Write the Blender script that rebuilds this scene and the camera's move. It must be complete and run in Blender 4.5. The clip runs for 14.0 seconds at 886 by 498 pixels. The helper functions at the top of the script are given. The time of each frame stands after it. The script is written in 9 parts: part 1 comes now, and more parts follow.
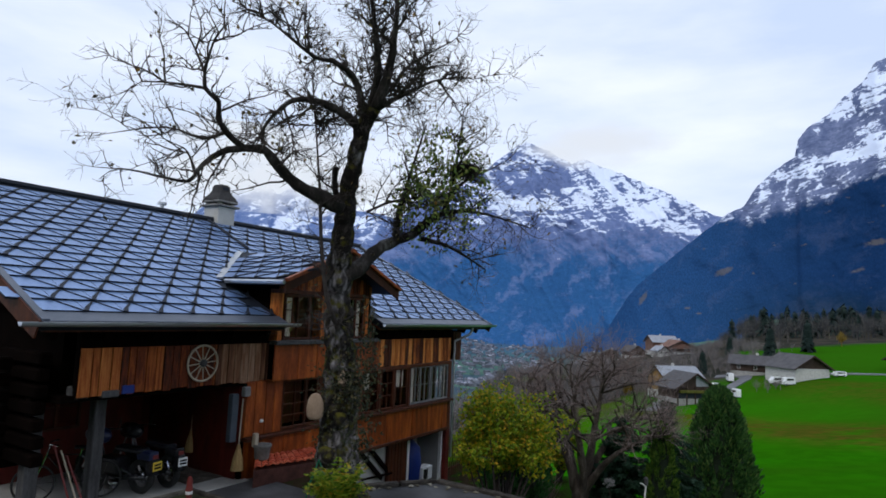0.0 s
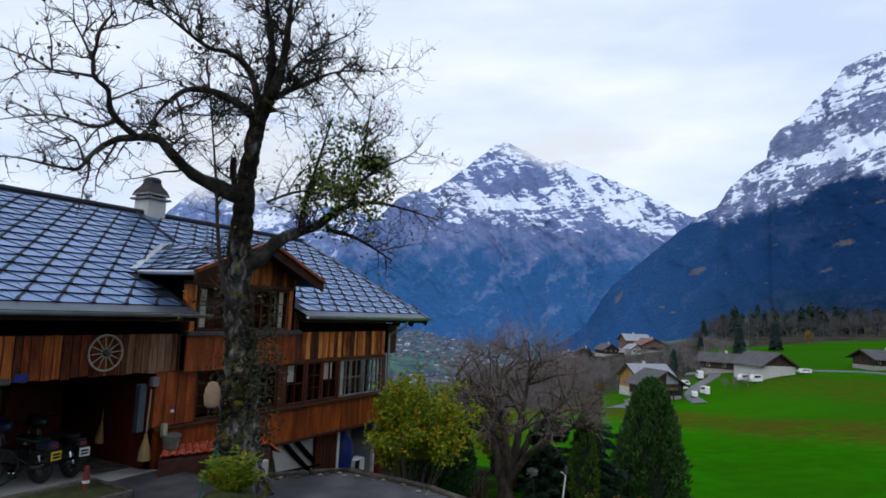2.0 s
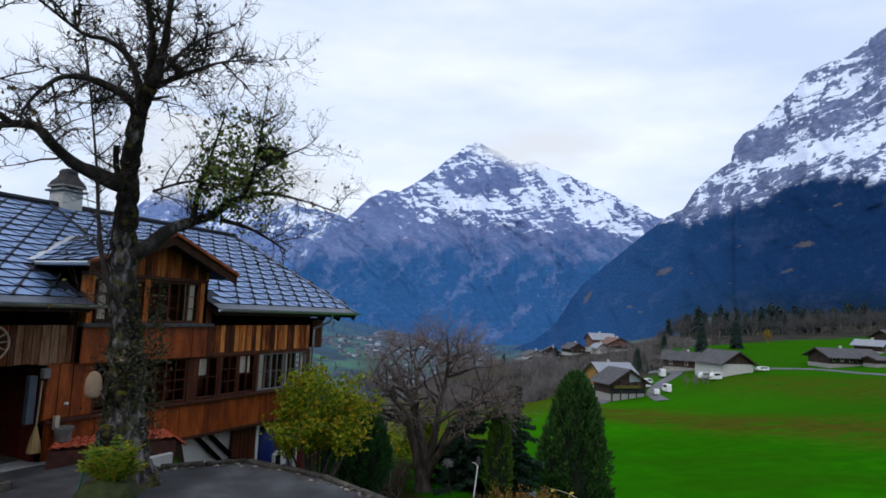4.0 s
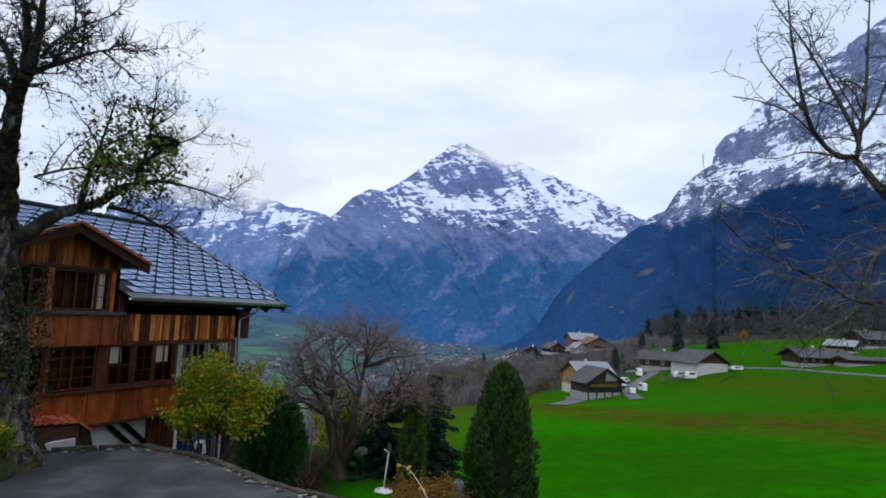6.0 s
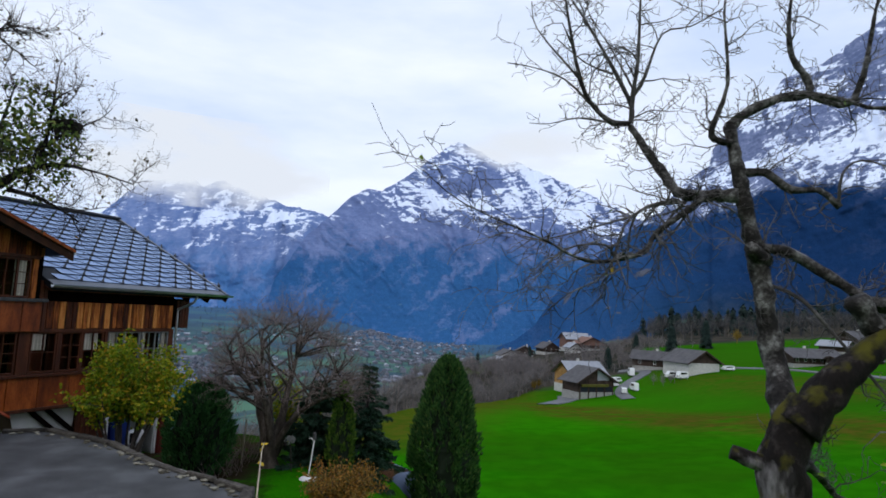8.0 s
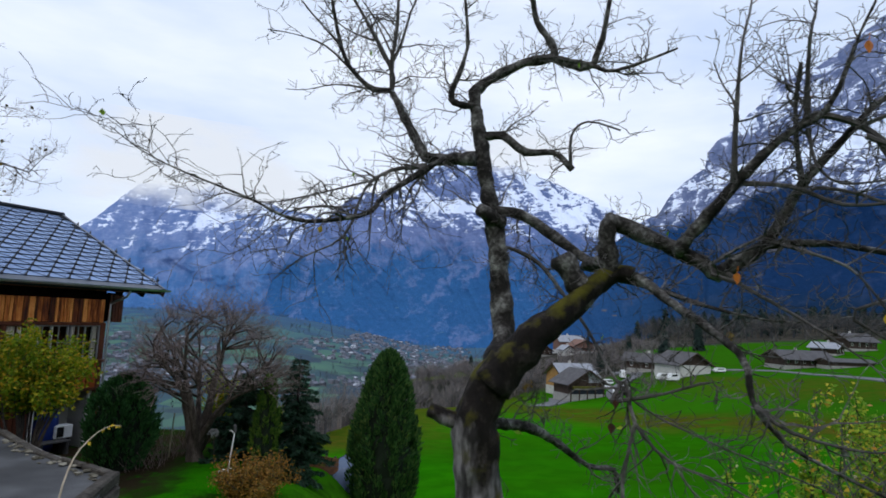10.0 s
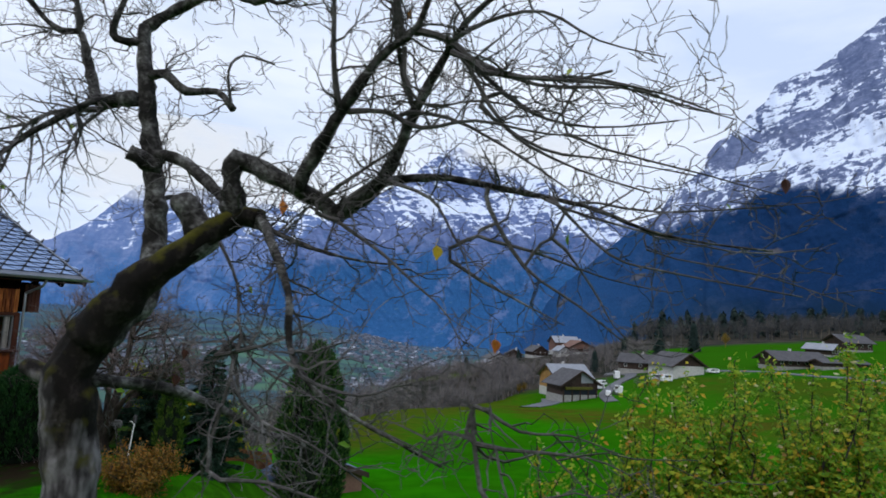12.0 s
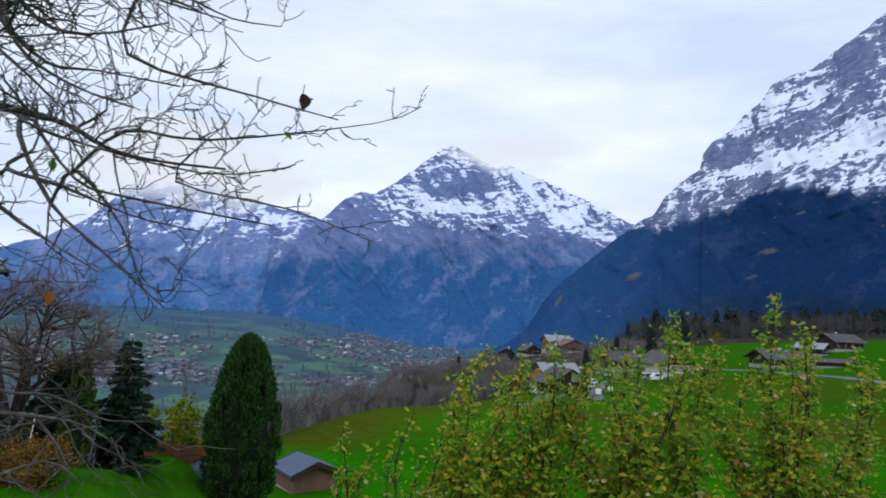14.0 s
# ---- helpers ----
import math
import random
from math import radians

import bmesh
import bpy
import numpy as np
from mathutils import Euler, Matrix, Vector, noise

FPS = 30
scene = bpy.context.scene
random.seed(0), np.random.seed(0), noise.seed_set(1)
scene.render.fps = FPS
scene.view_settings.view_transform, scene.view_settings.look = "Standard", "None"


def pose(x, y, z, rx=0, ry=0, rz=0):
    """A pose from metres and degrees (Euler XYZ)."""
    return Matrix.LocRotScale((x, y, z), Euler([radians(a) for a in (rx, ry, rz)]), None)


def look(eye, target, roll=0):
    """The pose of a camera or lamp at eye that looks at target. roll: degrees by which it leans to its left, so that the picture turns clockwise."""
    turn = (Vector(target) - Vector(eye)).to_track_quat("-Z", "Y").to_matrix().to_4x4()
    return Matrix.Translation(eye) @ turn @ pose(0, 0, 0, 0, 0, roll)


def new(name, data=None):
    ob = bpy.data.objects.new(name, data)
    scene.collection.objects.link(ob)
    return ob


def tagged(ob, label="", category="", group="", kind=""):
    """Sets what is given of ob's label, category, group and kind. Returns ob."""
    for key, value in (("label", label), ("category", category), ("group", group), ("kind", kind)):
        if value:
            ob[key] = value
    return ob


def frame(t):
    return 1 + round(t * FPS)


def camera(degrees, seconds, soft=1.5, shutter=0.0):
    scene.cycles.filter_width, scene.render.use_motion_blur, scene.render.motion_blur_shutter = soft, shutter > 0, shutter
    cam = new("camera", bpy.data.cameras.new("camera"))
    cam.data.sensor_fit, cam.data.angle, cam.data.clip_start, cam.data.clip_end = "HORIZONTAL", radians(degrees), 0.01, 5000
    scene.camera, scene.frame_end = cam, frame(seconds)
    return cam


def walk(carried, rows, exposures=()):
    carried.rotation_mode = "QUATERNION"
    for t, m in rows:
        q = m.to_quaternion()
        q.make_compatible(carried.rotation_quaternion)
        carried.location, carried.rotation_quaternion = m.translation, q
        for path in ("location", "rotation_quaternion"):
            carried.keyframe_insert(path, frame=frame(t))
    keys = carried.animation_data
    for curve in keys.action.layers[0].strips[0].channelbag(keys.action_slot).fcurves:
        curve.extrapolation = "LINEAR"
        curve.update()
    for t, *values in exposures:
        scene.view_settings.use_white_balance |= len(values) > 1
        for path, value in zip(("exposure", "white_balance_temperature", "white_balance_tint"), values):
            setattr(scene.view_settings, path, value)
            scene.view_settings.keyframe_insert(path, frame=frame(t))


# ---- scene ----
cam = camera(71.3, 14.0, soft=1.7, shutter=0.2)
PATH = [
    (0, (1.826, 1.346, 4.803), (1.636, 3.826, 5.053), 2.5),
    (0.5, (2.164, 1.320, 4.789), (2.000, 3.802, 5.040), 2.4),
    (1, (2.529, 1.308, 4.745), (2.376, 3.790, 5.000), 2.4),
    (1.5, (2.911, 1.259, 4.734), (2.769, 3.741, 4.989), 2.4),
    (2, (3.268, 1.255, 4.689), (3.165, 3.740, 4.939), 2.5),
    (2.5, (3.631, 1.179, 4.673), (3.555, 3.665, 4.925), 2.6),
    (3, (4.011, 1.210, 4.614), (3.982, 3.696, 4.867), 2.5),
    (3.2, (4.143, 1.206, 4.624), (4.125, 3.694, 4.876), 2.5),
    (5.5, (6.312, 0.867, 4.419), (6.370, 3.353, 4.678), 2.6),
    (6, (6.776, 0.795, 4.395), (6.850, 3.281, 4.651), 2.7),
    (6.5, (7.252, 0.800, 4.331), (7.329, 3.286, 4.585), 2.7),
    (7, (7.765, 0.826, 4.314), (7.844, 3.312, 4.566), 2.8),
    (7.2, (7.981, 0.780, 4.294), (8.060, 3.265, 4.547), 2.9),
    (9.3, (10.036, 0.710, 4.053), (10.123, 3.195, 4.315), 2.8),
    (9.5, (10.268, 0.701, 4.048), (10.356, 3.185, 4.312), 2.8),
    (10, (10.862, 0.710, 3.969), (10.955, 3.194, 4.239), 2.8),
    (10.5, (11.474, 0.729, 3.911), (11.561, 3.212, 4.184), 2.7),
    (11, (12.155, 0.820, 3.846), (12.240, 3.304, 4.120), 2.8),
    (11.5, (12.794, 0.862, 3.797), (12.884, 3.345, 4.072), 2.8),
    (12, (13.421, 1.045, 3.750), (13.513, 3.529, 4.025), 2.9),
    (12.5, (14.013, 1.166, 3.723), (14.109, 3.650, 3.996), 3.0),
    (13, (14.545, 1.281, 3.694), (14.645, 3.764, 3.969), 2.9),
    (13.5, (15.115, 1.469, 3.680), (15.217, 3.951, 3.954), 3.0),
    (14, (15.676, 1.417, 3.615), (15.781, 3.900, 3.887), 3.0),
]
walk(cam, [(t, look(eye, target, roll)) for t, eye, target, roll in PATH])

# ---- world and light ----
SUN_EL, SUN_AZ = 42.0, 205.0
world = bpy.data.worlds.new("overcast_sky")
scene.world = world
world.use_nodes = True
wn, wl = world.node_tree.nodes, world.node_tree.links
wn.clear()
w_out = wn.new("ShaderNodeOutputWorld")
w_bg = wn.new("ShaderNodeBackground")
w_sky = wn.new("ShaderNodeTexSky")
w_sky.sky_type, w_sky.sun_disc = "NISHITA", False
w_sky.sun_elevation, w_sky.sun_rotation = radians(SUN_EL), radians(SUN_AZ)
w_co = wn.new("ShaderNodeTexCoord")
w_map = wn.new("ShaderNodeMapping")
w_map.inputs["Scale"].default_value = (1.0, 1.0, 3.6)
w_cloud = wn.new("ShaderNodeTexNoise")
w_cloud.inputs["Scale"].default_value = 2.1
w_cloud.inputs["Detail"].default_value = 7.0
w_cloud.inputs["Roughness"].default_value = 0.52
w_ramp = wn.new("ShaderNodeValToRGB")
w_ramp.color_ramp.elements[0].position, w_ramp.color_ramp.elements[0].color = 0.34, (6.6, 7.9, 10.5, 1)
w_ramp.color_ramp.elements[1].position, w_ramp.color_ramp.elements[1].color = 0.62, (9.6, 10.35, 11.6, 1)
w_mix = wn.new("ShaderNodeMix")
w_mix.data_type = "RGBA"
w_mix.inputs["Factor"].default_value = 0.93
w_bg.inputs["Strength"].default_value = 0.1
wl.new(w_co.outputs["Generated"], w_map.inputs["Vector"])
wl.new(w_map.outputs["Vector"], w_cloud.inputs["Vector"])
wl.new(w_cloud.outputs["Fac"], w_ramp.inputs["Fac"])
wl.new(w_sky.outputs["Color"], w_mix.inputs["A"])
wl.new(w_ramp.outputs["Color"], w_mix.inputs["B"])
wl.new(w_mix.outputs["Result"], w_bg.inputs["Color"])
wl.new(w_bg.outputs["Background"], w_out.inputs["Surface"])

sun_data = bpy.data.lights.new("sun", "SUN")
sun_data.energy, sun_data.angle, sun_data.color = 0.8, radians(18), (1.0, 0.96, 0.9)
sun = new("sun", sun_data)
sun.matrix_world = look((60 * math.sin(radians(SUN_AZ)), 60 * math.cos(radians(SUN_AZ)), 60 * math.tan(radians(SUN_EL))), (0, 0, 0))

# ---- materials ----
def node_mat(name):
    m = bpy.data.materials.new(name)
    m.use_nodes = True
    return m, m.node_tree.nodes, m.node_tree.links, m.node_tree.nodes["Principled BSDF"]


def ramp_of(nodes, stops):
    r = nodes.new("ShaderNodeValToRGB")
    e = r.color_ramp.elements
    while len(e) < len(stops):
        e.new(0.5)
    for el, (p, c) in zip(e, stops):
        el.position, el.color = p, (*c, 1)
    return r


def grainy(name, stops, scale=4.0, stretch=(1, 1, 1), detail=6.0, rough=0.8, metal=0.0, bump=0.3, fine=40.0,
           per_object=0.0, spec=0.3, island=False):
    """A surface with large stains and fine grain; per_object mixes a value change from piece to piece."""
    m, n, l, p = node_mat(name)
    co = n.new("ShaderNodeTexCoord")
    mp = n.new("ShaderNodeMapping")
    mp.inputs["Scale"].default_value = stretch
    l.new(co.outputs["Object"], mp.inputs["Vector"])
    t1 = n.new("ShaderNodeTexNoise")
    t1.inputs["Scale"].default_value, t1.inputs["Detail"].default_value = scale, detail
    l.new(mp.outputs["Vector"], t1.inputs["Vector"])
    t2 = n.new("ShaderNodeTexNoise")
    t2.inputs["Scale"].default_value, t2.inputs["Detail"].default_value = fine, 4.0
    l.new(mp.outputs["Vector"], t2.inputs["Vector"])
    mixf = n.new("ShaderNodeMath")
    mixf.operation = "MULTIPLY_ADD"
    mixf.inputs[1].default_value = 0.35
    l.new(t2.outputs["Fac"], mixf.inputs[0])
    half = n.new("ShaderNodeMath")
    half.operation = "MULTIPLY"
    half.inputs[1].default_value = 0.65
    l.new(t1.outputs["Fac"], half.inputs[0])
    l.new(half.outputs[0], mixf.inputs[2])
    fac = mixf.outputs[0]
    if per_object or island:
        rnd = n.new("ShaderNodeNewGeometry") if island else n.new("ShaderNodeObjectInfo")
        add = n.new("ShaderNodeMath")
        add.operation = "MULTIPLY_ADD"
        add.inputs[1].default_value = per_object
        l.new(rnd.outputs["Random Per Island" if island else "Random"], add.inputs[0])
        l.new(fac, add.inputs[2])
        sub = n.new("ShaderNodeMath")
        sub.operation = "SUBTRACT"
        sub.inputs[1].default_value = per_object * 0.5
        l.new(add.outputs[0], sub.inputs[0])
        fac = sub.outputs[0]
    r = ramp_of(n, stops)
    l.new(fac, r.inputs["Fac"])
    l.new(r.outputs["Color"], p.inputs["Base Color"])
    p.inputs["Roughness"].default_value, p.inputs["Metallic"].default_value = rough, metal
    p.inputs["Specular IOR Level"].default_value = spec
    if bump:
        b = n.new("ShaderNodeBump")
        b.inputs["Strength"].default_value, b.inputs["Distance"].default_value = bump, 0.02
        l.new(mixf.outputs[0], b.inputs["Height"])
        l.new(b.outputs["Normal"], p.inputs["Normal"])
    return m


# ---- mesh tools ----
class Geo:
    """Collects vertices and faces for one mesh."""

    def __init__(self):
        self.v, self.f = [], []

    def add(self, vs, fs):
        k = len(self.v)
        self.v.extend(vs)
        self.f.extend([tuple(i + k for i in q) for q in fs])
        return self

    def box(self, x0, x1, y0, y1, z0, z1, c=0.0, m=None):
        """A box, its edges taken off by c."""
        if c <= 0:
            vs = [(x, y, z) for x in (x0, x1) for y in (y0, y1) for z in (z0, z1)]
            fs = [(0, 1, 3, 2), (4, 6, 7, 5), (0, 4, 5, 1), (2, 3, 7, 6), (0, 2, 6, 4), (1, 5, 7, 3)]
        else:
            bm = bmesh.new()
            bmesh.ops.create_cube(bm, size=1)
            for v in bm.verts:
                v.co = Vector(((x0 + x1) / 2 + v.co.x * (x1 - x0), (y0 + y1) / 2 + v.co.y * (y1 - y0), (z0 + z1) / 2 + v.co.z * (z1 - z0)))
            bmesh.ops.bevel(bm, geom=bm.edges[:], offset=c, segments=1, affect="EDGES")
            bm.verts.index_update()
            vs = [tuple(v.co) for v in bm.verts]
            fs = [tuple(v.index for v in q.verts) for q in bm.faces]
            bm.free()
        if m is not None:
            vs = [tuple(m @ Vector(v)) for v in vs]
        self.add(vs, fs)
        return self

    def beam(self, a, b, w, h, c=0.0):
        """A square timber from a to b, w wide and h high."""
        a, b = Vector(a), Vector(b)
        d = b - a
        m = Matrix.Translation(a) @ d.to_track_quat("X", "Z").to_matrix().to_4x4()
        return self.box(0, d.length, -w / 2, w / 2, -h / 2, h / 2, c, m)

    def tube(self, pts, rad, n=6, cap=True):
        """A tapered round bar along points."""
        pts = [Vector(p) for p in pts]
        if not hasattr(rad, "__len__"):
            rad = [rad] * len(pts)
        vs, fs, ref = [], [], None
        for i, p in enumerate(pts):
            d = (pts[min(i + 1, len(pts) - 1)] - pts[max(i - 1, 0)]).normalized()
            if ref is None:
                ref = d.orthogonal().normalized()
            ref = (ref - d * ref.dot(d))
            ref = ref.normalized() if ref.length > 1e-6 else d.orthogonal().normalized()
            bi = d.cross(ref)
            for k in range(n):
                a = 2 * math.pi * k / n
                vs.append(tuple(p + (ref * math.cos(a) + bi * math.sin(a)) * rad[i]))
        for i in range(len(pts) - 1):
            for k in range(n):
                fs.append((i * n + k, i * n + (k + 1) % n, (i + 1) * n + (k + 1) % n, (i + 1) * n + k))
        if cap:
            fs.append(tuple(range(n))[::-1])
            fs.append(tuple(range((len(pts) - 1) * n, len(pts) * n)))
        self.add(vs, fs)
        return self

    def lathe(self, prof, n=20, at=(0, 0, 0)):
        """A turned body from (radius, height) pairs."""
        vs, fs = [], []
        for r, z in prof:
            for k in range(n):
                a = 2 * math.pi * k / n
                vs.append((at[0] + r * math.cos(a), at[1] + r * math.sin(a), at[2] + z))
        for i in range(len(prof) - 1):
            for k in range(n):
                fs.append((i * n + k, i * n + (k + 1) % n, (i + 1) * n + (k + 1) % n, (i + 1) * n + k))
        fs.append(tuple(range(n))[::-1])
        fs.append(tuple(range((len(prof) - 1) * n, len(prof) * n)))
        self.add(vs, fs)
        return self

    def mesh(self, name, mat, smooth=False, edge=None, shade=None):
        """edge: a second material, for the faces that shade marks with 1."""
        me = bpy.data.meshes.new(name)
        me.from_pydata(self.v, [], self.f)
        me.update()
        if mat:
            me.materials.append(mat)
        if edge:
            me.materials.append(edge)
            me.polygons.foreach_set("material_index", shade)
        if smooth:
            me.polygons.foreach_set("use_smooth", [True] * len(me.polygons))
        return me


def part(name, geo, mat, parent=None, label="", smooth=False):
    """One mesh object out of a Geo, under a thing or a part."""
    ob = new(name, geo.mesh(name, mat, smooth))
    if parent is not None:
        ob.parent = parent
    return tagged(ob, label)


def thing(name, label, category, at=(0, 0, 0), turn=0.0, group="", kind=""):
    """An Empty at the base of a thing."""
    ob = new(name)
    ob.empty_display_size = 0.2
    ob.matrix_basis = pose(*at, 0, 0, turn)
    return tagged(ob, label, category, group, kind)


def smooth01(t):
    t = min(1.0, max(0.0, t))
    return t * t * (3 - 2 * t)


def along(x, pts):
    """Piecewise straight value at x."""
    if x <= pts[0][0]:
        return pts[0][1]
    for (a, u), (b, v) in zip(pts, pts[1:]):
        if x <= b:
            return u + (v - u) * (x - a) / (b - a)
    return pts[-1][1]


M = {}
M["plank"] = grainy("weathered_larch_board", [(0.24, (0.018, 0.0032, 0.0008)), (0.42, (0.13, 0.024, 0.0036)), (0.56, (0.3, 0.072, 0.011)), (0.76, (0.5, 0.175, 0.042))],
                    3.4, (8, 8, 0.6), rough=0.75, bump=0.35, fine=26, per_object=0.36)
M["brown"] = grainy("brown_stained_wood", [(0.25, (0.018, 0.004, 0.0015)), (0.55, (0.075, 0.017, 0.0045)), (0.8, (0.16, 0.042, 0.01))],
                    2.2, (3, 3, 0.5), rough=0.6, bump=0.2, fine=20, per_object=0.1)
M["red"] = grainy("dark_red_painted_wood", [(0.3, (0.05, 0.006, 0.004)), (0.7, (0.16, 0.016, 0.009))], 3, (2, 2, 0.6), rough=0.6, bump=0.15)
# near-black: shade under the eaves and in the carport is put into the colour
M["dark"] = grainy("dark_timber_and_shade", [(0.3, (0.0015, 0.001, 0.0008)), (0.7, (0.006, 0.0034, 0.0027))], 3, (1, 1, 1), rough=0.95, bump=0.3, spec=0.02)
M["greywood"] = grainy("silver_grey_timber", [(0.3, (0.025, 0.024, 0.025)), (0.55, (0.075, 0.073, 0.075)), (0.8, (0.18, 0.175, 0.175))], 3, (4, 4, 0.5), rough=0.85, bump=0.35, fine=24)
M["metal_tile"] = grainy("grey_coated_aluminium", [(0.3, (0.14, 0.235, 0.45)), (0.7, (0.25, 0.385, 0.65))], 1.6, rough=0.36, metal=0.65, bump=0.08, fine=12, per_object=0.18, spec=0.5)
M["zinc"] = grainy("zinc_sheet", [(0.3, (0.36, 0.38, 0.41)), (0.7, (0.6, 0.62, 0.65))], 2.0, rough=0.35, metal=0.8, bump=0.08, spec=0.5)
M["gap"] = grainy("dark_underlay_and_shade", [(0.3, (0.006, 0.009, 0.016)), (0.7, (0.014, 0.019, 0.03))], 4, rough=0.7, bump=0)
M["white"] = grainy("off_white_plaster", [(0.3, (0.36, 0.35, 0.33)), (0.7, (0.62, 0.61, 0.58))], 1.7, rough=0.9, bump=0.25, fine=50)
M["whitepaint"] = grainy("white_paint", [(0.3, (0.6, 0.6, 0.6)), (0.7, (0.8, 0.8, 0.79))], 4, rough=0.5, bump=0.05)
M["bark"] = grainy("grey_brown_bark", [(0.3, (0.006, 0.005, 0.005)), (0.5, (0.02, 0.016, 0.014)), (0.6, (0.05, 0.045, 0.042)), (0.74, (0.17, 0.165, 0.16))], 4.5, (1, 1, 0.4), rough=0.95, bump=0.9, fine=22)
M["asphalt"] = grainy("worn_asphalt", [(0.36, (0.02, 0.0205, 0.023)), (0.5, (0.045, 0.046, 0.051)), (0.64, (0.095, 0.097, 0.105))], 1.3, rough=0.62, bump=0.35, fine=60)

# ---- ground ----
KERB = [(-1.5, 13.6), (-0.6, 13.95), (0.9, 14.8), (2.7, 13.8), (4.3, 12.3), (6.2, 11.0), (6.6, 9.6), (8.2, 5.5), (9.0, 3.0)]
YARD_Z = 1.2
CREST = [(40, -37), (80, -15), (96, -6), (110, 0), (130, 5), (160, 11), (185, 19), (210, 33), (226, 47), (240, 58), (262, 60), (300, 26), (346, 22), (362, 58), (385, 118), (420, 170), (900, 420), (2500, 900)]
# height of the meadow along five lines across the slope: (y, ((x, z), ...))
SLOPES = ((60, ((0, -14.2), (20, -13.4), (40, -12), (80, -8.4), (133, -3.5), (200, 3), (500, 30))),
          (130, ((0, -17.6), (40, -17.2), (80, -14.5), (133, -6.6), (200, -1), (500, 26))),
          (214, ((20, -25.5), (53, -24.4), (76, -22), (86, -20.8), (102, -14.3), (118, -11.7), (133, -10.3), (160, -8), (200, -5), (500, 20))),
          (260, ((40, -25), (62, -21.5), (90, -14.6), (130, -9.5), (190, -4), (500, 18))),
          (340, ((10, -31), (25, -28), (40, -23.5), (57, -20.5), (80, -16), (102, -13.2), (160, -5), (250, 2), (500, 18))))


def in_yard(x, y):
    """How far a place lies inside the paved yard's edge (negative: outside)."""
    if x < -1.5:
        lx = (x - 0.716) * 0.446 + (y - 21.618) * 0.895
        return -4.9 - lx if y > 13.6 else 1.0
    return (along(x, KERB) - y) * 0.8


def meadow_z(x, y):
    """Height of the open meadow, its slopes rounded."""
    zs = [(ly, sum(along(x + d, row) for d in (-9, -3, 3, 9)) / 4) for ly, row in SLOPES]
    return sum(along(y + d, zs) for d in (-12, 0, 12)) / 3


def ground_z(x, y):
    # lawn below the yard, then the meadow running down and out
    lawn = -0.5 - 0.12 * max(0.0, x - 6)
    field = meadow_z(x, y)
    z = lawn + (field - lawn) * smooth01((y - 22.3) / 20)
    side = max(field, 2.0 - 0.36 * (y - 1.5))
    z += (side - z) * smooth01((x - 7.5) / 5.0) * smooth01((80 - y) / 30)
    # bank that carries the path
    bank = 3.05 - 0.083 * (x - 1.8)
    z += (bank - z) * smooth01((8.5 - y) / 6.5)
    # sunken court before the lower storey
    if y < 30:
        z += (-0.75 - z) * smooth01((y - 14) / 2) * smooth01((6 - x) / 4) * smooth01((30 - y) / 6)
    # the lawn breaks off before the board fence
    z -= 0.75 * smooth01((y - 17.3) / 4.2) * smooth01((x - 5.6) / 1.4) * smooth01((40 - y) / 10) * smooth01((10.5 - x) / 2)
    # beyond the meadow's crest it falls to the valley floor
    s = (along(y, CREST) - x) * 0.83
    z -= 26.0 * smooth01(s / 42) * smooth01((y - 30) / 60) * max(smooth01((300 - y) / 60), smooth01((y - 348) / 20), smooth01((14 - x) / 20))
    drop = smooth01(s / 420) * 0.55 + 0.45 * smooth01(s / 1500)
    z += (-128.0 - z) * drop * smooth01((y - 30) / 60)
    if y > 40:
        z += 0.5 * math.sin(x * 0.045 + 1.0) * math.sin(y * 0.05) * smooth01((y - 50) / 60)
    # the valley floor climbs to the foot of the far peaks
    if y > 500:
        r, az = math.hypot(x - 10, y), math.degrees(math.atan2(x - 10, y))
        z += 105.0 * smooth01((r - 700) / 1300) * smooth01((6 - az) / 22)
    k = in_yard(x, y)
    if k > -0.35 and y < 60:
        z += (YARD_Z - 0.06 - z) * smooth01((k + 0.35) / 0.35) * smooth01((y - 3) / 4)
    return z


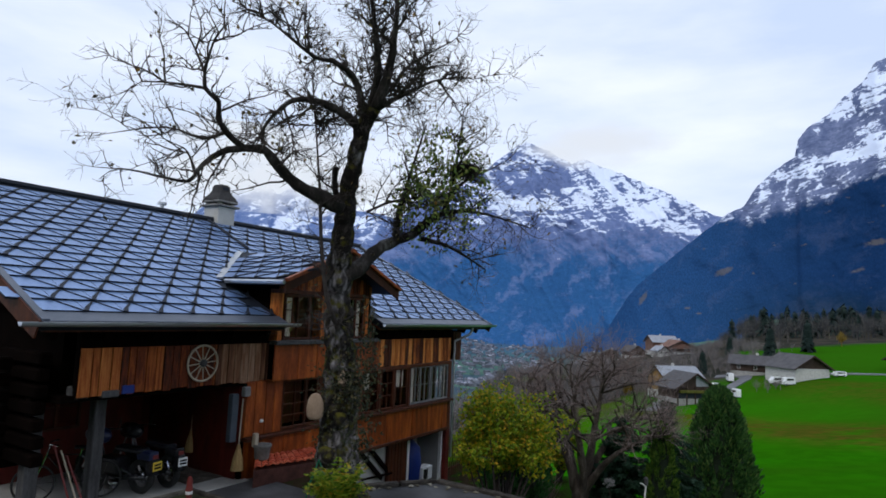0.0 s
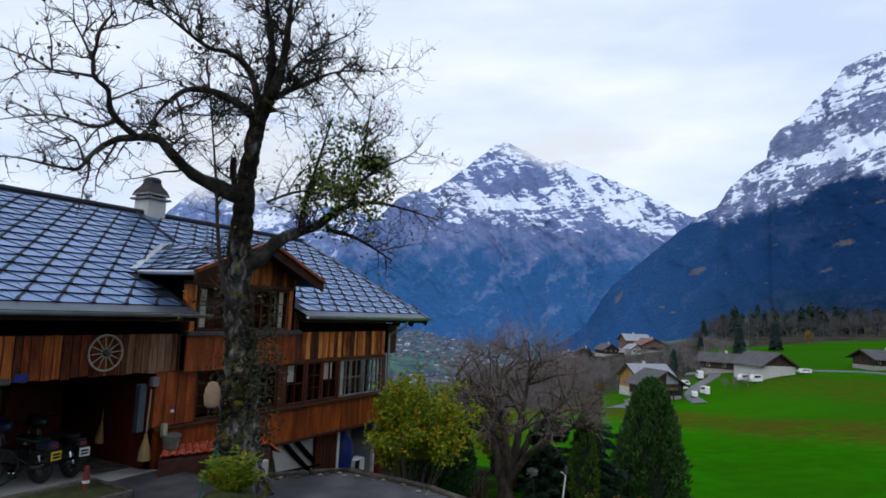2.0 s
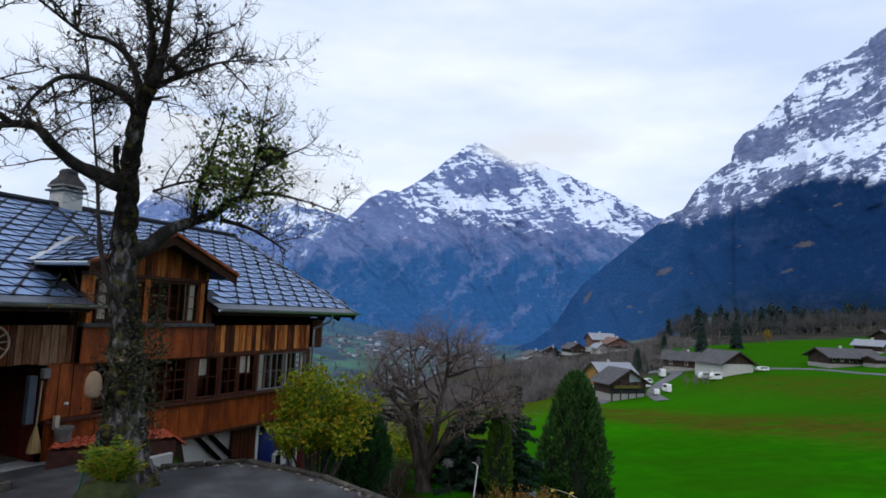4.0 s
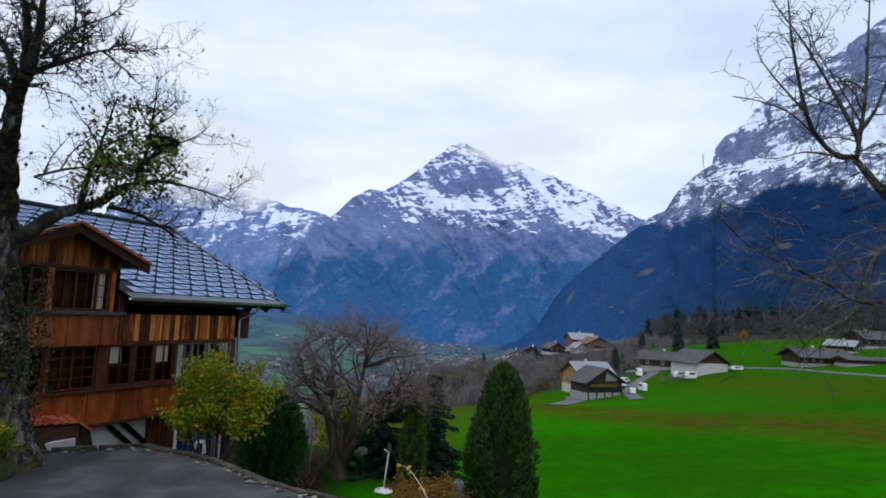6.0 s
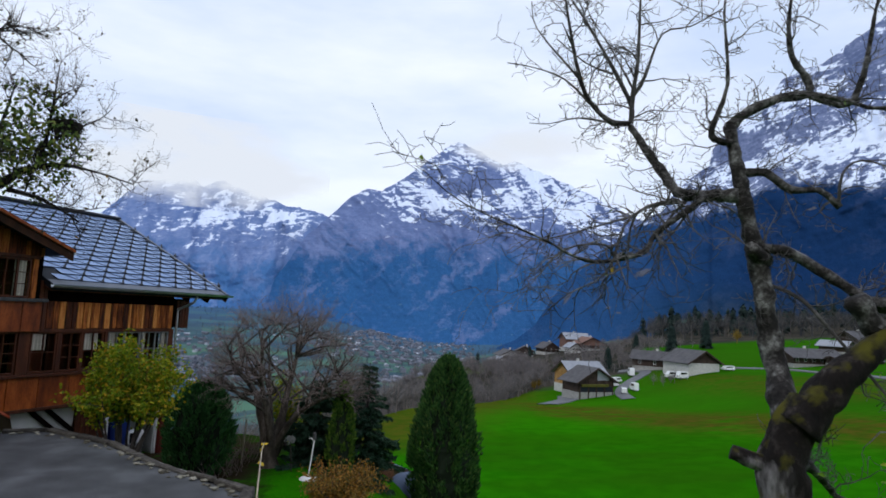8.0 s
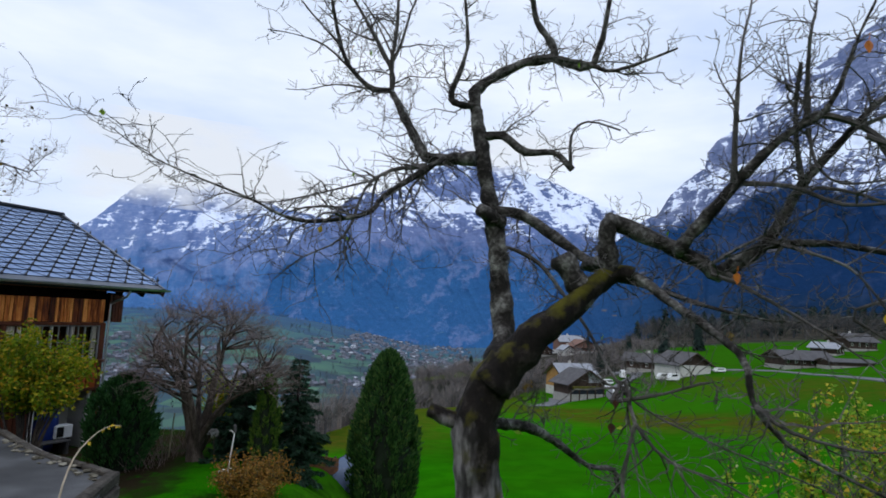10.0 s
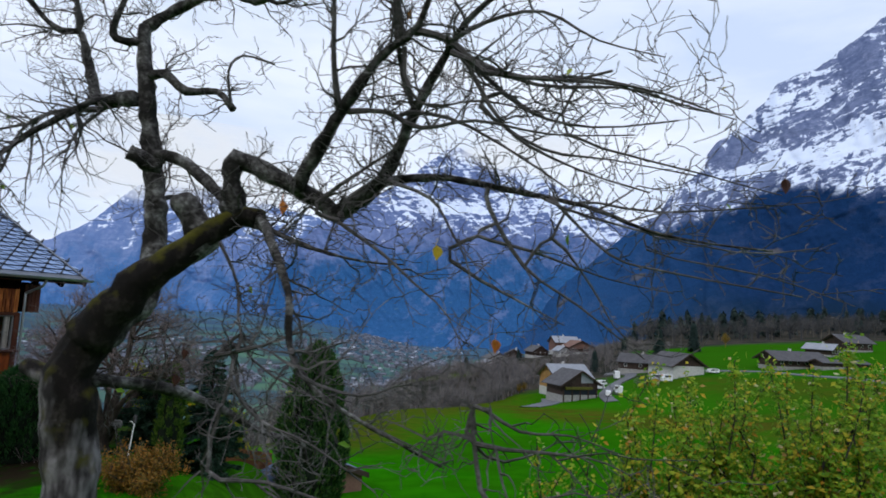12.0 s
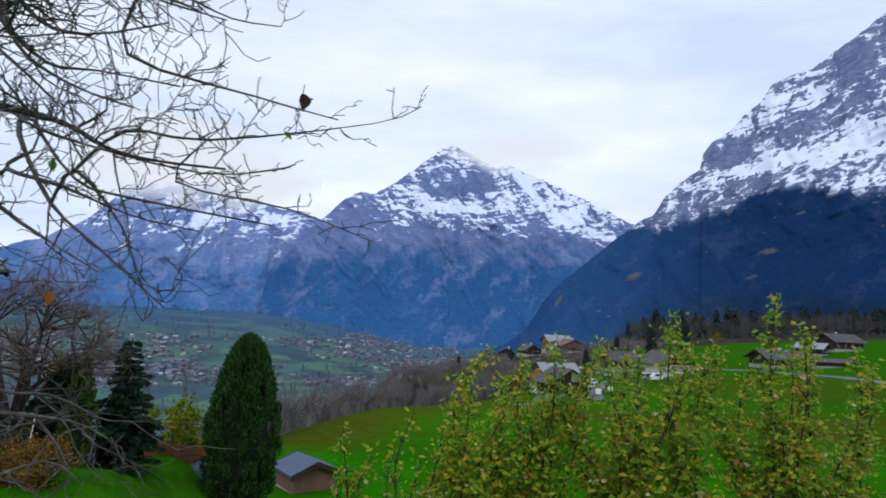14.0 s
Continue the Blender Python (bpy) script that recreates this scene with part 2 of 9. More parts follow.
def ground_material():
    m, n, l, p = node_mat("meadow_grass")
    co = n.new("ShaderNodeTexCoord")
    sep = n.new("ShaderNodeSeparateXYZ")
    l.new(co.outputs["Object"], sep.inputs[0])

    def noise_of(scale, detail=5.0, stretch=(1, 1, 1)):
        mp = n.new("ShaderNodeMapping")
        mp.inputs["Scale"].default_value = stretch
        l.new(co.outputs["Object"], mp.inputs["Vector"])
        t = n.new("ShaderNodeTexNoise")
        t.inputs["Scale"].default_value, t.inputs["Detail"].default_value = scale, detail
        l.new(mp.outputs["Vector"], t.inputs["Vector"])
        return t.outputs["Fac"]

    def mixed(fac, a, b):
        x = n.new("ShaderNodeMix")
        x.data_type = "RGBA"
        l.new(fac, x.inputs["Factor"])
        for s, v in (("A", a), ("B", b)):
            if isinstance(v, tuple):
                x.inputs[s].default_value = (*v, 1)
            else:
                l.new(v, x.inputs[s])
        return x.outputs["Result"]

    def stepped(value, lo, hi):
        x = n.new("ShaderNodeMapRange")
        x.interpolation_type = "SMOOTHSTEP"
        x.inputs["From Min"].default_value, x.inputs["From Max"].default_value = lo, hi
        l.new(value, x.inputs["Value"])
        return x.outputs["Result"]

    def maths(op, a, b):
        x = n.new("ShaderNodeMath")
        x.operation = op
        for i, v in enumerate((a, b)):
            if isinstance(v, (int, float)):
                x.inputs[i].default_value = v
            else:
                l.new(v, x.inputs[i])
        return x.outputs[0]

    fine = noise_of(9.0, 6)
    broad = noise_of(0.045, 4, (0.5, 1.6, 1))
    patch = noise_of(0.35, 5)
    green = mixed(stepped(patch, 0.35, 0.65), (0.007, 0.112, 0.001), (0.018, 0.178, 0.0016))
    green = mixed(stepped(fine, 0.3, 0.75), green, (0.022, 0.15, 0.0018))
    green = mixed(maths("MULTIPLY", stepped(noise_of(0.03, 5), 0.42, 0.6), 0.5), green, (0.02, 0.085, 0.002))
    green = mixed(maths("MULTIPLY", stepped(noise_of(0.022, 7, (0.45, 1.7, 1)), 0.46, 0.64), 0.6), green, (0.02, 0.07, 0.003))
    far = stepped(maths("ADD", sep.outputs["Y"], maths("MULTIPLY", broad, 60.0)), 120, 190)
    green = mixed(maths("MULTIPLY", far, 0.5), green, (0.036, 0.175, 0.003))
    green = mixed(maths("MULTIPLY", stepped(sep.outputs["X"], 35, 120), 0.6), green, (0.024, 0.088, 0.005))
    # moss, earth and litter in the garden, bare beds beside the chalet; sunlit lawn on the right and shade on the left
    # are put into the colour
    near = stepped(sep.outputs["Y"], 40, 24)
    green = mixed(maths("MULTIPLY", maths("MULTIPLY", near, stepped(sep.outputs["X"], 6.5, 9.0)), 0.6), green, (0.05, 0.165, 0.007))
    # worn patches, strengthened towards the left to paint in the lawn's shade
    worn = maths("MULTIPLY", maths("MULTIPLY", near, stepped(noise_of(0.9, 6), 0.42, 0.62)), maths("MULTIPLY", maths("ADD", stepped(sep.outputs["X"], 9.5, 7.0), 0.2), 0.85))
    green = mixed(worn, green, (0.013, 0.042, 0.004))
    bed = maths("MULTIPLY", stepped(maths("ADD", sep.outputs["X"], maths("MULTIPLY", patch, 2.0)), 6.2, 4.6), maths("MULTIPLY", stepped(sep.outputs["Y"], 27, 23), stepped(sep.outputs["Y"], 12, 14)))
    green = mixed(maths("MULTIPLY", bed, stepped(noise_of(2.5, 6), 0.3, 0.5)), green, (0.03, 0.022, 0.013))
    # strips of dead grass along the terraces
    wob = maths("ADD", maths("MULTIPLY", maths("SUBTRACT", broad, 0.5), 34.0), maths("MULTIPLY", maths("SUBTRACT", patch, 0.5), 10.0))
    across = maths("ADD", maths("ADD", sep.outputs["Y"], maths("MULTIPLY", sep.outputs["X"], 1.95)), maths("MULTIPLY", wob, 1.1))
    strip = maths("MULTIPLY", maths("MULTIPLY", stepped(across, 205, 250), stepped(across, 326, 275)), stepped(sep.outputs["X"], 28, 46))
    strip2 = maths("MULTIPLY", maths("MULTIPLY", stepped(across, 335, 372), stepped(across, 452, 425)), stepped(sep.outputs["X"], 84, 112))
    dead = maths("MULTIPLY", maths("ADD", strip, maths("MULTIPLY", strip2, 0.62)), maths("MULTIPLY", stepped(noise_of(0.16, 6), 0.2, 0.6), 0.82))
    rim = maths("ADD", maths("SUBTRACT", sep.outputs["X"], maths("MULTIPLY", maths("SUBTRACT", sep.outputs["Y"], 130.0), 0.32)), maths("MULTIPLY", wob, 0.35))
    edge = maths("MULTIPLY", stepped(rim, 34, 8), stepped(sep.outputs["Y"], 84, 100))
    dead = maths("MAXIMUM", dead, maths("MULTIPLY", edge, 0.7))
    dirt = mixed(stepped(noise_of(0.5, 6), 0.35, 0.65), (0.05, 0.058, 0.007), (0.1, 0.06, 0.012))
    col = mixed(dead, green, dirt)
    # bare woodland floor beyond the farms and in the ravine; one last field on its far side
    floor = maths("ADD", sep.outputs["Y"], maths("ADD", wob, maths("MULTIPLY", stepped(sep.outputs["X"], 128, 104), 92.0)))
    bare = maths("MAXIMUM", stepped(floor, 326, 340), maths("MULTIPLY", stepped(rim, -6, -16), stepped(sep.outputs["Y"], 100, 130)))
    last = maths("MULTIPLY", maths("MULTIPLY", stepped(sep.outputs["Y"], 300, 312), stepped(sep.outputs["Y"], 372, 360)), maths("MULTIPLY", stepped(sep.outputs["X"], 48, 40), stepped(sep.outputs["X"], 6, 16)))
    bare = maths("MULTIPLY", bare, maths("SUBTRACT", 1.0, last))
    col = mixed(bare, col, mixed(stepped(noise_of(0.08, 6), 0.4, 0.6), (0.032, 0.034, 0.028), (0.06, 0.052, 0.042)))
    # valley floor: meadows paled, and bluer with distance, to paint in haze
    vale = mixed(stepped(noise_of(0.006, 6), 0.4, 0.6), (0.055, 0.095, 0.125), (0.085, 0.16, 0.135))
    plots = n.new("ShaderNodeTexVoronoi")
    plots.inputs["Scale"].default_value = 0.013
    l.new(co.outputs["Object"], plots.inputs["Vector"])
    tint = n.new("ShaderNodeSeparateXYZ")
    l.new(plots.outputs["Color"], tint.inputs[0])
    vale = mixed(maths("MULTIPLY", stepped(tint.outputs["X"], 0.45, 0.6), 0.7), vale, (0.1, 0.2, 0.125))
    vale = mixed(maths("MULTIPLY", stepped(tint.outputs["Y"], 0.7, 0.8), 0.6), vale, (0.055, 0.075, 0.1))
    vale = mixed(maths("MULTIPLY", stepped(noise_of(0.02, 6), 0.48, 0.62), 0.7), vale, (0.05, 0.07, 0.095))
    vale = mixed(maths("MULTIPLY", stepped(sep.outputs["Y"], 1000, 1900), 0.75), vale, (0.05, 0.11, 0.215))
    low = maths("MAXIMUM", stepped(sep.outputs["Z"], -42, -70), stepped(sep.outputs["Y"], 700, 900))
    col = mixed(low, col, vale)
    l.new(col, p.inputs["Base Color"])
    p.inputs["Roughness"].default_value = 0.95
    p.inputs["Specular IOR Level"].default_value = 0.0
    b = n.new("ShaderNodeBump")
    b.inputs["Strength"].default_value, b.inputs["Distance"].default_value = 0.8, 0.08
    l.new(fine, b.inputs["Height"])
    l.new(b.outputs["Normal"], p.inputs["Normal"])
    return m


def build_ground():
    n = 330
    g = Geo()
    k = 7.6

    def warp(u):
        return math.copysign((math.exp(k * abs(u)) - 1) / (math.exp(k) - 1) * 4400, u)

    us = [warp(-1 + 2 * i / n) for i in range(n + 1)]
    vs = [warp(-0.75 + 1.75 * i / n) for i in range(n + 1)]
    for b in vs:
        for a in us:
            x, y = 5 + a, 14 + b
            g.v.append((x, y, ground_z(x, y)))
    w = n + 1
    g.f = [(j * w + i, j * w + i + 1, (j + 1) * w + i + 1, (j + 1) * w + i) for j in range(n) for i in range(n)]
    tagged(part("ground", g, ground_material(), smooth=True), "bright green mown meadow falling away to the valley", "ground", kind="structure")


build_ground()

# the paved yard
def build_yard():
    g = Geo()
    edge = [(-15, -1.5), (-15, 19), (-6.5, 19), (-3.6, 14.8), (-1.5, 13.6)] + KERB[1:] + [(8.2, 2.0), (4, -1.5)]
    bm = bmesh.new()
    top = bm.faces.new([bm.verts.new((x, y, YARD_Z)) for x, y in edge])
    if top.normal.z < 0:
        top.normal_flip()
    ext = bmesh.ops.extrude_face_region(bm, geom=[top])
    bmesh.ops.translate(bm, verts=[v for v in ext["geom"] if isinstance(v, bmesh.types.BMVert)], vec=(0, 0, -0.12))
    bmesh.ops.recalc_face_normals(bm, faces=bm.faces)
    bm.verts.index_update()
    g.v = [tuple(v.co) for v in bm.verts]
    g.f = [tuple(v.index for v in q.verts) for q in bm.faces]
    bm.free()
    tagged(part("yard", g, M["asphalt"]), "worn grey asphalt yard in front of the chalet", "pavement", kind="structure")


build_yard()

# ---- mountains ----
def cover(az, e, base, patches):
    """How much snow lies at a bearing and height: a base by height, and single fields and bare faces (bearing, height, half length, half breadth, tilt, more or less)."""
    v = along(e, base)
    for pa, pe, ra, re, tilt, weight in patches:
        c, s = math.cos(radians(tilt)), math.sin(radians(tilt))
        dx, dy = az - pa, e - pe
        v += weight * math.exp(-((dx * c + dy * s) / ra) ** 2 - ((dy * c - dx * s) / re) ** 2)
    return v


def mountain_material(name, dip, rock_lo, rock_hi, forest, heath, meadow, scree, heath_el, low=None, lean=0.8, seed=0.0, spread=1.0, haze_tone=None):
    """Bedded rock with snow on its ledges and in its gullies, heath below, then forest with pale slides and glades;
    aerial haze is put into the blue of its colours.
    """
    m, n, l, p = node_mat(name)
    co = n.new("ShaderNodeTexCoord")
    sep = n.new("ShaderNodeSeparateXYZ")
    l.new(co.outputs["UV"], sep.inputs[0])
    u, v = sep.outputs["X"], sep.outputs["Y"]

    def maths(op, a, b, c=0.0):
        x = n.new("ShaderNodeMath")
        x.operation = op
        for i, w in enumerate((a, b, c)):
            if isinstance(w, (int, float)):
                x.inputs[i].default_value = w
            else:
                l.new(w, x.inputs[i])
        return x.outputs[0]

    def field(name):
        a = n.new("ShaderNodeAttribute")
        a.attribute_name = name
        return a.outputs["Fac"]

    def noise_at(x, y, z, detail=8, rough=0.62, kind="FBM"):
        c = n.new("ShaderNodeCombineXYZ")
        l.new(x, c.inputs[0])
        l.new(y, c.inputs[1])
        c.inputs[2].default_value = z + seed
        t = n.new("ShaderNodeTexNoise")
        t.noise_type = kind
        t.inputs["Scale"].default_value, t.inputs["Detail"].default_value, t.inputs["Roughness"].default_value = 1.0, detail, rough
        l.new(c.outputs[0], t.inputs["Vector"])
        return t.outputs["Fac"]

    def times(a, k):
        return maths("MULTIPLY", a, k)

    def off(a, k):
        return maths("MULTIPLY", maths("SUBTRACT", a, 0.5), k)

    def stepped(value, lo, hi):
        x = n.new("ShaderNodeMapRange")
        x.interpolation_type = "SMOOTHSTEP"
        x.inputs["From Min"].default_value, x.inputs["From Max"].default_value = lo, hi
        l.new(value, x.inputs["Value"])
        return x.outputs["Result"]

    def mixed(fac, a, b):
        x = n.new("ShaderNodeMix")
        x.data_type = "RGBA"
        l.new(fac, x.inputs["Factor"])
        for s, w in (("A", a), ("B", b)):
            if isinstance(w, tuple):
                x.inputs[s].default_value = (*w, 1)
            else:
                l.new(w, x.inputs[s])
        return x.outputs["Result"]

    big = noise_at(times(u, 0.22), times(v, 0.3), 1.0, 6)
    bed = maths("ADD", maths("SUBTRACT", v, times(u, dip)), off(big, 2.2))
    ledge = noise_at(times(u, 0.42), times(bed, 2.0), 2.0, 9, 0.64)
    strata = noise_at(times(u, 1.1), times(bed, 6.5), 3.0, 6, 0.66)
    bend = noise_at(times(u, 0.7), times(v, 0.7), 9.0, 4)
    down = maths("ADD", maths("ADD", u, times(v, lean)), off(bend, 2.4))
    gully = noise_at(times(down, 1.25), times(v, 0.5), 4.0, 7, 0.6)
    slide = noise_at(times(maths("ADD", maths("SUBTRACT", u, times(v, 0.55)), off(bend, 4.0)), 0.62), times(v, 0.34), 5.0, 7, 0.62)
    fine = noise_at(times(u, 2.0), times(v, 2.8), 6.0, 8, 0.68)
    rock = mixed(stepped(maths("ADD", times(fine, 0.3), maths("ADD", times(strata, 0.3), times(gully, 0.4))), 0.42, 0.58), rock_lo, rock_hi)
    rock = mixed(times(maths("MULTIPLY", stepped(v, heath_el + 2.0, heath_el), stepped(maths("ADD", times(big, 0.6), times(ledge, 0.4)), 0.5, 0.58)), 0.7), rock, heath)
    pick = maths("ADD", maths("ADD", off(ledge, 5.0), off(strata, 2.6)), maths("ADD", off(gully, 4.4), off(fine, 2.4)))
    snow = stepped(maths("ADD", field("snow"), pick), -0.08, 0.28)
    col = mixed(snow, rock, (0.73, 0.8, 0.95))
    crowns = noise_at(times(u, 9.0), times(v, 5.0), 7.0, 6, 0.75)
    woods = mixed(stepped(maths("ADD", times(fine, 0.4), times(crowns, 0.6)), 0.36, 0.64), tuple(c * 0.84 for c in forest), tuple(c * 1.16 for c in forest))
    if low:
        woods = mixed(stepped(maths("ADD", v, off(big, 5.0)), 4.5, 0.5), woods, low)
    # forest turns bluer towards the left: haze of distance painted into it
    if haze_tone:
        woods = mixed(stepped(u, 32, 12), woods, mixed(stepped(crowns, 0.36, 0.64), tuple(c * 0.8 for c in haze_tone), tuple(c * 1.2 for c in haze_tone)))
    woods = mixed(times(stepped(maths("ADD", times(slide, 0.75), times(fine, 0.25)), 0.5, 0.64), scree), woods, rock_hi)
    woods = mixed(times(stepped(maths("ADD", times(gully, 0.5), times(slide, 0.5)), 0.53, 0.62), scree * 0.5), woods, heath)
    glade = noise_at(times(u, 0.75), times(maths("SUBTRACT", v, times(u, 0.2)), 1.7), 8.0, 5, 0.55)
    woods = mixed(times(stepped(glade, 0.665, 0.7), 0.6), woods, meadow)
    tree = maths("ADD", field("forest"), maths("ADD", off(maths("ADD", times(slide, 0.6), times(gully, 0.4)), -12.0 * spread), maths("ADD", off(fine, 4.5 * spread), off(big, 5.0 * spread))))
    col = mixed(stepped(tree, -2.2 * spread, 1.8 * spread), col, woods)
    col = mixed(times(stepped(maths("ADD", field("glade"), off(fine, 1.2)), 0.4, 0.75), 0.55), col, meadow)
    l.new(col, p.inputs["Base Color"])
    p.inputs["Roughness"].default_value = 0.95
    p.inputs["Specular IOR Level"].default_value = 0.0
    b = n.new("ShaderNodeBump")
    b.inputs["Strength"].default_value, b.inputs["Distance"].default_value = 0.22, 8.0
    l.new(maths("ADD", maths("ADD", fine, strata), gully), b.inputs["Height"])
    l.new(b.outputs["Normal"], p.inputs["Normal"])
    return m


def build_mountain(name, ridge, foot_el, near, far, mat, label, seed, base, patches, timber, jag=0.35, gully=0.13, cols=560, rows=190, dip=0.16, shelf=0.006, glades=()):
    """A mountain side seen from the path: ridge gives its skyline as (bearing, height) in degrees, timber the upper edge of its forest."""
    g = Geo()
    a0, a1 = ridge[0][0], ridge[-1][0]
    eye = Vector((10, 1, 4))
    tops, spots = [], []
    for i in range(cols + 1):
        az = a0 + (a1 - a0) * i / cols
        q = Vector((az * 0.35, seed, 0.0))
        tops.append(along(az, ridge) + jag * (noise.fractal(q * 2.2, 0.9, 2.1, 5) + 0.3 * noise.noise(q * 14)))
    for j in range(rows + 1):
        s = j / rows
        fade = min(1.0, 6 * s) * min(1.0, 14 * (1 - s))
        for i in range(cols + 1):
            az = a0 + (a1 - a0) * i / cols
            e = foot_el + (tops[i] - foot_el) * s
            # ribs and gullies run down the slope, ledges across it
            w = Vector((az * 0.16 + e * 0.07, e * 0.11, seed))
            w += 0.35 * Vector((noise.noise(w * 1.3), noise.noise(w * 1.3 + Vector((5, 5, 5))), 0))
            rib = noise.ridged_multi_fractal(w, 0.85, 2.15, 6, 1.0, 2.0) - 1.1
            b = e - dip * az + 0.5 * noise.noise(Vector((az * 0.3, e * 0.3, seed)))
            ledge = noise.noise(Vector((az * 0.06, b * 0.9, seed + 3))) + 0.6 * noise.noise(Vector((az * 0.14, b * 2.1, seed + 7))) + 0.4 * noise.noise(Vector((az * 0.3, b * 4.4, seed + 11)))
            r = near + (far - near) * s ** 0.9 - (far - near) * (gully * rib * min(1.0, 0.3 + 1.2 * s) + shelf * ledge) * fade
            d = radians(az)
            g.v.append((eye.x + r * math.sin(d), eye.y + r * math.cos(d), eye.z + r * math.tan(radians(e))))
            spots.append((az, e))
    w = cols + 1
    g.f = [(j * w + i, j * w + i + 1, (j + 1) * w + i + 1, (j + 1) * w + i) for j in range(rows) for i in range(cols)]
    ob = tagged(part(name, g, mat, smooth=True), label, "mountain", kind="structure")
    me = ob.data
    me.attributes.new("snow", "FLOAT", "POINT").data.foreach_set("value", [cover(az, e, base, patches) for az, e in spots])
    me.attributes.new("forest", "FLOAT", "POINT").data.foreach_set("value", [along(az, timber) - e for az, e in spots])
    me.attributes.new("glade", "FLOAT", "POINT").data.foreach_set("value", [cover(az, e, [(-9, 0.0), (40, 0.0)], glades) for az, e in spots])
    uvl = me.uv_layers.new(name="UVMap")
    index = np.empty(len(me.loops), dtype=np.int32)
    me.loops.foreach_get("vertex_index", index)
    uvl.data.foreach_set("uv", np.array(spots, dtype=np.float32)[index].ravel())


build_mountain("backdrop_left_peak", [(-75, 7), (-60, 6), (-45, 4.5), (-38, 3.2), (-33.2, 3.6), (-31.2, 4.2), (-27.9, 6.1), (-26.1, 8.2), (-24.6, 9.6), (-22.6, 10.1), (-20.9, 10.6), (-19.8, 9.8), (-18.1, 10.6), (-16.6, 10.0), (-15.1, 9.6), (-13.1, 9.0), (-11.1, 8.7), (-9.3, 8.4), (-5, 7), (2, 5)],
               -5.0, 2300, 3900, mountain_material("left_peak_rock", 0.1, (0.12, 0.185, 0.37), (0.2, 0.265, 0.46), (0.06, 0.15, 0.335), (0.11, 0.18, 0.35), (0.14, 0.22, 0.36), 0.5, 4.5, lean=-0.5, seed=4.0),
               "rock peak tinted blue-grey for haze, streaked with snow under cloud", 4.0, [(2.5, -1.9), (4.2, -1.1), (6, -0.5), (8, -0.25), (11, -0.2)],
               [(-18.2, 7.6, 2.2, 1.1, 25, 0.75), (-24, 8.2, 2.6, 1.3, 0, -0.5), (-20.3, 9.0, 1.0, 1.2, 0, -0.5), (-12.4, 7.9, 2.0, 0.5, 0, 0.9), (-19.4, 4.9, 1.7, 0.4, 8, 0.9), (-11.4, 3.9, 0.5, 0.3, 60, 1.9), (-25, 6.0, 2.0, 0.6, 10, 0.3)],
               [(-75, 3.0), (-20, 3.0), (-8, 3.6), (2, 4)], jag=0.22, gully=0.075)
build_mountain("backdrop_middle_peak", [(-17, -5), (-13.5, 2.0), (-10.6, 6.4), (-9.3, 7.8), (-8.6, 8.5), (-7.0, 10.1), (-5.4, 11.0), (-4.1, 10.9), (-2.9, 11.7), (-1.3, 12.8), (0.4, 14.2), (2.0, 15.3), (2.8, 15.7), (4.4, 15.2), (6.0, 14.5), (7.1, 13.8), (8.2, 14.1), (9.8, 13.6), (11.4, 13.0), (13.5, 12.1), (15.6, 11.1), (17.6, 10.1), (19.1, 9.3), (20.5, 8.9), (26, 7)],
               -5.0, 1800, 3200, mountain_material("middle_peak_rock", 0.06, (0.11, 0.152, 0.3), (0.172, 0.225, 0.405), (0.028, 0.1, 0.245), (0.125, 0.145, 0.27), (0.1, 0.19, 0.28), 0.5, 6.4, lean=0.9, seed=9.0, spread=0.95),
               "broad rock pyramid with snow fields and forested foot tinted blue for haze", 9.0, [(5, -1.9), (7.0, -1.15), (8.3, -0.6), (10, -0.15), (16, 0.0)],
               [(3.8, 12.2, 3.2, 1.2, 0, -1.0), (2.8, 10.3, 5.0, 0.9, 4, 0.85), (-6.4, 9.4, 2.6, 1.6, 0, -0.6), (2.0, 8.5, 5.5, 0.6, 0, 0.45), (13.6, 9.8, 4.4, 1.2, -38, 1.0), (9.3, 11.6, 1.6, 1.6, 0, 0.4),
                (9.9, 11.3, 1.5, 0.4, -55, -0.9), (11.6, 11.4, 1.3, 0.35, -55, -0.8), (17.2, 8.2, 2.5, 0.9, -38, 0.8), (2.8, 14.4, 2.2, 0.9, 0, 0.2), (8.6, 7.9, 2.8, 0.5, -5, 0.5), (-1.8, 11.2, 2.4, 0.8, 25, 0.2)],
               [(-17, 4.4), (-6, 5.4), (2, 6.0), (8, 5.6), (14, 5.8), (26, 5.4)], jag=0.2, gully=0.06)
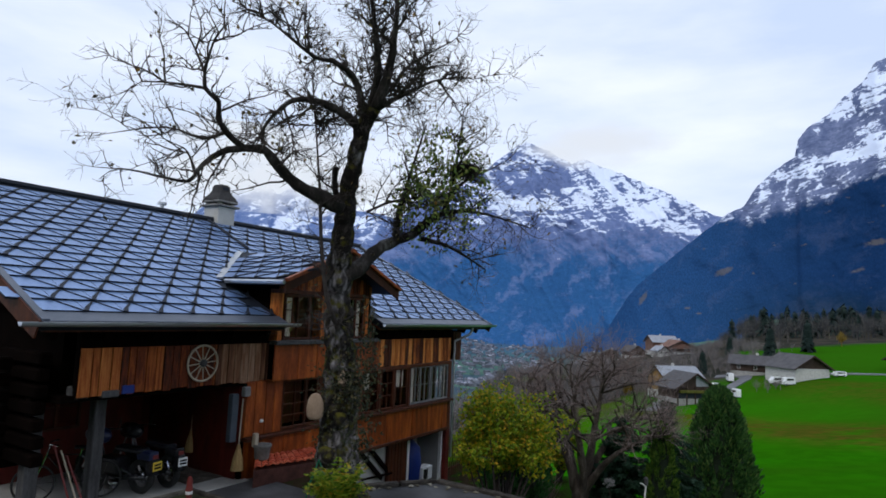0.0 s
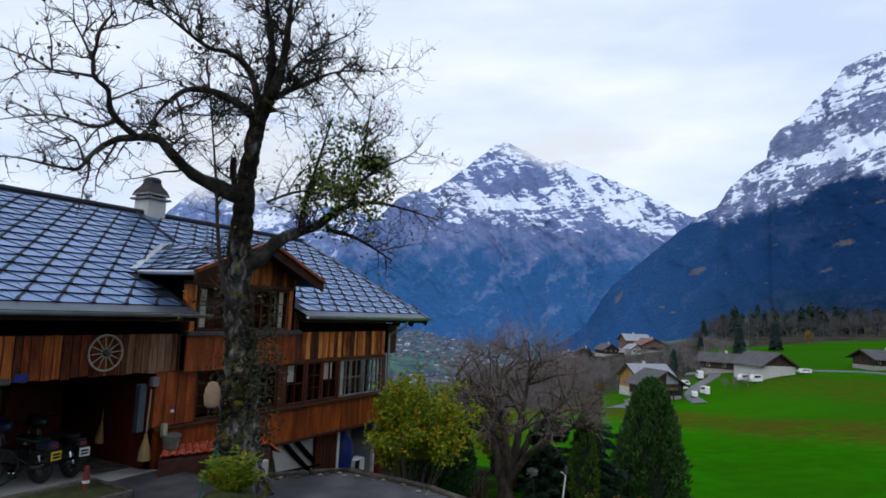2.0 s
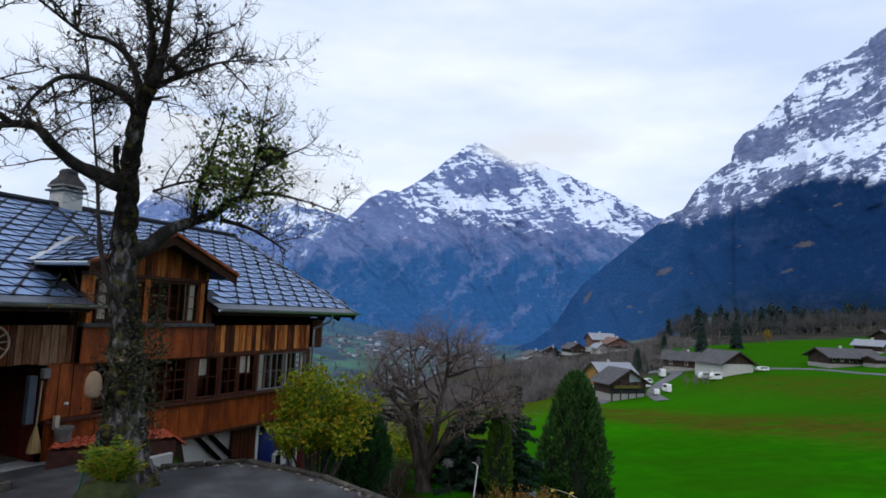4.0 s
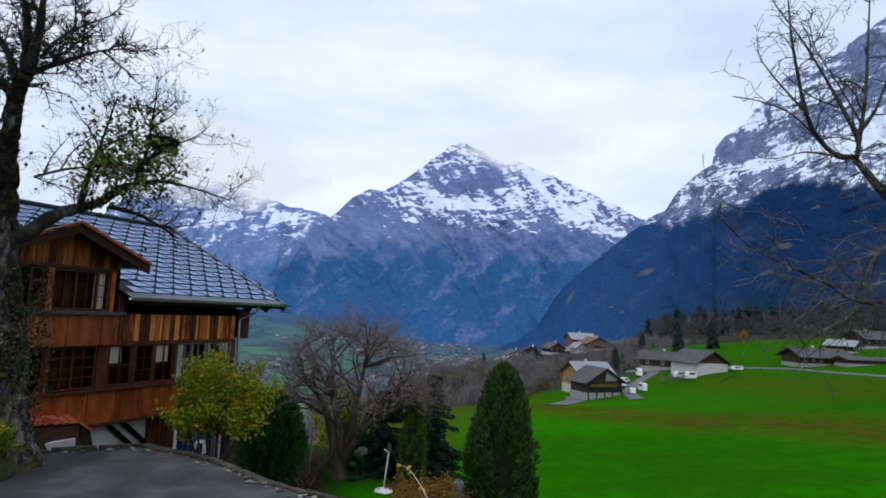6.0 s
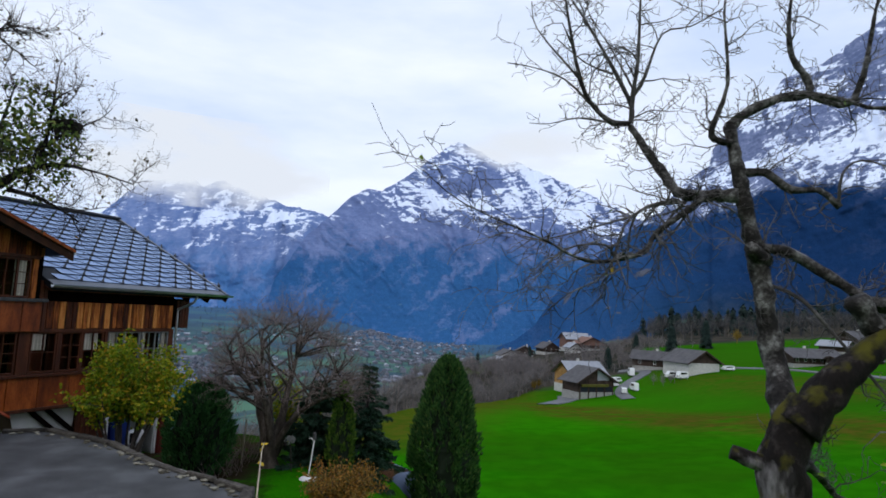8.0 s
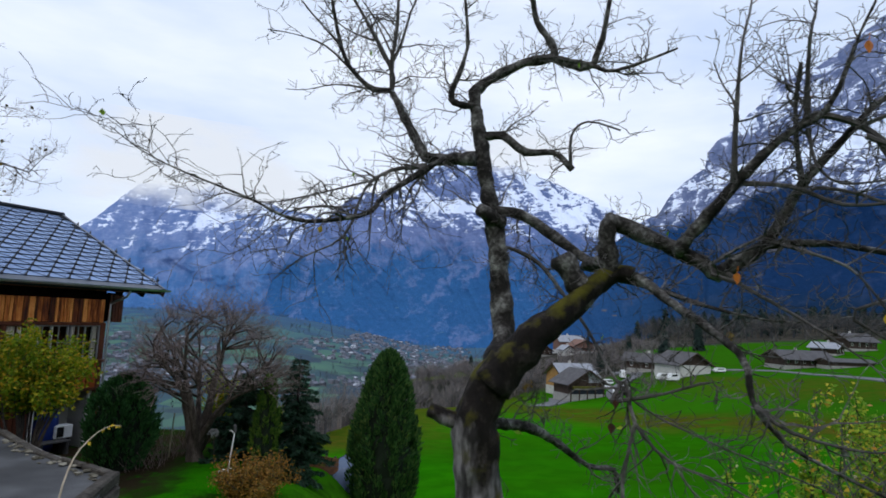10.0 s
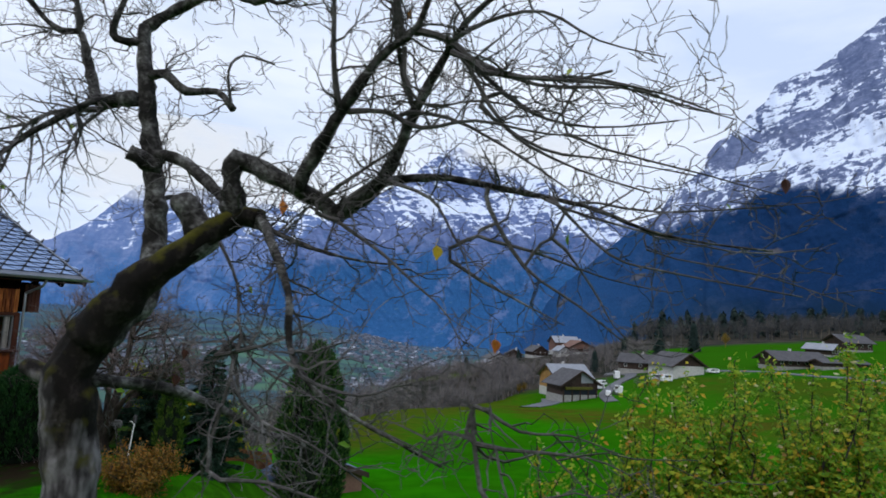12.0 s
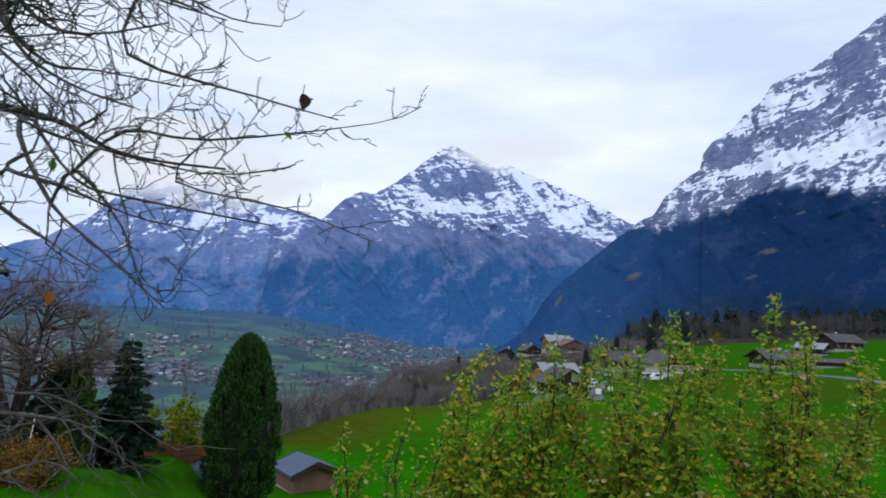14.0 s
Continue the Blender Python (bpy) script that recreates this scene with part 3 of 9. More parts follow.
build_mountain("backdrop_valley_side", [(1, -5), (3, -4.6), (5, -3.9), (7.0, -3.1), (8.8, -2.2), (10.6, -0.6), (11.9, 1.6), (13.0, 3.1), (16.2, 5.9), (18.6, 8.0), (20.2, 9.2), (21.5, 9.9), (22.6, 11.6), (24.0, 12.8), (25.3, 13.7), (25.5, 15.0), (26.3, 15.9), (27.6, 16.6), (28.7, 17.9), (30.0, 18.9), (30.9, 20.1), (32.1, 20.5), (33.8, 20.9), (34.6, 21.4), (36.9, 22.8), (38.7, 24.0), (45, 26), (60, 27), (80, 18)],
               -5.0, 800, 1750, mountain_material("valley_side_rock", 0.3, (0.1, 0.13, 0.235), (0.2, 0.235, 0.37), (0.0085, 0.03, 0.088), (0.075, 0.085, 0.11), (0.15, 0.13, 0.105), 0.07, 9.0, (0.008, 0.022, 0.042), lean=-0.2, seed=17.0, spread=0.3, haze_tone=(0.02, 0.068, 0.175)),
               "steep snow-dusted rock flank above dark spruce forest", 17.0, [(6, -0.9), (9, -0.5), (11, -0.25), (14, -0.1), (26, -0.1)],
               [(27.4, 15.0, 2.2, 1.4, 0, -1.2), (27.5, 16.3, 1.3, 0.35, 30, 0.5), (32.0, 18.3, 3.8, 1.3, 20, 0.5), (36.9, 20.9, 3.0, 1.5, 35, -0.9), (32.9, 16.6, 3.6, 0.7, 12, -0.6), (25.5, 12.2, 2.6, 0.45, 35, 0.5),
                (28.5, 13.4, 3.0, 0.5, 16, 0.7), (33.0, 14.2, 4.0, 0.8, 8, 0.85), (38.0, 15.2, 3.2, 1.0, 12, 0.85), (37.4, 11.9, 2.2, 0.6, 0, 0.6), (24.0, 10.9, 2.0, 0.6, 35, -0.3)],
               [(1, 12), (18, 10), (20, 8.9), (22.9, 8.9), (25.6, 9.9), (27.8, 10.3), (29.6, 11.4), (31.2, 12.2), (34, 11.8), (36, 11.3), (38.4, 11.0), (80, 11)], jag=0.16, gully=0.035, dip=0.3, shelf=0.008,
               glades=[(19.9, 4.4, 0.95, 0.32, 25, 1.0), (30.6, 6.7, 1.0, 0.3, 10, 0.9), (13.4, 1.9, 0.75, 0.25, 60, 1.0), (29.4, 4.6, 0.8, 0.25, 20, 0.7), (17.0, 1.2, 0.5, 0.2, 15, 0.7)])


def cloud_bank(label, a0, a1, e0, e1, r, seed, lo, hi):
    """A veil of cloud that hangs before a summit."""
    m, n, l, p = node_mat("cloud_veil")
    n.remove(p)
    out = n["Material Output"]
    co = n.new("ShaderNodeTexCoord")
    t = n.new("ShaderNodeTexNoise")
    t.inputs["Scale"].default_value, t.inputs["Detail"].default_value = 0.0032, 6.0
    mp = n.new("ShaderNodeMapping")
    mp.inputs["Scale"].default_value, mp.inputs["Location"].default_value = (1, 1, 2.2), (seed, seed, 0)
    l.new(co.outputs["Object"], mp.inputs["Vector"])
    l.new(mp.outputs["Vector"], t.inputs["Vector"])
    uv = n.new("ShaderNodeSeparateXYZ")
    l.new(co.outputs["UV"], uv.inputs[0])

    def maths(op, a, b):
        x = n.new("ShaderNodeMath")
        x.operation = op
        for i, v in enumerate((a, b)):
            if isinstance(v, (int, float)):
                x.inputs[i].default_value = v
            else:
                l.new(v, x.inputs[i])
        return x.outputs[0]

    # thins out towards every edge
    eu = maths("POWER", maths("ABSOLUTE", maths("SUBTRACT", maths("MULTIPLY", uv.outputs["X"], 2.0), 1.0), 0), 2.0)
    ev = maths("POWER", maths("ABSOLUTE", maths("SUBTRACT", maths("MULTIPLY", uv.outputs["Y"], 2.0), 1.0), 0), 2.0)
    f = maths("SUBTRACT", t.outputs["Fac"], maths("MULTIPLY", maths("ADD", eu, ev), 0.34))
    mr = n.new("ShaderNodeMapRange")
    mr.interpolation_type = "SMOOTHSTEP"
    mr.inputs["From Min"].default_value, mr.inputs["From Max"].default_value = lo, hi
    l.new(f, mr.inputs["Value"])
    # emission stands in for daylight on the cloud, to match the sky
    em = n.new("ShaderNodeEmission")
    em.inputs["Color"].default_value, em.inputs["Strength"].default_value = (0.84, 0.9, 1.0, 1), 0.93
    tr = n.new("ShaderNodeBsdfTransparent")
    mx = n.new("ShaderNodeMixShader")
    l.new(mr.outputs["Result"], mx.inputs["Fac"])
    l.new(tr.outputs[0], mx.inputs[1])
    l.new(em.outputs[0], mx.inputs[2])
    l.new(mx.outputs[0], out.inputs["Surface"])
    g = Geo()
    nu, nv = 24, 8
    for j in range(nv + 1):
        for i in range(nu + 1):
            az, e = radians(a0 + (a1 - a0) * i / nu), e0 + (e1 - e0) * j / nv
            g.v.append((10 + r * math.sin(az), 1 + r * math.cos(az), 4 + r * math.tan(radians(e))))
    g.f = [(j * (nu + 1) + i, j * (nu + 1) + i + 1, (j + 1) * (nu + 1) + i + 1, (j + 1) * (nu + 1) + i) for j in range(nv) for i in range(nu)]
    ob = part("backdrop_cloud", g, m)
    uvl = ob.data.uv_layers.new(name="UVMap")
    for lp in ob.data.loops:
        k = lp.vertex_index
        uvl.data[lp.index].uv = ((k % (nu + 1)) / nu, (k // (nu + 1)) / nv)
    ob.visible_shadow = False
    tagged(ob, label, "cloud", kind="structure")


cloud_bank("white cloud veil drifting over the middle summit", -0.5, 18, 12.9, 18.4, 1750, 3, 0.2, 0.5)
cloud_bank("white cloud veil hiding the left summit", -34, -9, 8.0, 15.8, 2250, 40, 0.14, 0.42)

# ---- the chalet ----
def glass_material():
    m, n, l, p = node_mat("window_glass")
    p.inputs["Base Color"].default_value = (0.85, 0.8, 0.72, 1)
    p.inputs["Transmission Weight"].default_value = 1.0
    p.inputs["Roughness"].default_value = 0.03
    p.inputs["IOR"].default_value = 1.14
    return m


M["glass"] = glass_material()
M["dullwhite"] = grainy("greyed_white_paint", [(0.3, (0.12, 0.12, 0.12)), (0.7, (0.24, 0.235, 0.23))], 5, rough=0.7, bump=0.1)
M["flashing"] = grainy("dull_lead_sheet", [(0.3, (0.07, 0.085, 0.11)), (0.7, (0.14, 0.16, 0.2))], 2.0, rough=0.45, metal=0.5, bump=0.1)
M["cloth"] = grainy("white_net_curtain", [(0.3, (0.5, 0.5, 0.52)), (0.7, (0.78, 0.78, 0.78))], 6, (6, 6, 0.5), rough=0.9, bump=0.4)
M["barge"] = grainy("mossy_dark_board", [(0.3, (0.012, 0.004, 0.0018)), (0.55, (0.045, 0.013, 0.004)), (0.8, (0.08, 0.035, 0.012))], 3, (2, 2, 0.6), rough=0.8, bump=0.3)
M["tile_red"] = grainy("red_clay_tile", [(0.25, (0.2, 0.035, 0.018)), (0.5, (0.5, 0.09, 0.04)), (0.8, (0.62, 0.2, 0.11))], 5, rough=0.85, bump=0.4, per_object=0.3)
M["stone"] = grainy("grey_stone", [(0.25, (0.09, 0.085, 0.08)), (0.55, (0.2, 0.195, 0.185)), (0.8, (0.32, 0.31, 0.3))], 3.0, rough=0.9, bump=0.7, fine=18, per_object=0.2)
M["concrete"] = grainy("pale_concrete", [(0.3, (0.2, 0.195, 0.185)), (0.7, (0.38, 0.37, 0.35))], 1.5, rough=0.9, bump=0.3, fine=40)
M["tawny"] = grainy("bright_larch_board", [(0.27, (0.032, 0.007, 0.0018)), (0.44, (0.18, 0.04, 0.0065)), (0.58, (0.5, 0.145, 0.024)), (0.74, (0.74, 0.3, 0.072))],
                    3.0, (7, 7, 0.8), rough=0.75, bump=0.3, fine=26, per_object=0.45)
M["plank_grey"] = grainy("greyed_larch_board", [(0.22, (0.02, 0.006, 0.003)), (0.42, (0.085, 0.028, 0.012)), (0.58, (0.19, 0.085, 0.04)), (0.8, (0.32, 0.2, 0.13))],
                         3.0, (6, 6, 0.7), rough=0.8, bump=0.35, fine=26, per_object=0.4)
M["apron"] = grainy("red_brown_varnished_board", [(0.25, (0.055, 0.0095, 0.0016)), (0.48, (0.23, 0.044, 0.0056)), (0.7, (0.47, 0.115, 0.017))], 2.2, (3, 3, 0.6), rough=0.5, bump=0.2, fine=22, per_object=0.16)

chalet = thing("chalet", "old dark-brown timber chalet with a grey metal-tiled roof", "house", (0.716, 21.618, 0), 63.5)
EAVE_Y, EAVE_Z, RIDGE_Y, RIDGE_Z = -0.52, 4.40, 5.45, 7.22
SLOPE = math.atan2(RIDGE_Z - EAVE_Z, RIDGE_Y - EAVE_Y)
SLOPE_LEN = math.hypot(RIDGE_Z - EAVE_Z, RIDGE_Y - EAVE_Y)
X0, X1 = -12.9, 1.75
DX, DZ, DK = -6.25, 6.12, 0.405  # dormer ridge, its height and fall


def wall_parts():
    for b in ((-12.0, -0.12, 3.0, 10.6, 3.1, 4.6), (-12.0, -8.6, 0.5, 3.0, 3.14, 4.6), (-8.6, -0.12, 0.55, 3.0, 1.05, 4.5), (-8.6, -0.12, 3.0, 10.6, 1.05, 3.2)):
        part("log_wall", Geo().box(*b), M["dark"], chalet, "timber wall coloured near-black for the shade under the eaves")
    # gable fields below the roof
    for x in (-12.0, -0.3):
        core = Geo()
        core.add([(x, 0.0, 4.4), (x, 10.9, 4.4), (x, RIDGE_Y, RIDGE_Z - 0.2), (x + 0.18, 0.0, 4.4), (x + 0.18, 10.9, 4.4), (x + 0.18, RIDGE_Y, RIDGE_Z - 0.2)],
                 [(0, 2, 1), (3, 4, 5), (0, 1, 4, 3), (1, 2, 5, 4), (2, 0, 3, 5)])
        part("gable_wall", core, M["dark"], chalet)
    base = Geo().box(-8.6, -0.24, 1.0, 10.2, -1.2, 1.05)
    part("base_wall", base, M["white"], chalet, "off-white rendered base wall")
    part("carport_wall", Geo().box(-12.2, -8.6, 3.0, 3.2, 1.2, 3.2).box(-8.6, -8.45, 0.1, 3.0, 1.2, 3.2), M["red"], chalet, "dark red boarded wall at the back of the carport")
    part("carport_ceiling", Geo().box(-12.2, -8.6, 0.05, 3.0, 3.1, 3.2), M["dark"], chalet)


wall_parts()


def boards(x0, x1, y, z0, z1, wmin, wmax, mat, parent, ragged=0.0, name="plank", thick=0.03):
    """Upright boards side by side, each its own piece."""
    x = x0
    while x < x1 - 0.03:
        w = min(random.uniform(wmin, wmax), x1 - x)
        if x1 - x - w < wmin * 0.5:
            w = x1 - x
        lift = random.uniform(0, 0.012)
        g = Geo().box(x + 0.008, x + w - 0.008, y - thick - lift, y - lift, z0 - random.uniform(0, ragged), z1, 0.004)
        part(name, g, mat, parent)
        x += w


def upper_band():
    # boards end at 3.96 so the dark core above paints in the eaves' shade
    left = part("upper_cladding", Geo().box(-12.0, -8.0, 0.0, 0.12, 3.2, 4.45), M["dark"], chalet)
    boards(-12.0, -9.35, 0.0, 3.2, 3.96, 0.1, 0.22, M["plank"], left, 0.04)
    boards(-9.35, -7.98, 0.0, 3.2, 3.96, 0.1, 0.22, M["plank_grey"], left, 0.04)
    right = part("upper_cladding", Geo().box(-4.6, -0.12, 0.0, 0.12, 3.22, 4.45), M["dark"], chalet)
    boards(-4.6, -0.15, 0.0, 3.24, 3.96, 0.07, 0.2, M["tawny"], right, 0.015)
    part("band_rail", Geo().box(-4.62, -0.1, -0.07, 0.02, 3.13, 3.22, 0.01), M["brown"], chalet)
    gal = part("gallery", Geo().box(-0.1, 0.5, 0.02, 0.1, 3.25, 4.2).box(0.42, 0.5, 0.1, 6.0, 3.25, 4.0), M["dark"], chalet, "boarded gallery on the gable end")
    boards(0.0, 0.52, 0.0, 3.25, 4.15, 0.1, 0.16, M["brown"], gal, 0.02)
    bay = part("dormer_cladding", Geo().box(-8.0, -4.6, -0.16, 0.5, 3.2, 3.95), M["dark"], chalet)
    boards(-8.0, -4.58, -0.17, 3.16, 3.94, 0.6, 0.95, M["apron"], bay, 0.0)
    part("dormer_sill", Geo().box(-8.08, -4.5, -0.34, -0.1, 3.93, 4.02, 0.012), M["greywood"], chalet, "weathered grey window ledge")
    boards(-4.62, -4.4, -0.1, 3.16, 4.5, 0.1, 0.12, M["brown"], bay)


upper_band()


def window_unit(x0, x1, z0, z1, y, cols, rows, mat, curtain=None, depth=0.5, parent=None):
    """A timber window: frame, glazing bars, panes and, where seen, curtains."""
    win = part("window", Geo().box(x0, x1, y + depth, y + depth + 0.03, z0, z1), M["brown"], parent or chalet)
    fr = Geo()
    f = 0.05
    fr.box(x0, x1, y - 0.03, y + 0.05, z0, z0 + f, 0.006).box(x0, x1, y - 0.03, y + 0.05, z1 - f, z1, 0.006)
    fr.box(x0, x0 + f, y - 0.028, y + 0.048, z0 + f, z1 - f, 0.006).box(x1 - f, x1, y - 0.028, y + 0.048, z0 + f, z1 - f, 0.006)
    part("window_frame", fr, mat, win)
    cw, rh = (x1 - x0 - 2 * f) / cols, (z1 - z0 - 2 * f) / rows
    for i in range(1, cols):
        bx = x0 + f + i * cw
        t = 0.028 if i % 2 == 0 else 0.014
        part("mullion", Geo().box(bx - t, bx + t, y - 0.024, y + 0.03, z0 + f, z1 - f, 0.004), mat, win)
    for j in range(1, rows):
        bz = z0 + f + j * rh
        part("glazing_bar", Geo().box(x0 + f, x1 - f, y - 0.014, y + 0.02, bz - 0.011, bz + 0.011, 0.003), mat, win)
    for i in range(cols):
        pane = part("pane", Geo().box(x0 + f + i * cw + 0.014, x0 + f + (i + 1) * cw - 0.014, y + 0.006, y + 0.01, z0 + f, z1 - f), M["glass"], win)
        pane.visible_shadow = False
    for a, b, c, d in curtain or ():
        g = Geo()
        n = max(6, int((b - a) / 0.02))
        for k in range(n + 1):
            x = a + (b - a) * k / n
            yy = y + 0.07 + 0.018 * math.sin(k * 1.35)
            g.v += [(x, yy, c), (x + 0.01 * math.sin(k), yy, d)]
        g.f = [(2 * k, 2 * k + 2, 2 * k + 3, 2 * k + 1) for k in range(n)]
        part("curtain", g, M["cloth"], win, "white curtain", True)
    return win


def windows():
    # dormer
    window_unit(-7.72, -6.5, 4.03, 5.03, -0.12, 3, 3, M["brown"], [(-7.62, -7.42, 4.1, 4.95)])
    window_unit(-6.46, -4.92, 4.03, 5.03, -0.12, 5, 3, M["brown"], [(-5.3, -5.0, 4.06, 5.0)])
    for x in (-7.86, -6.48, -4.83):
        part("window_post", Geo().box(x - 0.07, x + 0.07, -0.17, 0.1, 4.0, 5.05, 0.008), M["tawny"], chalet)
    part("dormer_lintel", Geo().box(-7.95, -4.72, -0.2, 0.1, 5.04, 5.13, 0.01), M["brown"], chalet)
    # lower storey
    z0, z1 = 2.06, 3.14
    window_unit(-7.5, -6.35, z0, z1, 0.0, 3, 4, M["brown"])
    window_unit(-6.25, -5.0, z0, z1, 0.0, 4, 4, M["brown"])
    window_unit(-4.66, -3.95, z0, z1, 0.0, 2, 2, M["brown"], [(-4.6, -4.2, 2.65, 3.1)])
    window_unit(-3.85, -3.25, z0, z1, 0.0, 2, 3, M["brown"])
    window_unit(-3.2, -2.55, z0, z1, 0.0, 2, 2, M["brown"], [(-3.14, -2.66, 2.62, 3.1)])
    window_unit(-2.42, -1.3, z0, z1, 0.0, 4, 2, M["dullwhite"], [(-2.37, -2.12, 2.1, 3.1), (-1.85, -1.72, 2.1, 3.1)])
    window_unit(-1.25, -0.24, z0, z1, 0.0, 4, 2, M["dullwhite"], [(-1.2, -1.05, 2.1, 3.1), (-0.5, -0.28, 2.1, 3.1)])
    for x in (-6.3, -4.83, -3.9, -3.22, -2.48):
        part("window_post", Geo().box(x - 0.05 - (0.1 if x == -4.83 else 0), x + 0.05 + (0.1 if x == -4.83 else 0), -0.05, 0.3, 2.03, 3.16, 0.008), M["brown"], chalet)
    part("corner_post", Geo().box(-0.24, -0.06, -0.05, 0.2, 1.1, 3.2, 0.012), M["brown"], chalet)
    part("shutter_panel", Geo().box(-8.55, -7.5, -0.02, 0.08, 2.02, 3.18, 0.01), M["apron"], chalet, "brown board panel beside the window")
    boards(-8.55, -7.52, -0.02, 2.06, 3.16, 0.2, 0.3, M["apron"], chalet.children[-1])
    led = Geo().box(-8.55, -0.05, -0.16, 0.06, 1.97, 2.05, 0.012)
    part("window_ledge", led, M["brown"], chalet, "long brown window ledge")
    ap = part("apron", Geo().box(-8.55, -0.1, 0.0, 0.3, 1.15, 1.98), M["dark"], chalet)
    boards(-8.5, -0.1, 0.0, 1.15, 1.97, 0.8, 1.3, M["apron"], ap, 0.0)
    part("apron_rail", Geo().box(-8.5, -0.1, -0.06, 0.3, 1.07, 1.16, 0.01), M["brown"], chalet)


windows()


def roof_parts():
    ca, sa = math.cos(SLOPE), math.sin(SLOPE)

    def at(x, s, h=0.0):
        return (x, EAVE_Y + s * ca - h * sa, EAVE_Z + s * sa + h * ca)

    def slab(g, xa, xb, s0, s1, h0, h1):
        vs = [at(x, s, h) for x in (xa, xb) for s in (s0, s1) for h in (h0, h1)]
        g.add(vs, [(0, 1, 3, 2), (4, 6, 7, 5), (0, 4, 5, 1), (2, 3, 7, 6), (0, 2, 6, 4), (1, 5, 7, 3)])

    front = Geo()
    slab(front, X0, -8.0, 0, SLOPE_LEN, -0.14, 0)
    slab(front, -4.55, X1, 0, SLOPE_LEN, -0.14, 0)
    slab(front, -8.0, -4.55, 2.2, SLOPE_LEN, -0.14, 0)
    roof = part("roof", front, M["gap"], chalet, "grey metal-tiled front roof slope")
    back = Geo()
    back.add([(x, RIDGE_Y + k * (RIDGE_Y - EAVE_Y), RIDGE_Z - k * (RIDGE_Z - EAVE_Z) + h) for x in (X0, X1) for k in (0, 1) for h in (-0.14, 0)],
             [(0, 1, 3, 2), (4, 6, 7, 5), (0, 4, 5, 1), (2, 3, 7, 6), (0, 2, 6, 4), (1, 5, 7, 3)])
    part("roof_back", back, M["metal_tile"], chalet)
    # eave sheet, verge sheets, ridge cap
    for xa, xb in ((X0, -8.0), (-4.55, X1)):
        g = Geo()
        slab(g, xa, xb, 0.0, 0.3, 0.004, 0.02)
        part("eave_flashing", g, M["flashing"], roof, "plain metal eave strip")
    for xa, xb in ((X0, X0 + 0.12), (X1 - 0.1, X1)):
        g = Geo()
        slab(g, xa, xb, 0.0, SLOPE_LEN, 0.02, 0.05)
        part("verge_flashing", g, M["flashing"], roof)
    part("ridge_cap", Geo().tube([(X0 - 0.02, RIDGE_Y, RIDGE_Z + 0.02), (X1 + 0.02, RIDGE_Y, RIDGE_Z + 0.02)], 0.09, 8), M["gap"], roof, "dark metal ridge cap")
    # rafters, fascia and soffit
    for xa, xb in ((X0 + 0.1, -8.0), (-4.55, X1 - 0.1)):
        soff = Geo()
        slab(soff, xa, xb, 0.05, 0.75, -0.2, -0.145)
        part("soffit", soff, M["brown"], chalet)
    x = X0 + 0.3
    while x < X1:
        if not -8.1 < x < -4.5:
            g = Geo()
            slab(g, x - 0.05, x + 0.05, 0.06, 1.4, -0.34, -0.2)
            part("rafter", g, M["dark"], chalet)
        x += 0.85
    for xa in (X0 - 0.03, X1):
        g = Geo()
        slab(g, xa, xa + 0.03, -0.02, SLOPE_LEN, -0.26, 0.03)
        part("barge_board", g, M["brown"], chalet, "brown board along the roof's edge")
    # gutters: half round troughs
    for xa, xb in ((X0 - 0.3, -7.72), (-4.62, X1 + 0.15)):
        g = Geo()
        n = 7
        for x in (xa, xb):
            for r in (0.068, 0.058):
                for k in range(n):
                    a = math.pi + math.pi * k / (n - 1)
                    g.v.append((x, EAVE_Y - 0.075 + r * math.cos(a), EAVE_Z + 0.0 + r * math.sin(a)))
        for k in range(n - 1):
            g.f += [(k, k + 1, 2 * n + k + 1, 2 * n + k), (n + k, 3 * n + k, 3 * n + k + 1, n + k + 1)]
        g.f += [(0, 2 * n, 3 * n, n), (n - 1, 2 * n - 1, 4 * n - 1, 3 * n - 1)]
        part("gutter", g, M["zinc"], chalet, "zinc half-round gutter")
    part("downpipe", Geo().tube([(0.3, -0.58, 4.3), (0.25, -0.5, 4.1), (0.0, -0.08, 3.85), (0.0, -0.08, 3.6), (0.0, -0.08, 0.2)], 0.04, 8), M["zinc"], chalet, "grey downpipe at the corner")
    # one tile: a sloping plate, its front lip and sides coloured dark for their shade, a raised dark fold across it and
    # a dark clip at the joint
    w, row, off = 0.655, 0.405, 0.31
    tile, shade = Geo(), []
    tw, th = w - 0.004, row - 0.004

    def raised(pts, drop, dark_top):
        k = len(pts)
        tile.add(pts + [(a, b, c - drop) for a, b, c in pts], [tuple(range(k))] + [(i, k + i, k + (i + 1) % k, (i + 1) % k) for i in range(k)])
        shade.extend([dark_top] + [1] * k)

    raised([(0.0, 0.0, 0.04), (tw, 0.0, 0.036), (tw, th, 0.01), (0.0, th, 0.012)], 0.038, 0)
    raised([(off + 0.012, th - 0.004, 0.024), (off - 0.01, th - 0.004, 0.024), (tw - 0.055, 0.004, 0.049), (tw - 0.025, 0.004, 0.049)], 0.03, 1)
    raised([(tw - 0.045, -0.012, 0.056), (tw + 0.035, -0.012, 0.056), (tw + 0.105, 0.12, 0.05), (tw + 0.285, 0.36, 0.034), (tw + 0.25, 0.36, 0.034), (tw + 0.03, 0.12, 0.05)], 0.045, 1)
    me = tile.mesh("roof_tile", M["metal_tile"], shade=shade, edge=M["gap"])
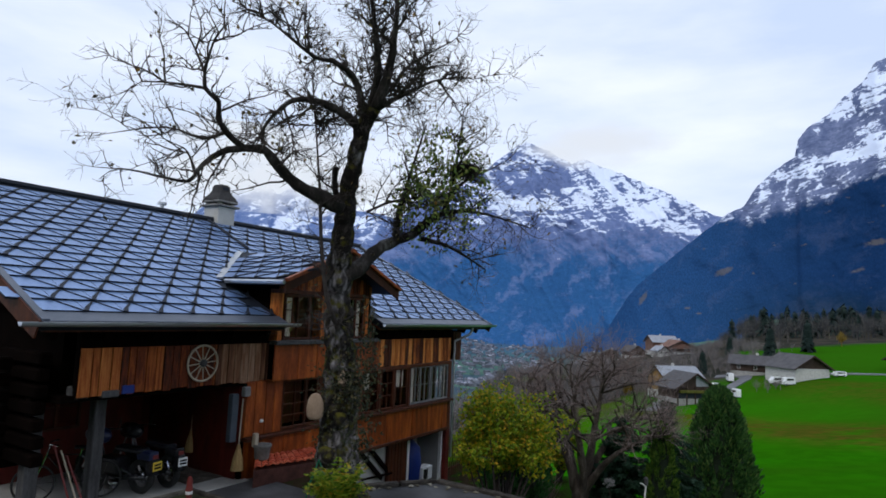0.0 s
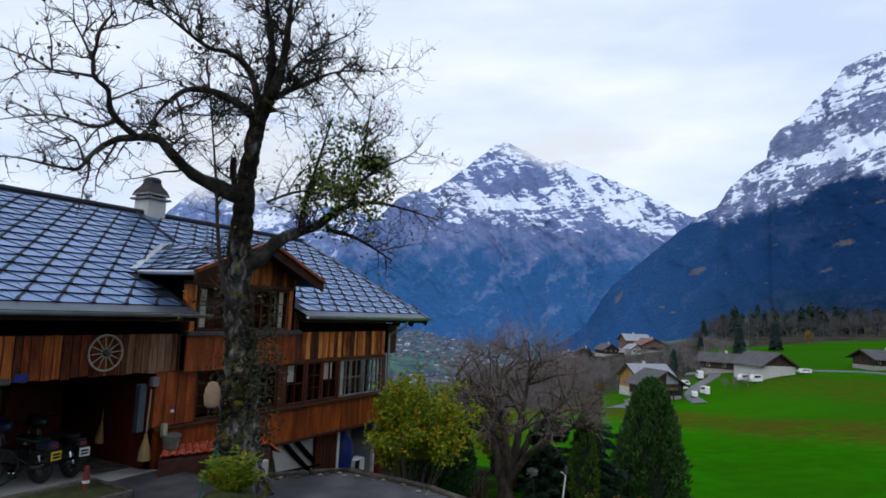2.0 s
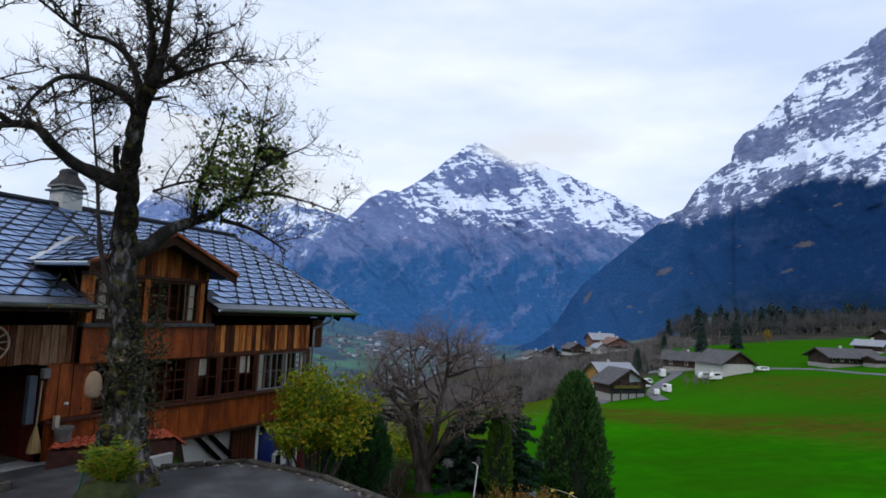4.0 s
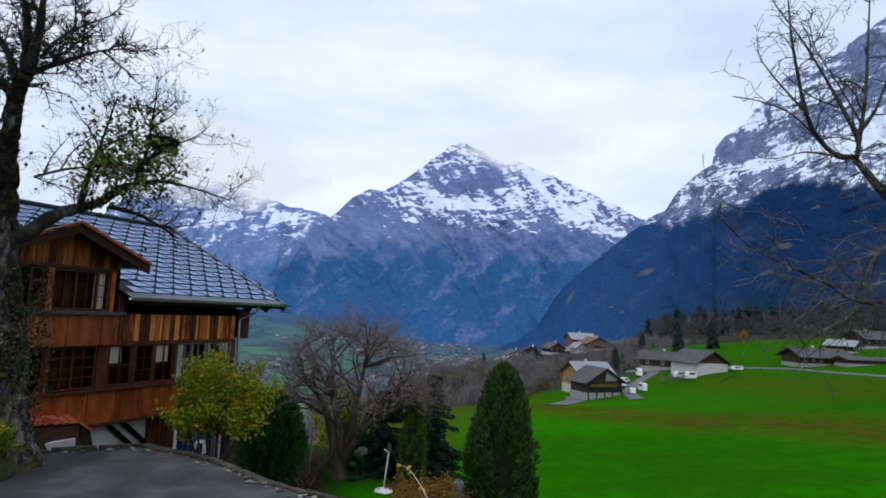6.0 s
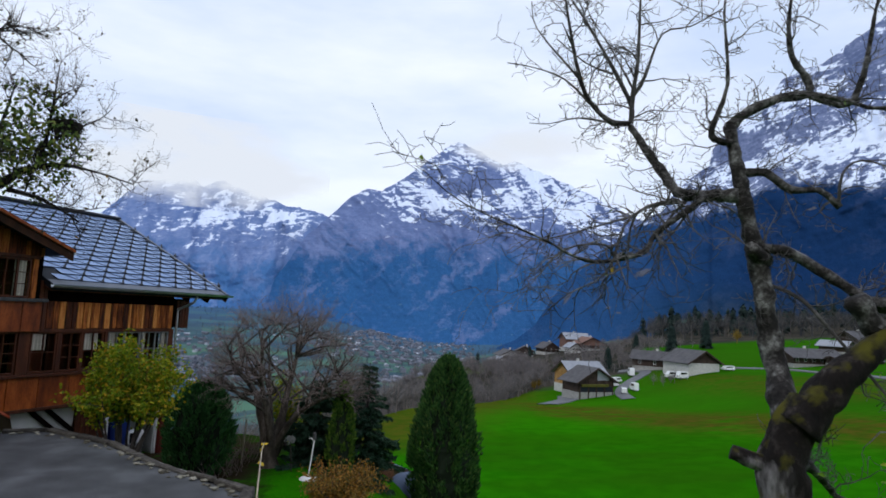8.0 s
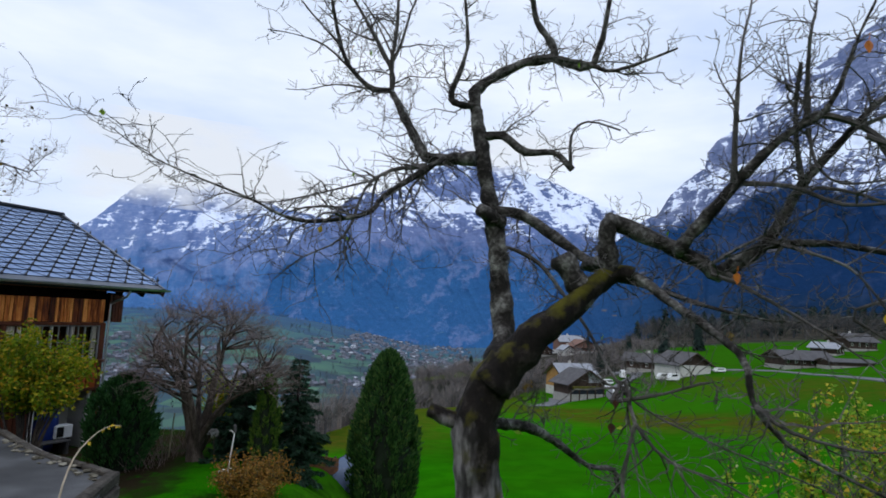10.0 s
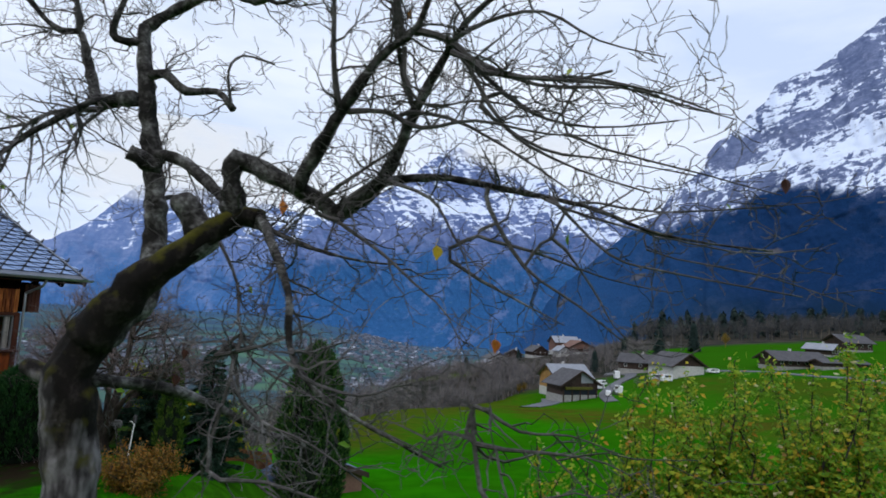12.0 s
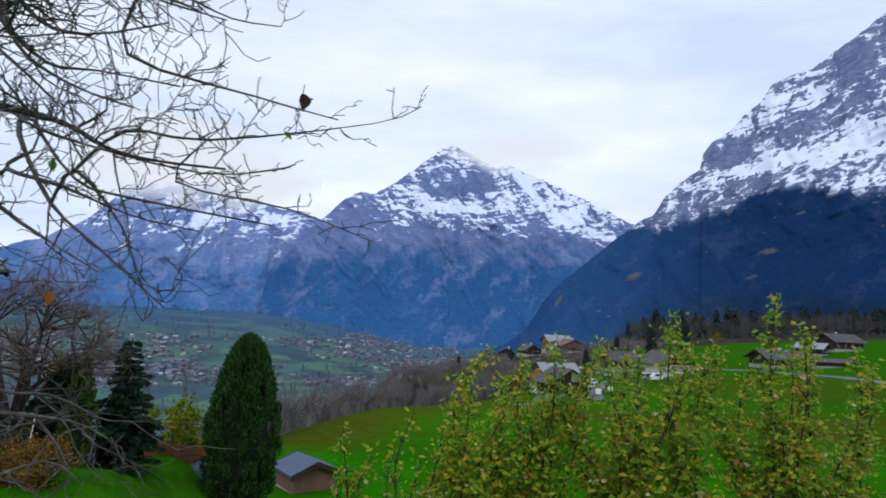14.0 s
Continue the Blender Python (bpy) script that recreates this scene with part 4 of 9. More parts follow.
    # dormer roof: two slopes, boards along the gable
    for sgn in (-1, 1):
        g = Geo()
        half, yb = 2.05, 3.2
        xa, za = DX, DZ
        xb, zb = DX + sgn * half, DZ - half * DK
        vs = []
        for h in (0.0, -0.1):
            vs += [(xa, -0.68, za + h), (xb, -0.68, zb + h), (xb, yb - 1.2, zb + h), (xa, yb, za + h)]
        g.add(vs, [(0, 1, 2, 3), (7, 6, 5, 4), (0, 4, 5, 1), (1, 5, 6, 2), (2, 6, 7, 3), (3, 7, 4, 0)])
        part("dormer_roof", g, M["gap"], chalet)
        m = chalet.children[-1]
        # its tiles
        ln = math.hypot(half, half * DK)
        ux, uz = -sgn * half / ln, half * DK / ln
        mt = Matrix(((0, ux, sgn * uz, 0), (sgn, 0, 0, 0), (0, uz, abs(ux), 0), (0, 0, 0, 1)))
        for r in range(5):
            for c in range(7):
                yy = -0.66 + c * w + (off * r) % w if sgn > 0 else 2.9 - c * w - (off * r) % w
                s0 = 0.1 + r * row
                mid = yy + sgn * w / 2
                zc = DZ - half * DK + uz * (s0 + 0.2)
                if mid < -0.5 or mid > 2.6 or zc < EAVE_Z + (mid - EAVE_Y) * math.tan(SLOPE):
                    continue
                ob = new("roof_tile", me)
                ob.parent = m
                ob.matrix_basis = Matrix.Translation((xb + ux * s0, yy, zb + uz * s0)) @ mt
        g = Geo()
        g.add([(xa, -0.7, za - 0.02), (xb, -0.7, zb - 0.02), (xb, -0.7, zb - 0.24), (xa, -0.7, za - 0.24),
               (xa, -0.66, za - 0.02), (xb, -0.66, zb - 0.02), (xb, -0.66, zb - 0.24), (xa, -0.66, za - 0.24)],
              [(0, 1, 2, 3), (7, 6, 5, 4), (0, 4, 5, 1), (1, 5, 6, 2), (2, 6, 7, 3), (3, 7, 4, 0)])
        part("barge_board", g, M["barge"], chalet, "red-brown gable board of the dormer")
        part("verge_strip", Geo().beam((xa, -0.72, za + 0.02), (xb, -0.72, zb + 0.02), 0.1, 0.07), M["apron"], chalet, "lighter board capping the gable")
        part("dormer_gutter", Geo().tube([(xb + sgn * 0.04, -0.68, zb - 0.03), (xb + sgn * 0.04, 1.1, zb - 0.03)], 0.05, 6), M["zinc"], chalet)
        part("dormer_cheek", Geo().box(min(DX + sgn * 1.5, DX + sgn * 1.65), max(DX + sgn * 1.5, DX + sgn * 1.65), -0.1, 2.4, 4.0, 5.4), M["dark"], chalet)
        part("valley_flashing", Geo().beam((DX + sgn * 2.05, 1.36, 5.33), (DX, 3.12, 6.16), 0.16, 0.03), M["zinc"], chalet, "pale metal valley strip")
    # dormer gable boards
    gab = part("dormer_gable", Geo().box(-7.9, -4.6, 0.05, 0.12, 5.1, 5.4), M["dark"], chalet)
    x = -7.9
    while x < -4.62:
        pw = random.uniform(0.1, 0.17)
        top = DZ - abs(x + pw / 2 - DX) * DK - 0.12
        if top > 5.2:
            part("plank", Geo().box(x + 0.005, min(x + pw, -4.6) - 0.005, -0.12, -0.06, 5.12, top, 0.004), M["plank"], gab)
        x += pw
    # main tiles
    turn = Matrix.Rotation(SLOPE, 4, "X")
    rest, made = Geo(), 0
    for r in range(15):
        s = 0.31 + r * row
        x = X0 + 0.14 - w + (off * r) % w
        while x < X1 - 0.1:
            a, b = x, x + w
            y, z = EAVE_Y + s * ca, EAVE_Z + s * sa
            cov = z + 0.25 < DZ - abs(x + w / 2 - DX) * DK and -8.35 < x + w / 2 < -4.15
            gapx = -8.0 < x + w * 0.6 and x + w * 0.4 < -4.55 and s < 2.2
            if not cov and not gapx and a > X0 - 0.3 and b < X1 + 0.3:
                mm = Matrix.Translation((x, y, z)) @ turn
                if made < 300:
                    ob = new("roof_tile", me)
                    ob.parent = roof
                    ob.matrix_basis = mm
                    made += 1
                else:
                    rest.add([tuple(mm @ Vector(v)) for v in tile.v], tile.f)
            x += w
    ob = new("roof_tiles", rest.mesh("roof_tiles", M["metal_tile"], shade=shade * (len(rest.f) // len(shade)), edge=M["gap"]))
    ob.parent = roof
    tagged(ob, kind="stuff")
    part("hip_cap", Geo().tube([(-5.64, 5.3, 7.18), (-5.73, 3.4, 6.29)], 0.05, 6), M["gap"], roof, "dark metal strip from the dormer to the ridge")


roof_parts()


M["hood"] = grainy("sooty_stone", [(0.3, (0.018, 0.017, 0.018)), (0.7, (0.06, 0.056, 0.055))], 4, rough=0.9, bump=0.5)


def chimney():
    ch = part("chimney", Geo().box(-5.36, -4.74, 5.22, 5.88, 6.6, 7.66, 0.015), M["white"], chalet, "whitewashed chimney with a stone slab hood")
    for z, k in ((7.66, 0.1), (7.79, 0.06)):
        part("chimney_slab", Geo().box(-5.36 - k, -4.74 + k, 5.22 - k, 5.88 + k, z, z + 0.06, 0.012), M["stone"], ch)
    for x in (-5.34, -4.88):
        for y in (5.24, 5.74):
            part("chimney_pillar", Geo().box(x, x + 0.12, y, y + 0.12, 7.72, 7.79), M["stone"], ch)
    hood = Geo()
    rings = ((0.36, 0.38, 7.85), (0.3, 0.32, 7.98), (0.21, 0.24, 8.1), (0.17, 0.2, 8.2), (0.17, 0.2, 8.3), (0.12, 0.15, 8.37))
    for a, b, z in rings:
        hood.v += [(-5.05 - a, 5.55 - b, z), (-5.05 + a, 5.55 - b, z), (-5.05 + a, 5.55 + b, z), (-5.05 - a, 5.55 + b, z)]
    for r in range(len(rings) - 1):
        hood.f += [(4 * r + k, 4 * r + (k + 1) % 4, 4 * r + 4 + (k + 1) % 4, 4 * r + 4 + k) for k in range(4)]
    hood.f += [(0, 3, 2, 1), tuple(range(len(hood.v) - 4, len(hood.v)))]
    part("chimney_hood", hood, M["hood"], ch, "dark arched hood")
    # dark block on the solid hood stands in for the shade in its mouth
    part("hood_opening", Geo().box(-5.15, -4.95, 5.34, 5.76, 8.2, 8.29), M["gap"], ch)
    part("vent_pipe", Geo().tube([(-6.9, 5.7, 7.1), (-6.9, 5.7, 7.45)], 0.05, 8).tube([(-6.9, 5.7, 7.45), (-6.9, 5.7, 7.52)], [0.11, 0.11], 8), M["zinc"], chalet, "small zinc vent pipe")


chimney()

# ---- trees ----
BRANCHES_A, BRANCHES_B = [], []


def limb(tree, thick, thin, *course):
    """A branch by its course, tapering from thick to thin."""
    run = [0.0]
    for a, b in zip(course, course[1:]):
        run.append(run[-1] + (Vector(b) - Vector(a)).length)
    tree.append([(*p, thin + (thick - thin) * (1 - s / run[-1]) ** 1.5) for p, s in zip(course, run)])


limb(BRANCHES_A, 0.45, 0.12, (-0.02, 0.37, -0.68), (-0.05, 0.10, 0.98), (-0.07, -0.00, 2.00), (-0.11, -0.41, 4.03), (0.01, -0.73, 5.31), (0.23, -1.11, 6.22), (0.37, -1.25, 6.66), (0.55, -1.36, 6.92))
limb(BRANCHES_A, 0.1, 0.004, (0.41, -1.25, 6.73), (0.54, -1.39, 7.22), (0.58, -1.54, 7.74), (0.45, -1.87, 8.93), (0.47, -1.93, 9.27), (0.37, -2.02, 9.63))
limb(BRANCHES_A, 0.1, 0.004, (0.55, -1.36, 6.92), (0.72, -1.48, 7.28), (0.83, -1.58, 7.82), (0.89, -1.68, 8.36), (0.90, -1.75, 9.09), (0.95, -1.76, 9.42), (0.90, -1.79, 9.76))
limb(BRANCHES_A, 0.08, 0.01, (0.36, -1.25, 6.66), (0.30, -1.40, 7.11), (0.14, -1.54, 7.44), (-0.12, -1.68, 7.59), (-0.41, -1.81, 7.61), (-1.04, -2.10, 8.04), (-1.46, -2.24, 8.15))
limb(BRANCHES_A, 0.06, 0.007, (0.63, -1.36, 6.94), (0.95, -1.18, 7.20), (1.45, -0.95, 7.55), (1.85, -0.8, 7.68), (2.15, -0.7, 7.7))
limb(BRANCHES_A, 0.04, 0.008, (0.81, -1.42, 7.21), (1.1, -1.3, 7.7), (1.75, -1.0, 8.25))
limb(BRANCHES_A, 0.1, 0.02, (0.34, -1.24, 6.60), (-0.05, -1.40, 6.85), (-0.40, -1.54, 6.95), (-0.69, -1.66, 6.94), (-0.89, -1.76, 6.77), (-1.09, -1.84, 6.48), (-1.20, -1.92, 6.16))
limb(BRANCHES_A, 0.15, 0.006, (-0.02, -0.79, 5.32), (-0.62, -1.11, 5.56), (-0.98, -1.26, 5.81), (-1.24, -1.42, 6.13), (-1.58, -1.54, 6.14), (-1.86, -1.75, 6.00), (-2.12, -1.85, 5.74), (-2.21, -1.93, 5.52), (-2.38, -2.04, 5.46), (-3.15, -2.31, 5.57), (-3.43, -2.41, 5.37))
limb(BRANCHES_A, 0.068, 0.012, (-1.56, -1.54, 6.13), (-1.76, -1.78, 6.32), (-1.86, -1.91, 6.52), (-1.83, -2.03, 6.75), (-1.99, -2.16, 6.91), (-1.97, -2.28, 7.12), (-1.89, -2.35, 7.36), (-1.79, -2.41, 7.61), (-1.61, -2.43, 7.86))
limb(BRANCHES_A, 0.028, 0.004, (-1.98, -2.16, 6.92), (-2.89, -2.43, 6.91), (-3.15, -2.60, 6.43))
limb(BRANCHES_A, 0.026, 0.005, (-1.97, -2.28, 7.12), (-2.09, -2.42, 7.46), (-2.25, -2.56, 7.73), (-2.47, -2.69, 7.78))
limb(BRANCHES_A, 0.035, 0.004, (-1.78, -1.78, 6.35), (-2.05, -1.99, 6.16), (-2.57, -2.24, 6.26), (-3.41, -2.48, 6.05))
limb(BRANCHES_A, 0.025, 0.006, (-2.16, -1.94, 5.58), (-2.26, -2.03, 5.92), (-2.44, -2.10, 6.03), (-2.59, -2.22, 6.09))
limb(BRANCHES_A, 0.17, 0.012, (-0.06, -0.42, 4.14), (0.24, -0.22, 4.36), (0.48, 0.07, 4.71), (0.70, 0.27, 4.85), (1.05, 0.48, 5.05), (1.35, 0.57, 5.35), (1.67, 0.68, 5.51), (2.10, 0.81, 5.59), (2.66, 0.96, 5.51), (3.35, 1.13, 5.33))
limb(BRANCHES_A, 0.07, 0.01, (0.76, 0.28, 4.85), (0.76, 0.42, 5.42), (0.85, 0.48, 5.87), (1.23, 0.38, 7.20))
limb(BRANCHES_A, 0.055, 0.008, (1.58, 0.68, 5.46), (1.78, 0.63, 6.15), (1.95, 0.49, 7.59))
limb(BRANCHES_A, 0.055, 0.014, (1.21, 0.50, 4.98), (1.70, 0.65, 4.87), (2.14, 0.81, 4.65), (2.48, 0.85, 4.44))
limb(BRANCHES_A, 0.04, 0.006, (1.76, 0.65, 5.93), (2.08, 0.65, 6.19), (2.75, 0.67, 6.55), (3.0, 0.66, 6.8))
limb(BRANCHES_A, 0.03, 0.012, (0.34, -0.51, 5.30), (0.67, -0.10, 5.56), (1.14, 0.32, 5.74), (1.77, 0.56, 5.86))
limb(BRANCHES_A, 0.06, 0.05, (-0.11, -0.74, 5.28), (-0.19, -0.84, 5.68), (-0.17, -0.92, 6.01))
limb(BRANCHES_A, 0.05, 0.012, (-0.05, -0.5, 3.2), (-0.2, -0.78, 3.7), (-0.31, -0.9, 4.4), (-0.38, -1.1, 5.6), (-0.45, -1.3, 6.6), (-0.52, -1.5, 7.5))
limb(BRANCHES_B, 0.18, 0.13, (0.15, -0.55, 1.28), (0.15, -0.54, 1.68), (0.13, -0.58, 2.06), (0.09, -0.58, 2.29), (0.29, -0.56, 2.70))
limb(BRANCHES_B, 0.11, 0.05, (0.20, -0.53, 2.48), (0.33, -0.15, 2.82), (0.32, -0.07, 3.08), (0.28, -0.04, 3.48), (0.07, 0.00, 4.59), (0.05, 0.03, 4.83))
limb(BRANCHES_B, 0.05, 0.008, (0.05, 0.03, 4.83), (0.18, 0.06, 4.95), (0.37, 0.04, 5.06), (0.59, -0.03, 5.13), (0.94, -0.13, 5.05), (1.14, -0.23, 4.97), (1.54, -0.46, 5.08))
limb(BRANCHES_B, 0.03, 0.004, (0.99, -0.13, 5.06), (1.12, -0.22, 5.81), (1.20, -0.22, 6.09), (1.17, -0.25, 6.39))
limb(BRANCHES_B, 0.035, 0.004, (0.67, -0.03, 5.13), (0.65, -0.04, 5.26), (0.53, -0.05, 5.42), (0.48, -0.08, 5.64), (0.49, -0.11, 5.92), (0.55, -0.11, 6.22), (0.51, -0.14, 6.53))
limb(BRANCHES_B, 0.03, 0.004, (0.07, -0.01, 4.69), (-0.09, -0.05, 4.68), (-0.15, -0.06, 4.77), (-0.04, -0.10, 5.14), (-0.10, -0.16, 5.70), (-0.08, -0.16, 5.95), (-0.17, -0.18, 6.22))
limb(BRANCHES_B, 0.027, 0.003, (-0.25, -0.09, 4.17), (-0.63, -0.15, 3.88), (-0.73, -0.23, 3.73), (-0.95, -0.31, 3.65), (-1.18, -0.40, 3.61), (-1.38, -0.45, 3.65), (-1.58, -0.50, 3.74), (-2.17, -0.65, 3.94), (-2.46, -0.76, 4.13))
limb(BRANCHES_B, 0.038, 0.024, (0.13, -0.01, 4.44), (0.28, -0.09, 4.43), (0.46, -0.13, 4.29), (0.68, -0.14, 4.30), (0.82, -0.18, 4.16))
limb(BRANCHES_B, 0.014, 0.007, (0.81, -0.18, 4.17), (0.79, -0.26, 4.41), (0.90, -0.32, 4.51), (1.14, -0.37, 4.44))
limb(BRANCHES_B, 0.045, 0.038, (0.24, -0.05, 3.83), (0.43, -0.13, 3.79), (0.60, -0.17, 3.69), (0.96, -0.35, 3.40))
limb(BRANCHES_B, 0.15, 0.064, (0.21, -0.58, 2.52), (0.46, -0.63, 2.84), (0.69, -0.63, 3.03), (0.89, -0.58, 3.22), (1.06, -0.55, 3.33), (1.18, -0.58, 3.32))
limb(BRANCHES_B, 0.068, 0.05, (1.03, -0.55, 3.31), (0.98, -0.61, 3.67), (1.09, -0.59, 3.67), (1.27, -0.64, 3.59), (1.59, -0.73, 3.43), (1.69, -0.78, 3.34), (1.78, -0.84, 3.43))
limb(BRANCHES_B, 0.052, 0.018, (0.20, -0.55, 2.26), (0.52, -0.21, 2.18), (0.79, 0.05, 2.04), (1.14, 0.32, 1.80), (1.37, 0.36, 1.77), (1.43, 0.43, 1.57))
limb(BRANCHES_B, 0.09, 0.05, (0.14, -0.58, 2.23), (-0.06, -0.55, 2.27), (-0.21, -0.50, 2.32))
limb(BRANCHES_B, 0.07, 0.05, (0.29, -0.04, 3.73), (0.11, -0.17, 3.80))
limb(BRANCHES_B, 0.052, 0.004, (1.43, -0.73, 3.48), (1.55, -0.86, 3.69), (1.90, -1.13, 4.18), (2.15, -1.26, 4.37), (2.26, -1.41, 4.80), (2.36, -1.46, 5.07), (2.36, -1.54, 5.35))
limb(BRANCHES_B, 0.026, 0.004, (2.11, -1.22, 4.34), (2.31, -1.30, 4.27), (2.46, -1.39, 4.11), (2.59, -1.49, 4.01), (3.21, -1.70, 3.91), (3.56, -1.80, 3.77))
limb(BRANCHES_B, 0.055, 0.004, (1.69, -0.78, 3.35), (1.92, -0.85, 3.50), (2.05, -0.93, 3.71), (2.14, -1.01, 3.94), (2.34, -1.25, 4.28), (2.44, -1.32, 4.41), (2.63, -1.44, 4.54), (2.87, -1.56, 4.62), (3.12, -1.63, 4.69), (3.25, -1.73, 4.78))
limb(BRANCHES_B, 0.03, 0.004, (1.99, -0.86, 3.55), (2.29, -1.02, 3.56), (2.58, -1.23, 3.48), (3.01, -1.63, 3.32), (3.25, -1.77, 3.20), (3.47, -1.87, 3.14), (3.76, -1.93, 3.11))
limb(BRANCHES_B, 0.024, 0.004, (1.70, -0.98, 3.91), (1.66, -1.07, 4.18), (1.65, -1.12, 4.45), (1.65, -1.19, 4.81), (1.70, -1.21, 5.07), (1.64, -1.26, 5.34))
limb(BRANCHES_B, 0.022, 0.004, (2.06, -1.19, 4.27), (1.99, -1.34, 4.75), (2.01, -1.39, 5.00), (1.93, -1.46, 5.26))
limb(BRANCHES_B, 0.022, 0.012, (2.15, -1.01, 3.95), (2.07, -1.08, 4.13), (2.01, -1.16, 4.42), (2.00, -1.24, 4.67))
limb(BRANCHES_B, 0.018, 0.003, (1.75, -0.99, 3.93), (1.98, -1.15, 3.89), (2.19, -1.34, 3.75), (2.46, -1.55, 3.74), (2.80, -1.75, 3.63), (3.15, -1.91, 3.60))
limb(BRANCHES_B, 0.045, 0.008, (0.90, -0.35, 3.40), (1.19, -0.60, 3.31), (1.33, -0.84, 3.14), (1.55, -1.32, 2.84), (1.59, -1.39, 2.58), (1.69, -1.43, 2.42), (1.86, -1.47, 2.29), (2.38, -1.56, 2.05))
limb(BRANCHES_B, 0.03, 0.005, (1.02, -0.45, 3.32), (1.24, -0.65, 3.25), (1.58, -0.85, 3.12), (1.90, -0.95, 3.05), (2.14, -1.01, 3.04))
limb(BRANCHES_B, 0.014, 0.004, (1.60, -1.39, 2.56), (1.70, -1.58, 2.44), (1.99, -1.79, 2.39), (2.18, -1.90, 2.47))
limb(BRANCHES_B, 0.1, 0.075, (0.84, -0.56, 3.16), (0.74, -0.56, 3.30), (0.66, -0.56, 3.44))
limb(BRANCHES_B, 0.06, 0.03, (0.06, -0.08, 4.23), (-0.28, 0.13, 4.26), (-0.39, 0.22, 4.39), (-0.65, 0.43, 4.91))
limb(BRANCHES_B, 0.028, 0.004, (-0.66, 0.40, 4.93), (-0.82, 0.41, 4.93), (-0.98, 0.40, 5.05), (-1.12, 0.38, 5.27), (-1.27, 0.33, 5.88), (-1.33, 0.29, 6.27), (-1.32, 0.30, 6.49), (-1.41, 0.28, 6.73))
limb(BRANCHES_B, 0.022, 0.004, (-0.66, 0.40, 4.93), (-0.69, 0.38, 5.15), (-1.12, 0.33, 5.84), (-1.43, 0.30, 6.22), (-1.50, 0.32, 6.38), (-1.68, 0.30, 6.57))
limb(BRANCHES_B, 0.024, 0.004, (-0.66, 0.40, 4.93), (-0.67, 0.33, 5.18), (-0.64, 0.30, 5.50), (-0.65, 0.21, 6.33), (-0.61, 0.22, 6.56), (-0.67, 0.20, 6.81))
limb(BRANCHES_B, 0.016, 0.005, (-0.67, 0.33, 5.15), (-0.59, 0.26, 5.31), (-0.48, 0.17, 5.66), (-0.25, 0.11, 5.72), (-0.04, -0.01, 5.83))
limb(BRANCHES_B, 0.013, 0.004, (-1.02, 0.40, 5.08), (-1.26, 0.39, 5.29), (-1.53, 0.39, 5.38), (-1.78, 0.39, 5.41))
limb(BRANCHES_B, 0.011, 0.004, (-1.15, 0.38, 5.32), (-1.53, 0.35, 5.72), (-1.59, 0.33, 5.96))
limb(BRANCHES_B, 0.011, 0.003, (-0.84, 0.41, 4.93), (-1.14, 0.37, 4.94), (-1.40, 0.33, 4.86), (-1.57, 0.34, 4.86))
limb(BRANCHES_B, 0.01, 0.004, (-0.84, 0.37, 5.36), (-1.09, 0.37, 5.45), (-1.35, 0.35, 5.64))
limb(BRANCHES_B, 0.01, 0.004, (-0.66, 0.33, 5.20), (-0.85, 0.35, 5.56), (-1.06, 0.32, 5.84), (-1.12, 0.31, 6.03))
limb(BRANCHES_B, 0.022, 0.004, (-0.32, 0.17, 4.21), (-0.61, 0.08, 4.13), (-0.81, 0.06, 3.96), (-0.95, 0.05, 3.57), (-1.28, 0.03, 3.37), (-1.47, 0.00, 3.19))
limb(BRANCHES_B, 0.016, 0.004, (-0.23, 0.16, 4.24), (-0.44, 0.14, 4.01), (-0.50, 0.12, 3.73), (-0.49, 0.14, 3.53))
limb(BRANCHES_B, 0.012, 0.004, (-0.70, 0.09, 4.06), (-1.46, -0.06, 3.80), (-1.71, -0.15, 3.80))
limb(BRANCHES_B, 0.009, 0.003, (-1.01, -0.07, 3.78), (-1.36, -0.15, 3.71), (-1.60, -0.22, 3.44), (-1.77, -0.21, 3.35))
limb(BRANCHES_B, 0.018, 0.006, (2.33, -1.35, 4.18), (2.63, -1.44, 4.04), (2.91, -1.55, 3.98), (3.12, -1.66, 4.00))
limb(BRANCHES_B, 0.018, 0.003, (2.37, -1.34, 4.17), (2.78, -1.49, 3.97), (3.17, -1.65, 3.92), (3.41, -1.75, 3.82), (3.67, -1.80, 3.74))
limb(BRANCHES_B, 0.016, 0.004, (2.40, -1.35, 4.16), (2.73, -1.47, 3.84), (3.04, -1.62, 3.72), (3.42, -1.74, 3.74))
limb(BRANCHES_B, 0.015, 0.004, (2.41, -1.34, 4.14), (2.64, -1.46, 3.73), (2.97, -1.60, 3.51), (3.30, -1.70, 3.39))
limb(BRANCHES_B, 0.013, 0.003, (2.50, -1.37, 3.88), (2.81, -1.50, 3.63), (3.12, -1.66, 3.55), (3.50, -1.76, 3.47))
limb(BRANCHES_B, 0.016, 0.003, (2.30, -1.30, 4.24), (2.51, -1.42, 4.33), (2.79, -1.53, 4.35), (3.06, -1.62, 4.17), (3.36, -1.72, 4.06))
limb(BRANCHES_B, 0.014, 0.004, (2.07, -1.19, 4.26), (2.10, -1.22, 4.03), (2.23, -1.26, 3.90), (2.50, -1.37, 3.91), (2.81, -1.47, 3.83))
limb(BRANCHES_B, 0.014, 0.003, (2.17, -1.20, 3.88), (2.45, -1.35, 3.77), (2.95, -1.58, 3.40), (3.08, -1.62, 3.23))
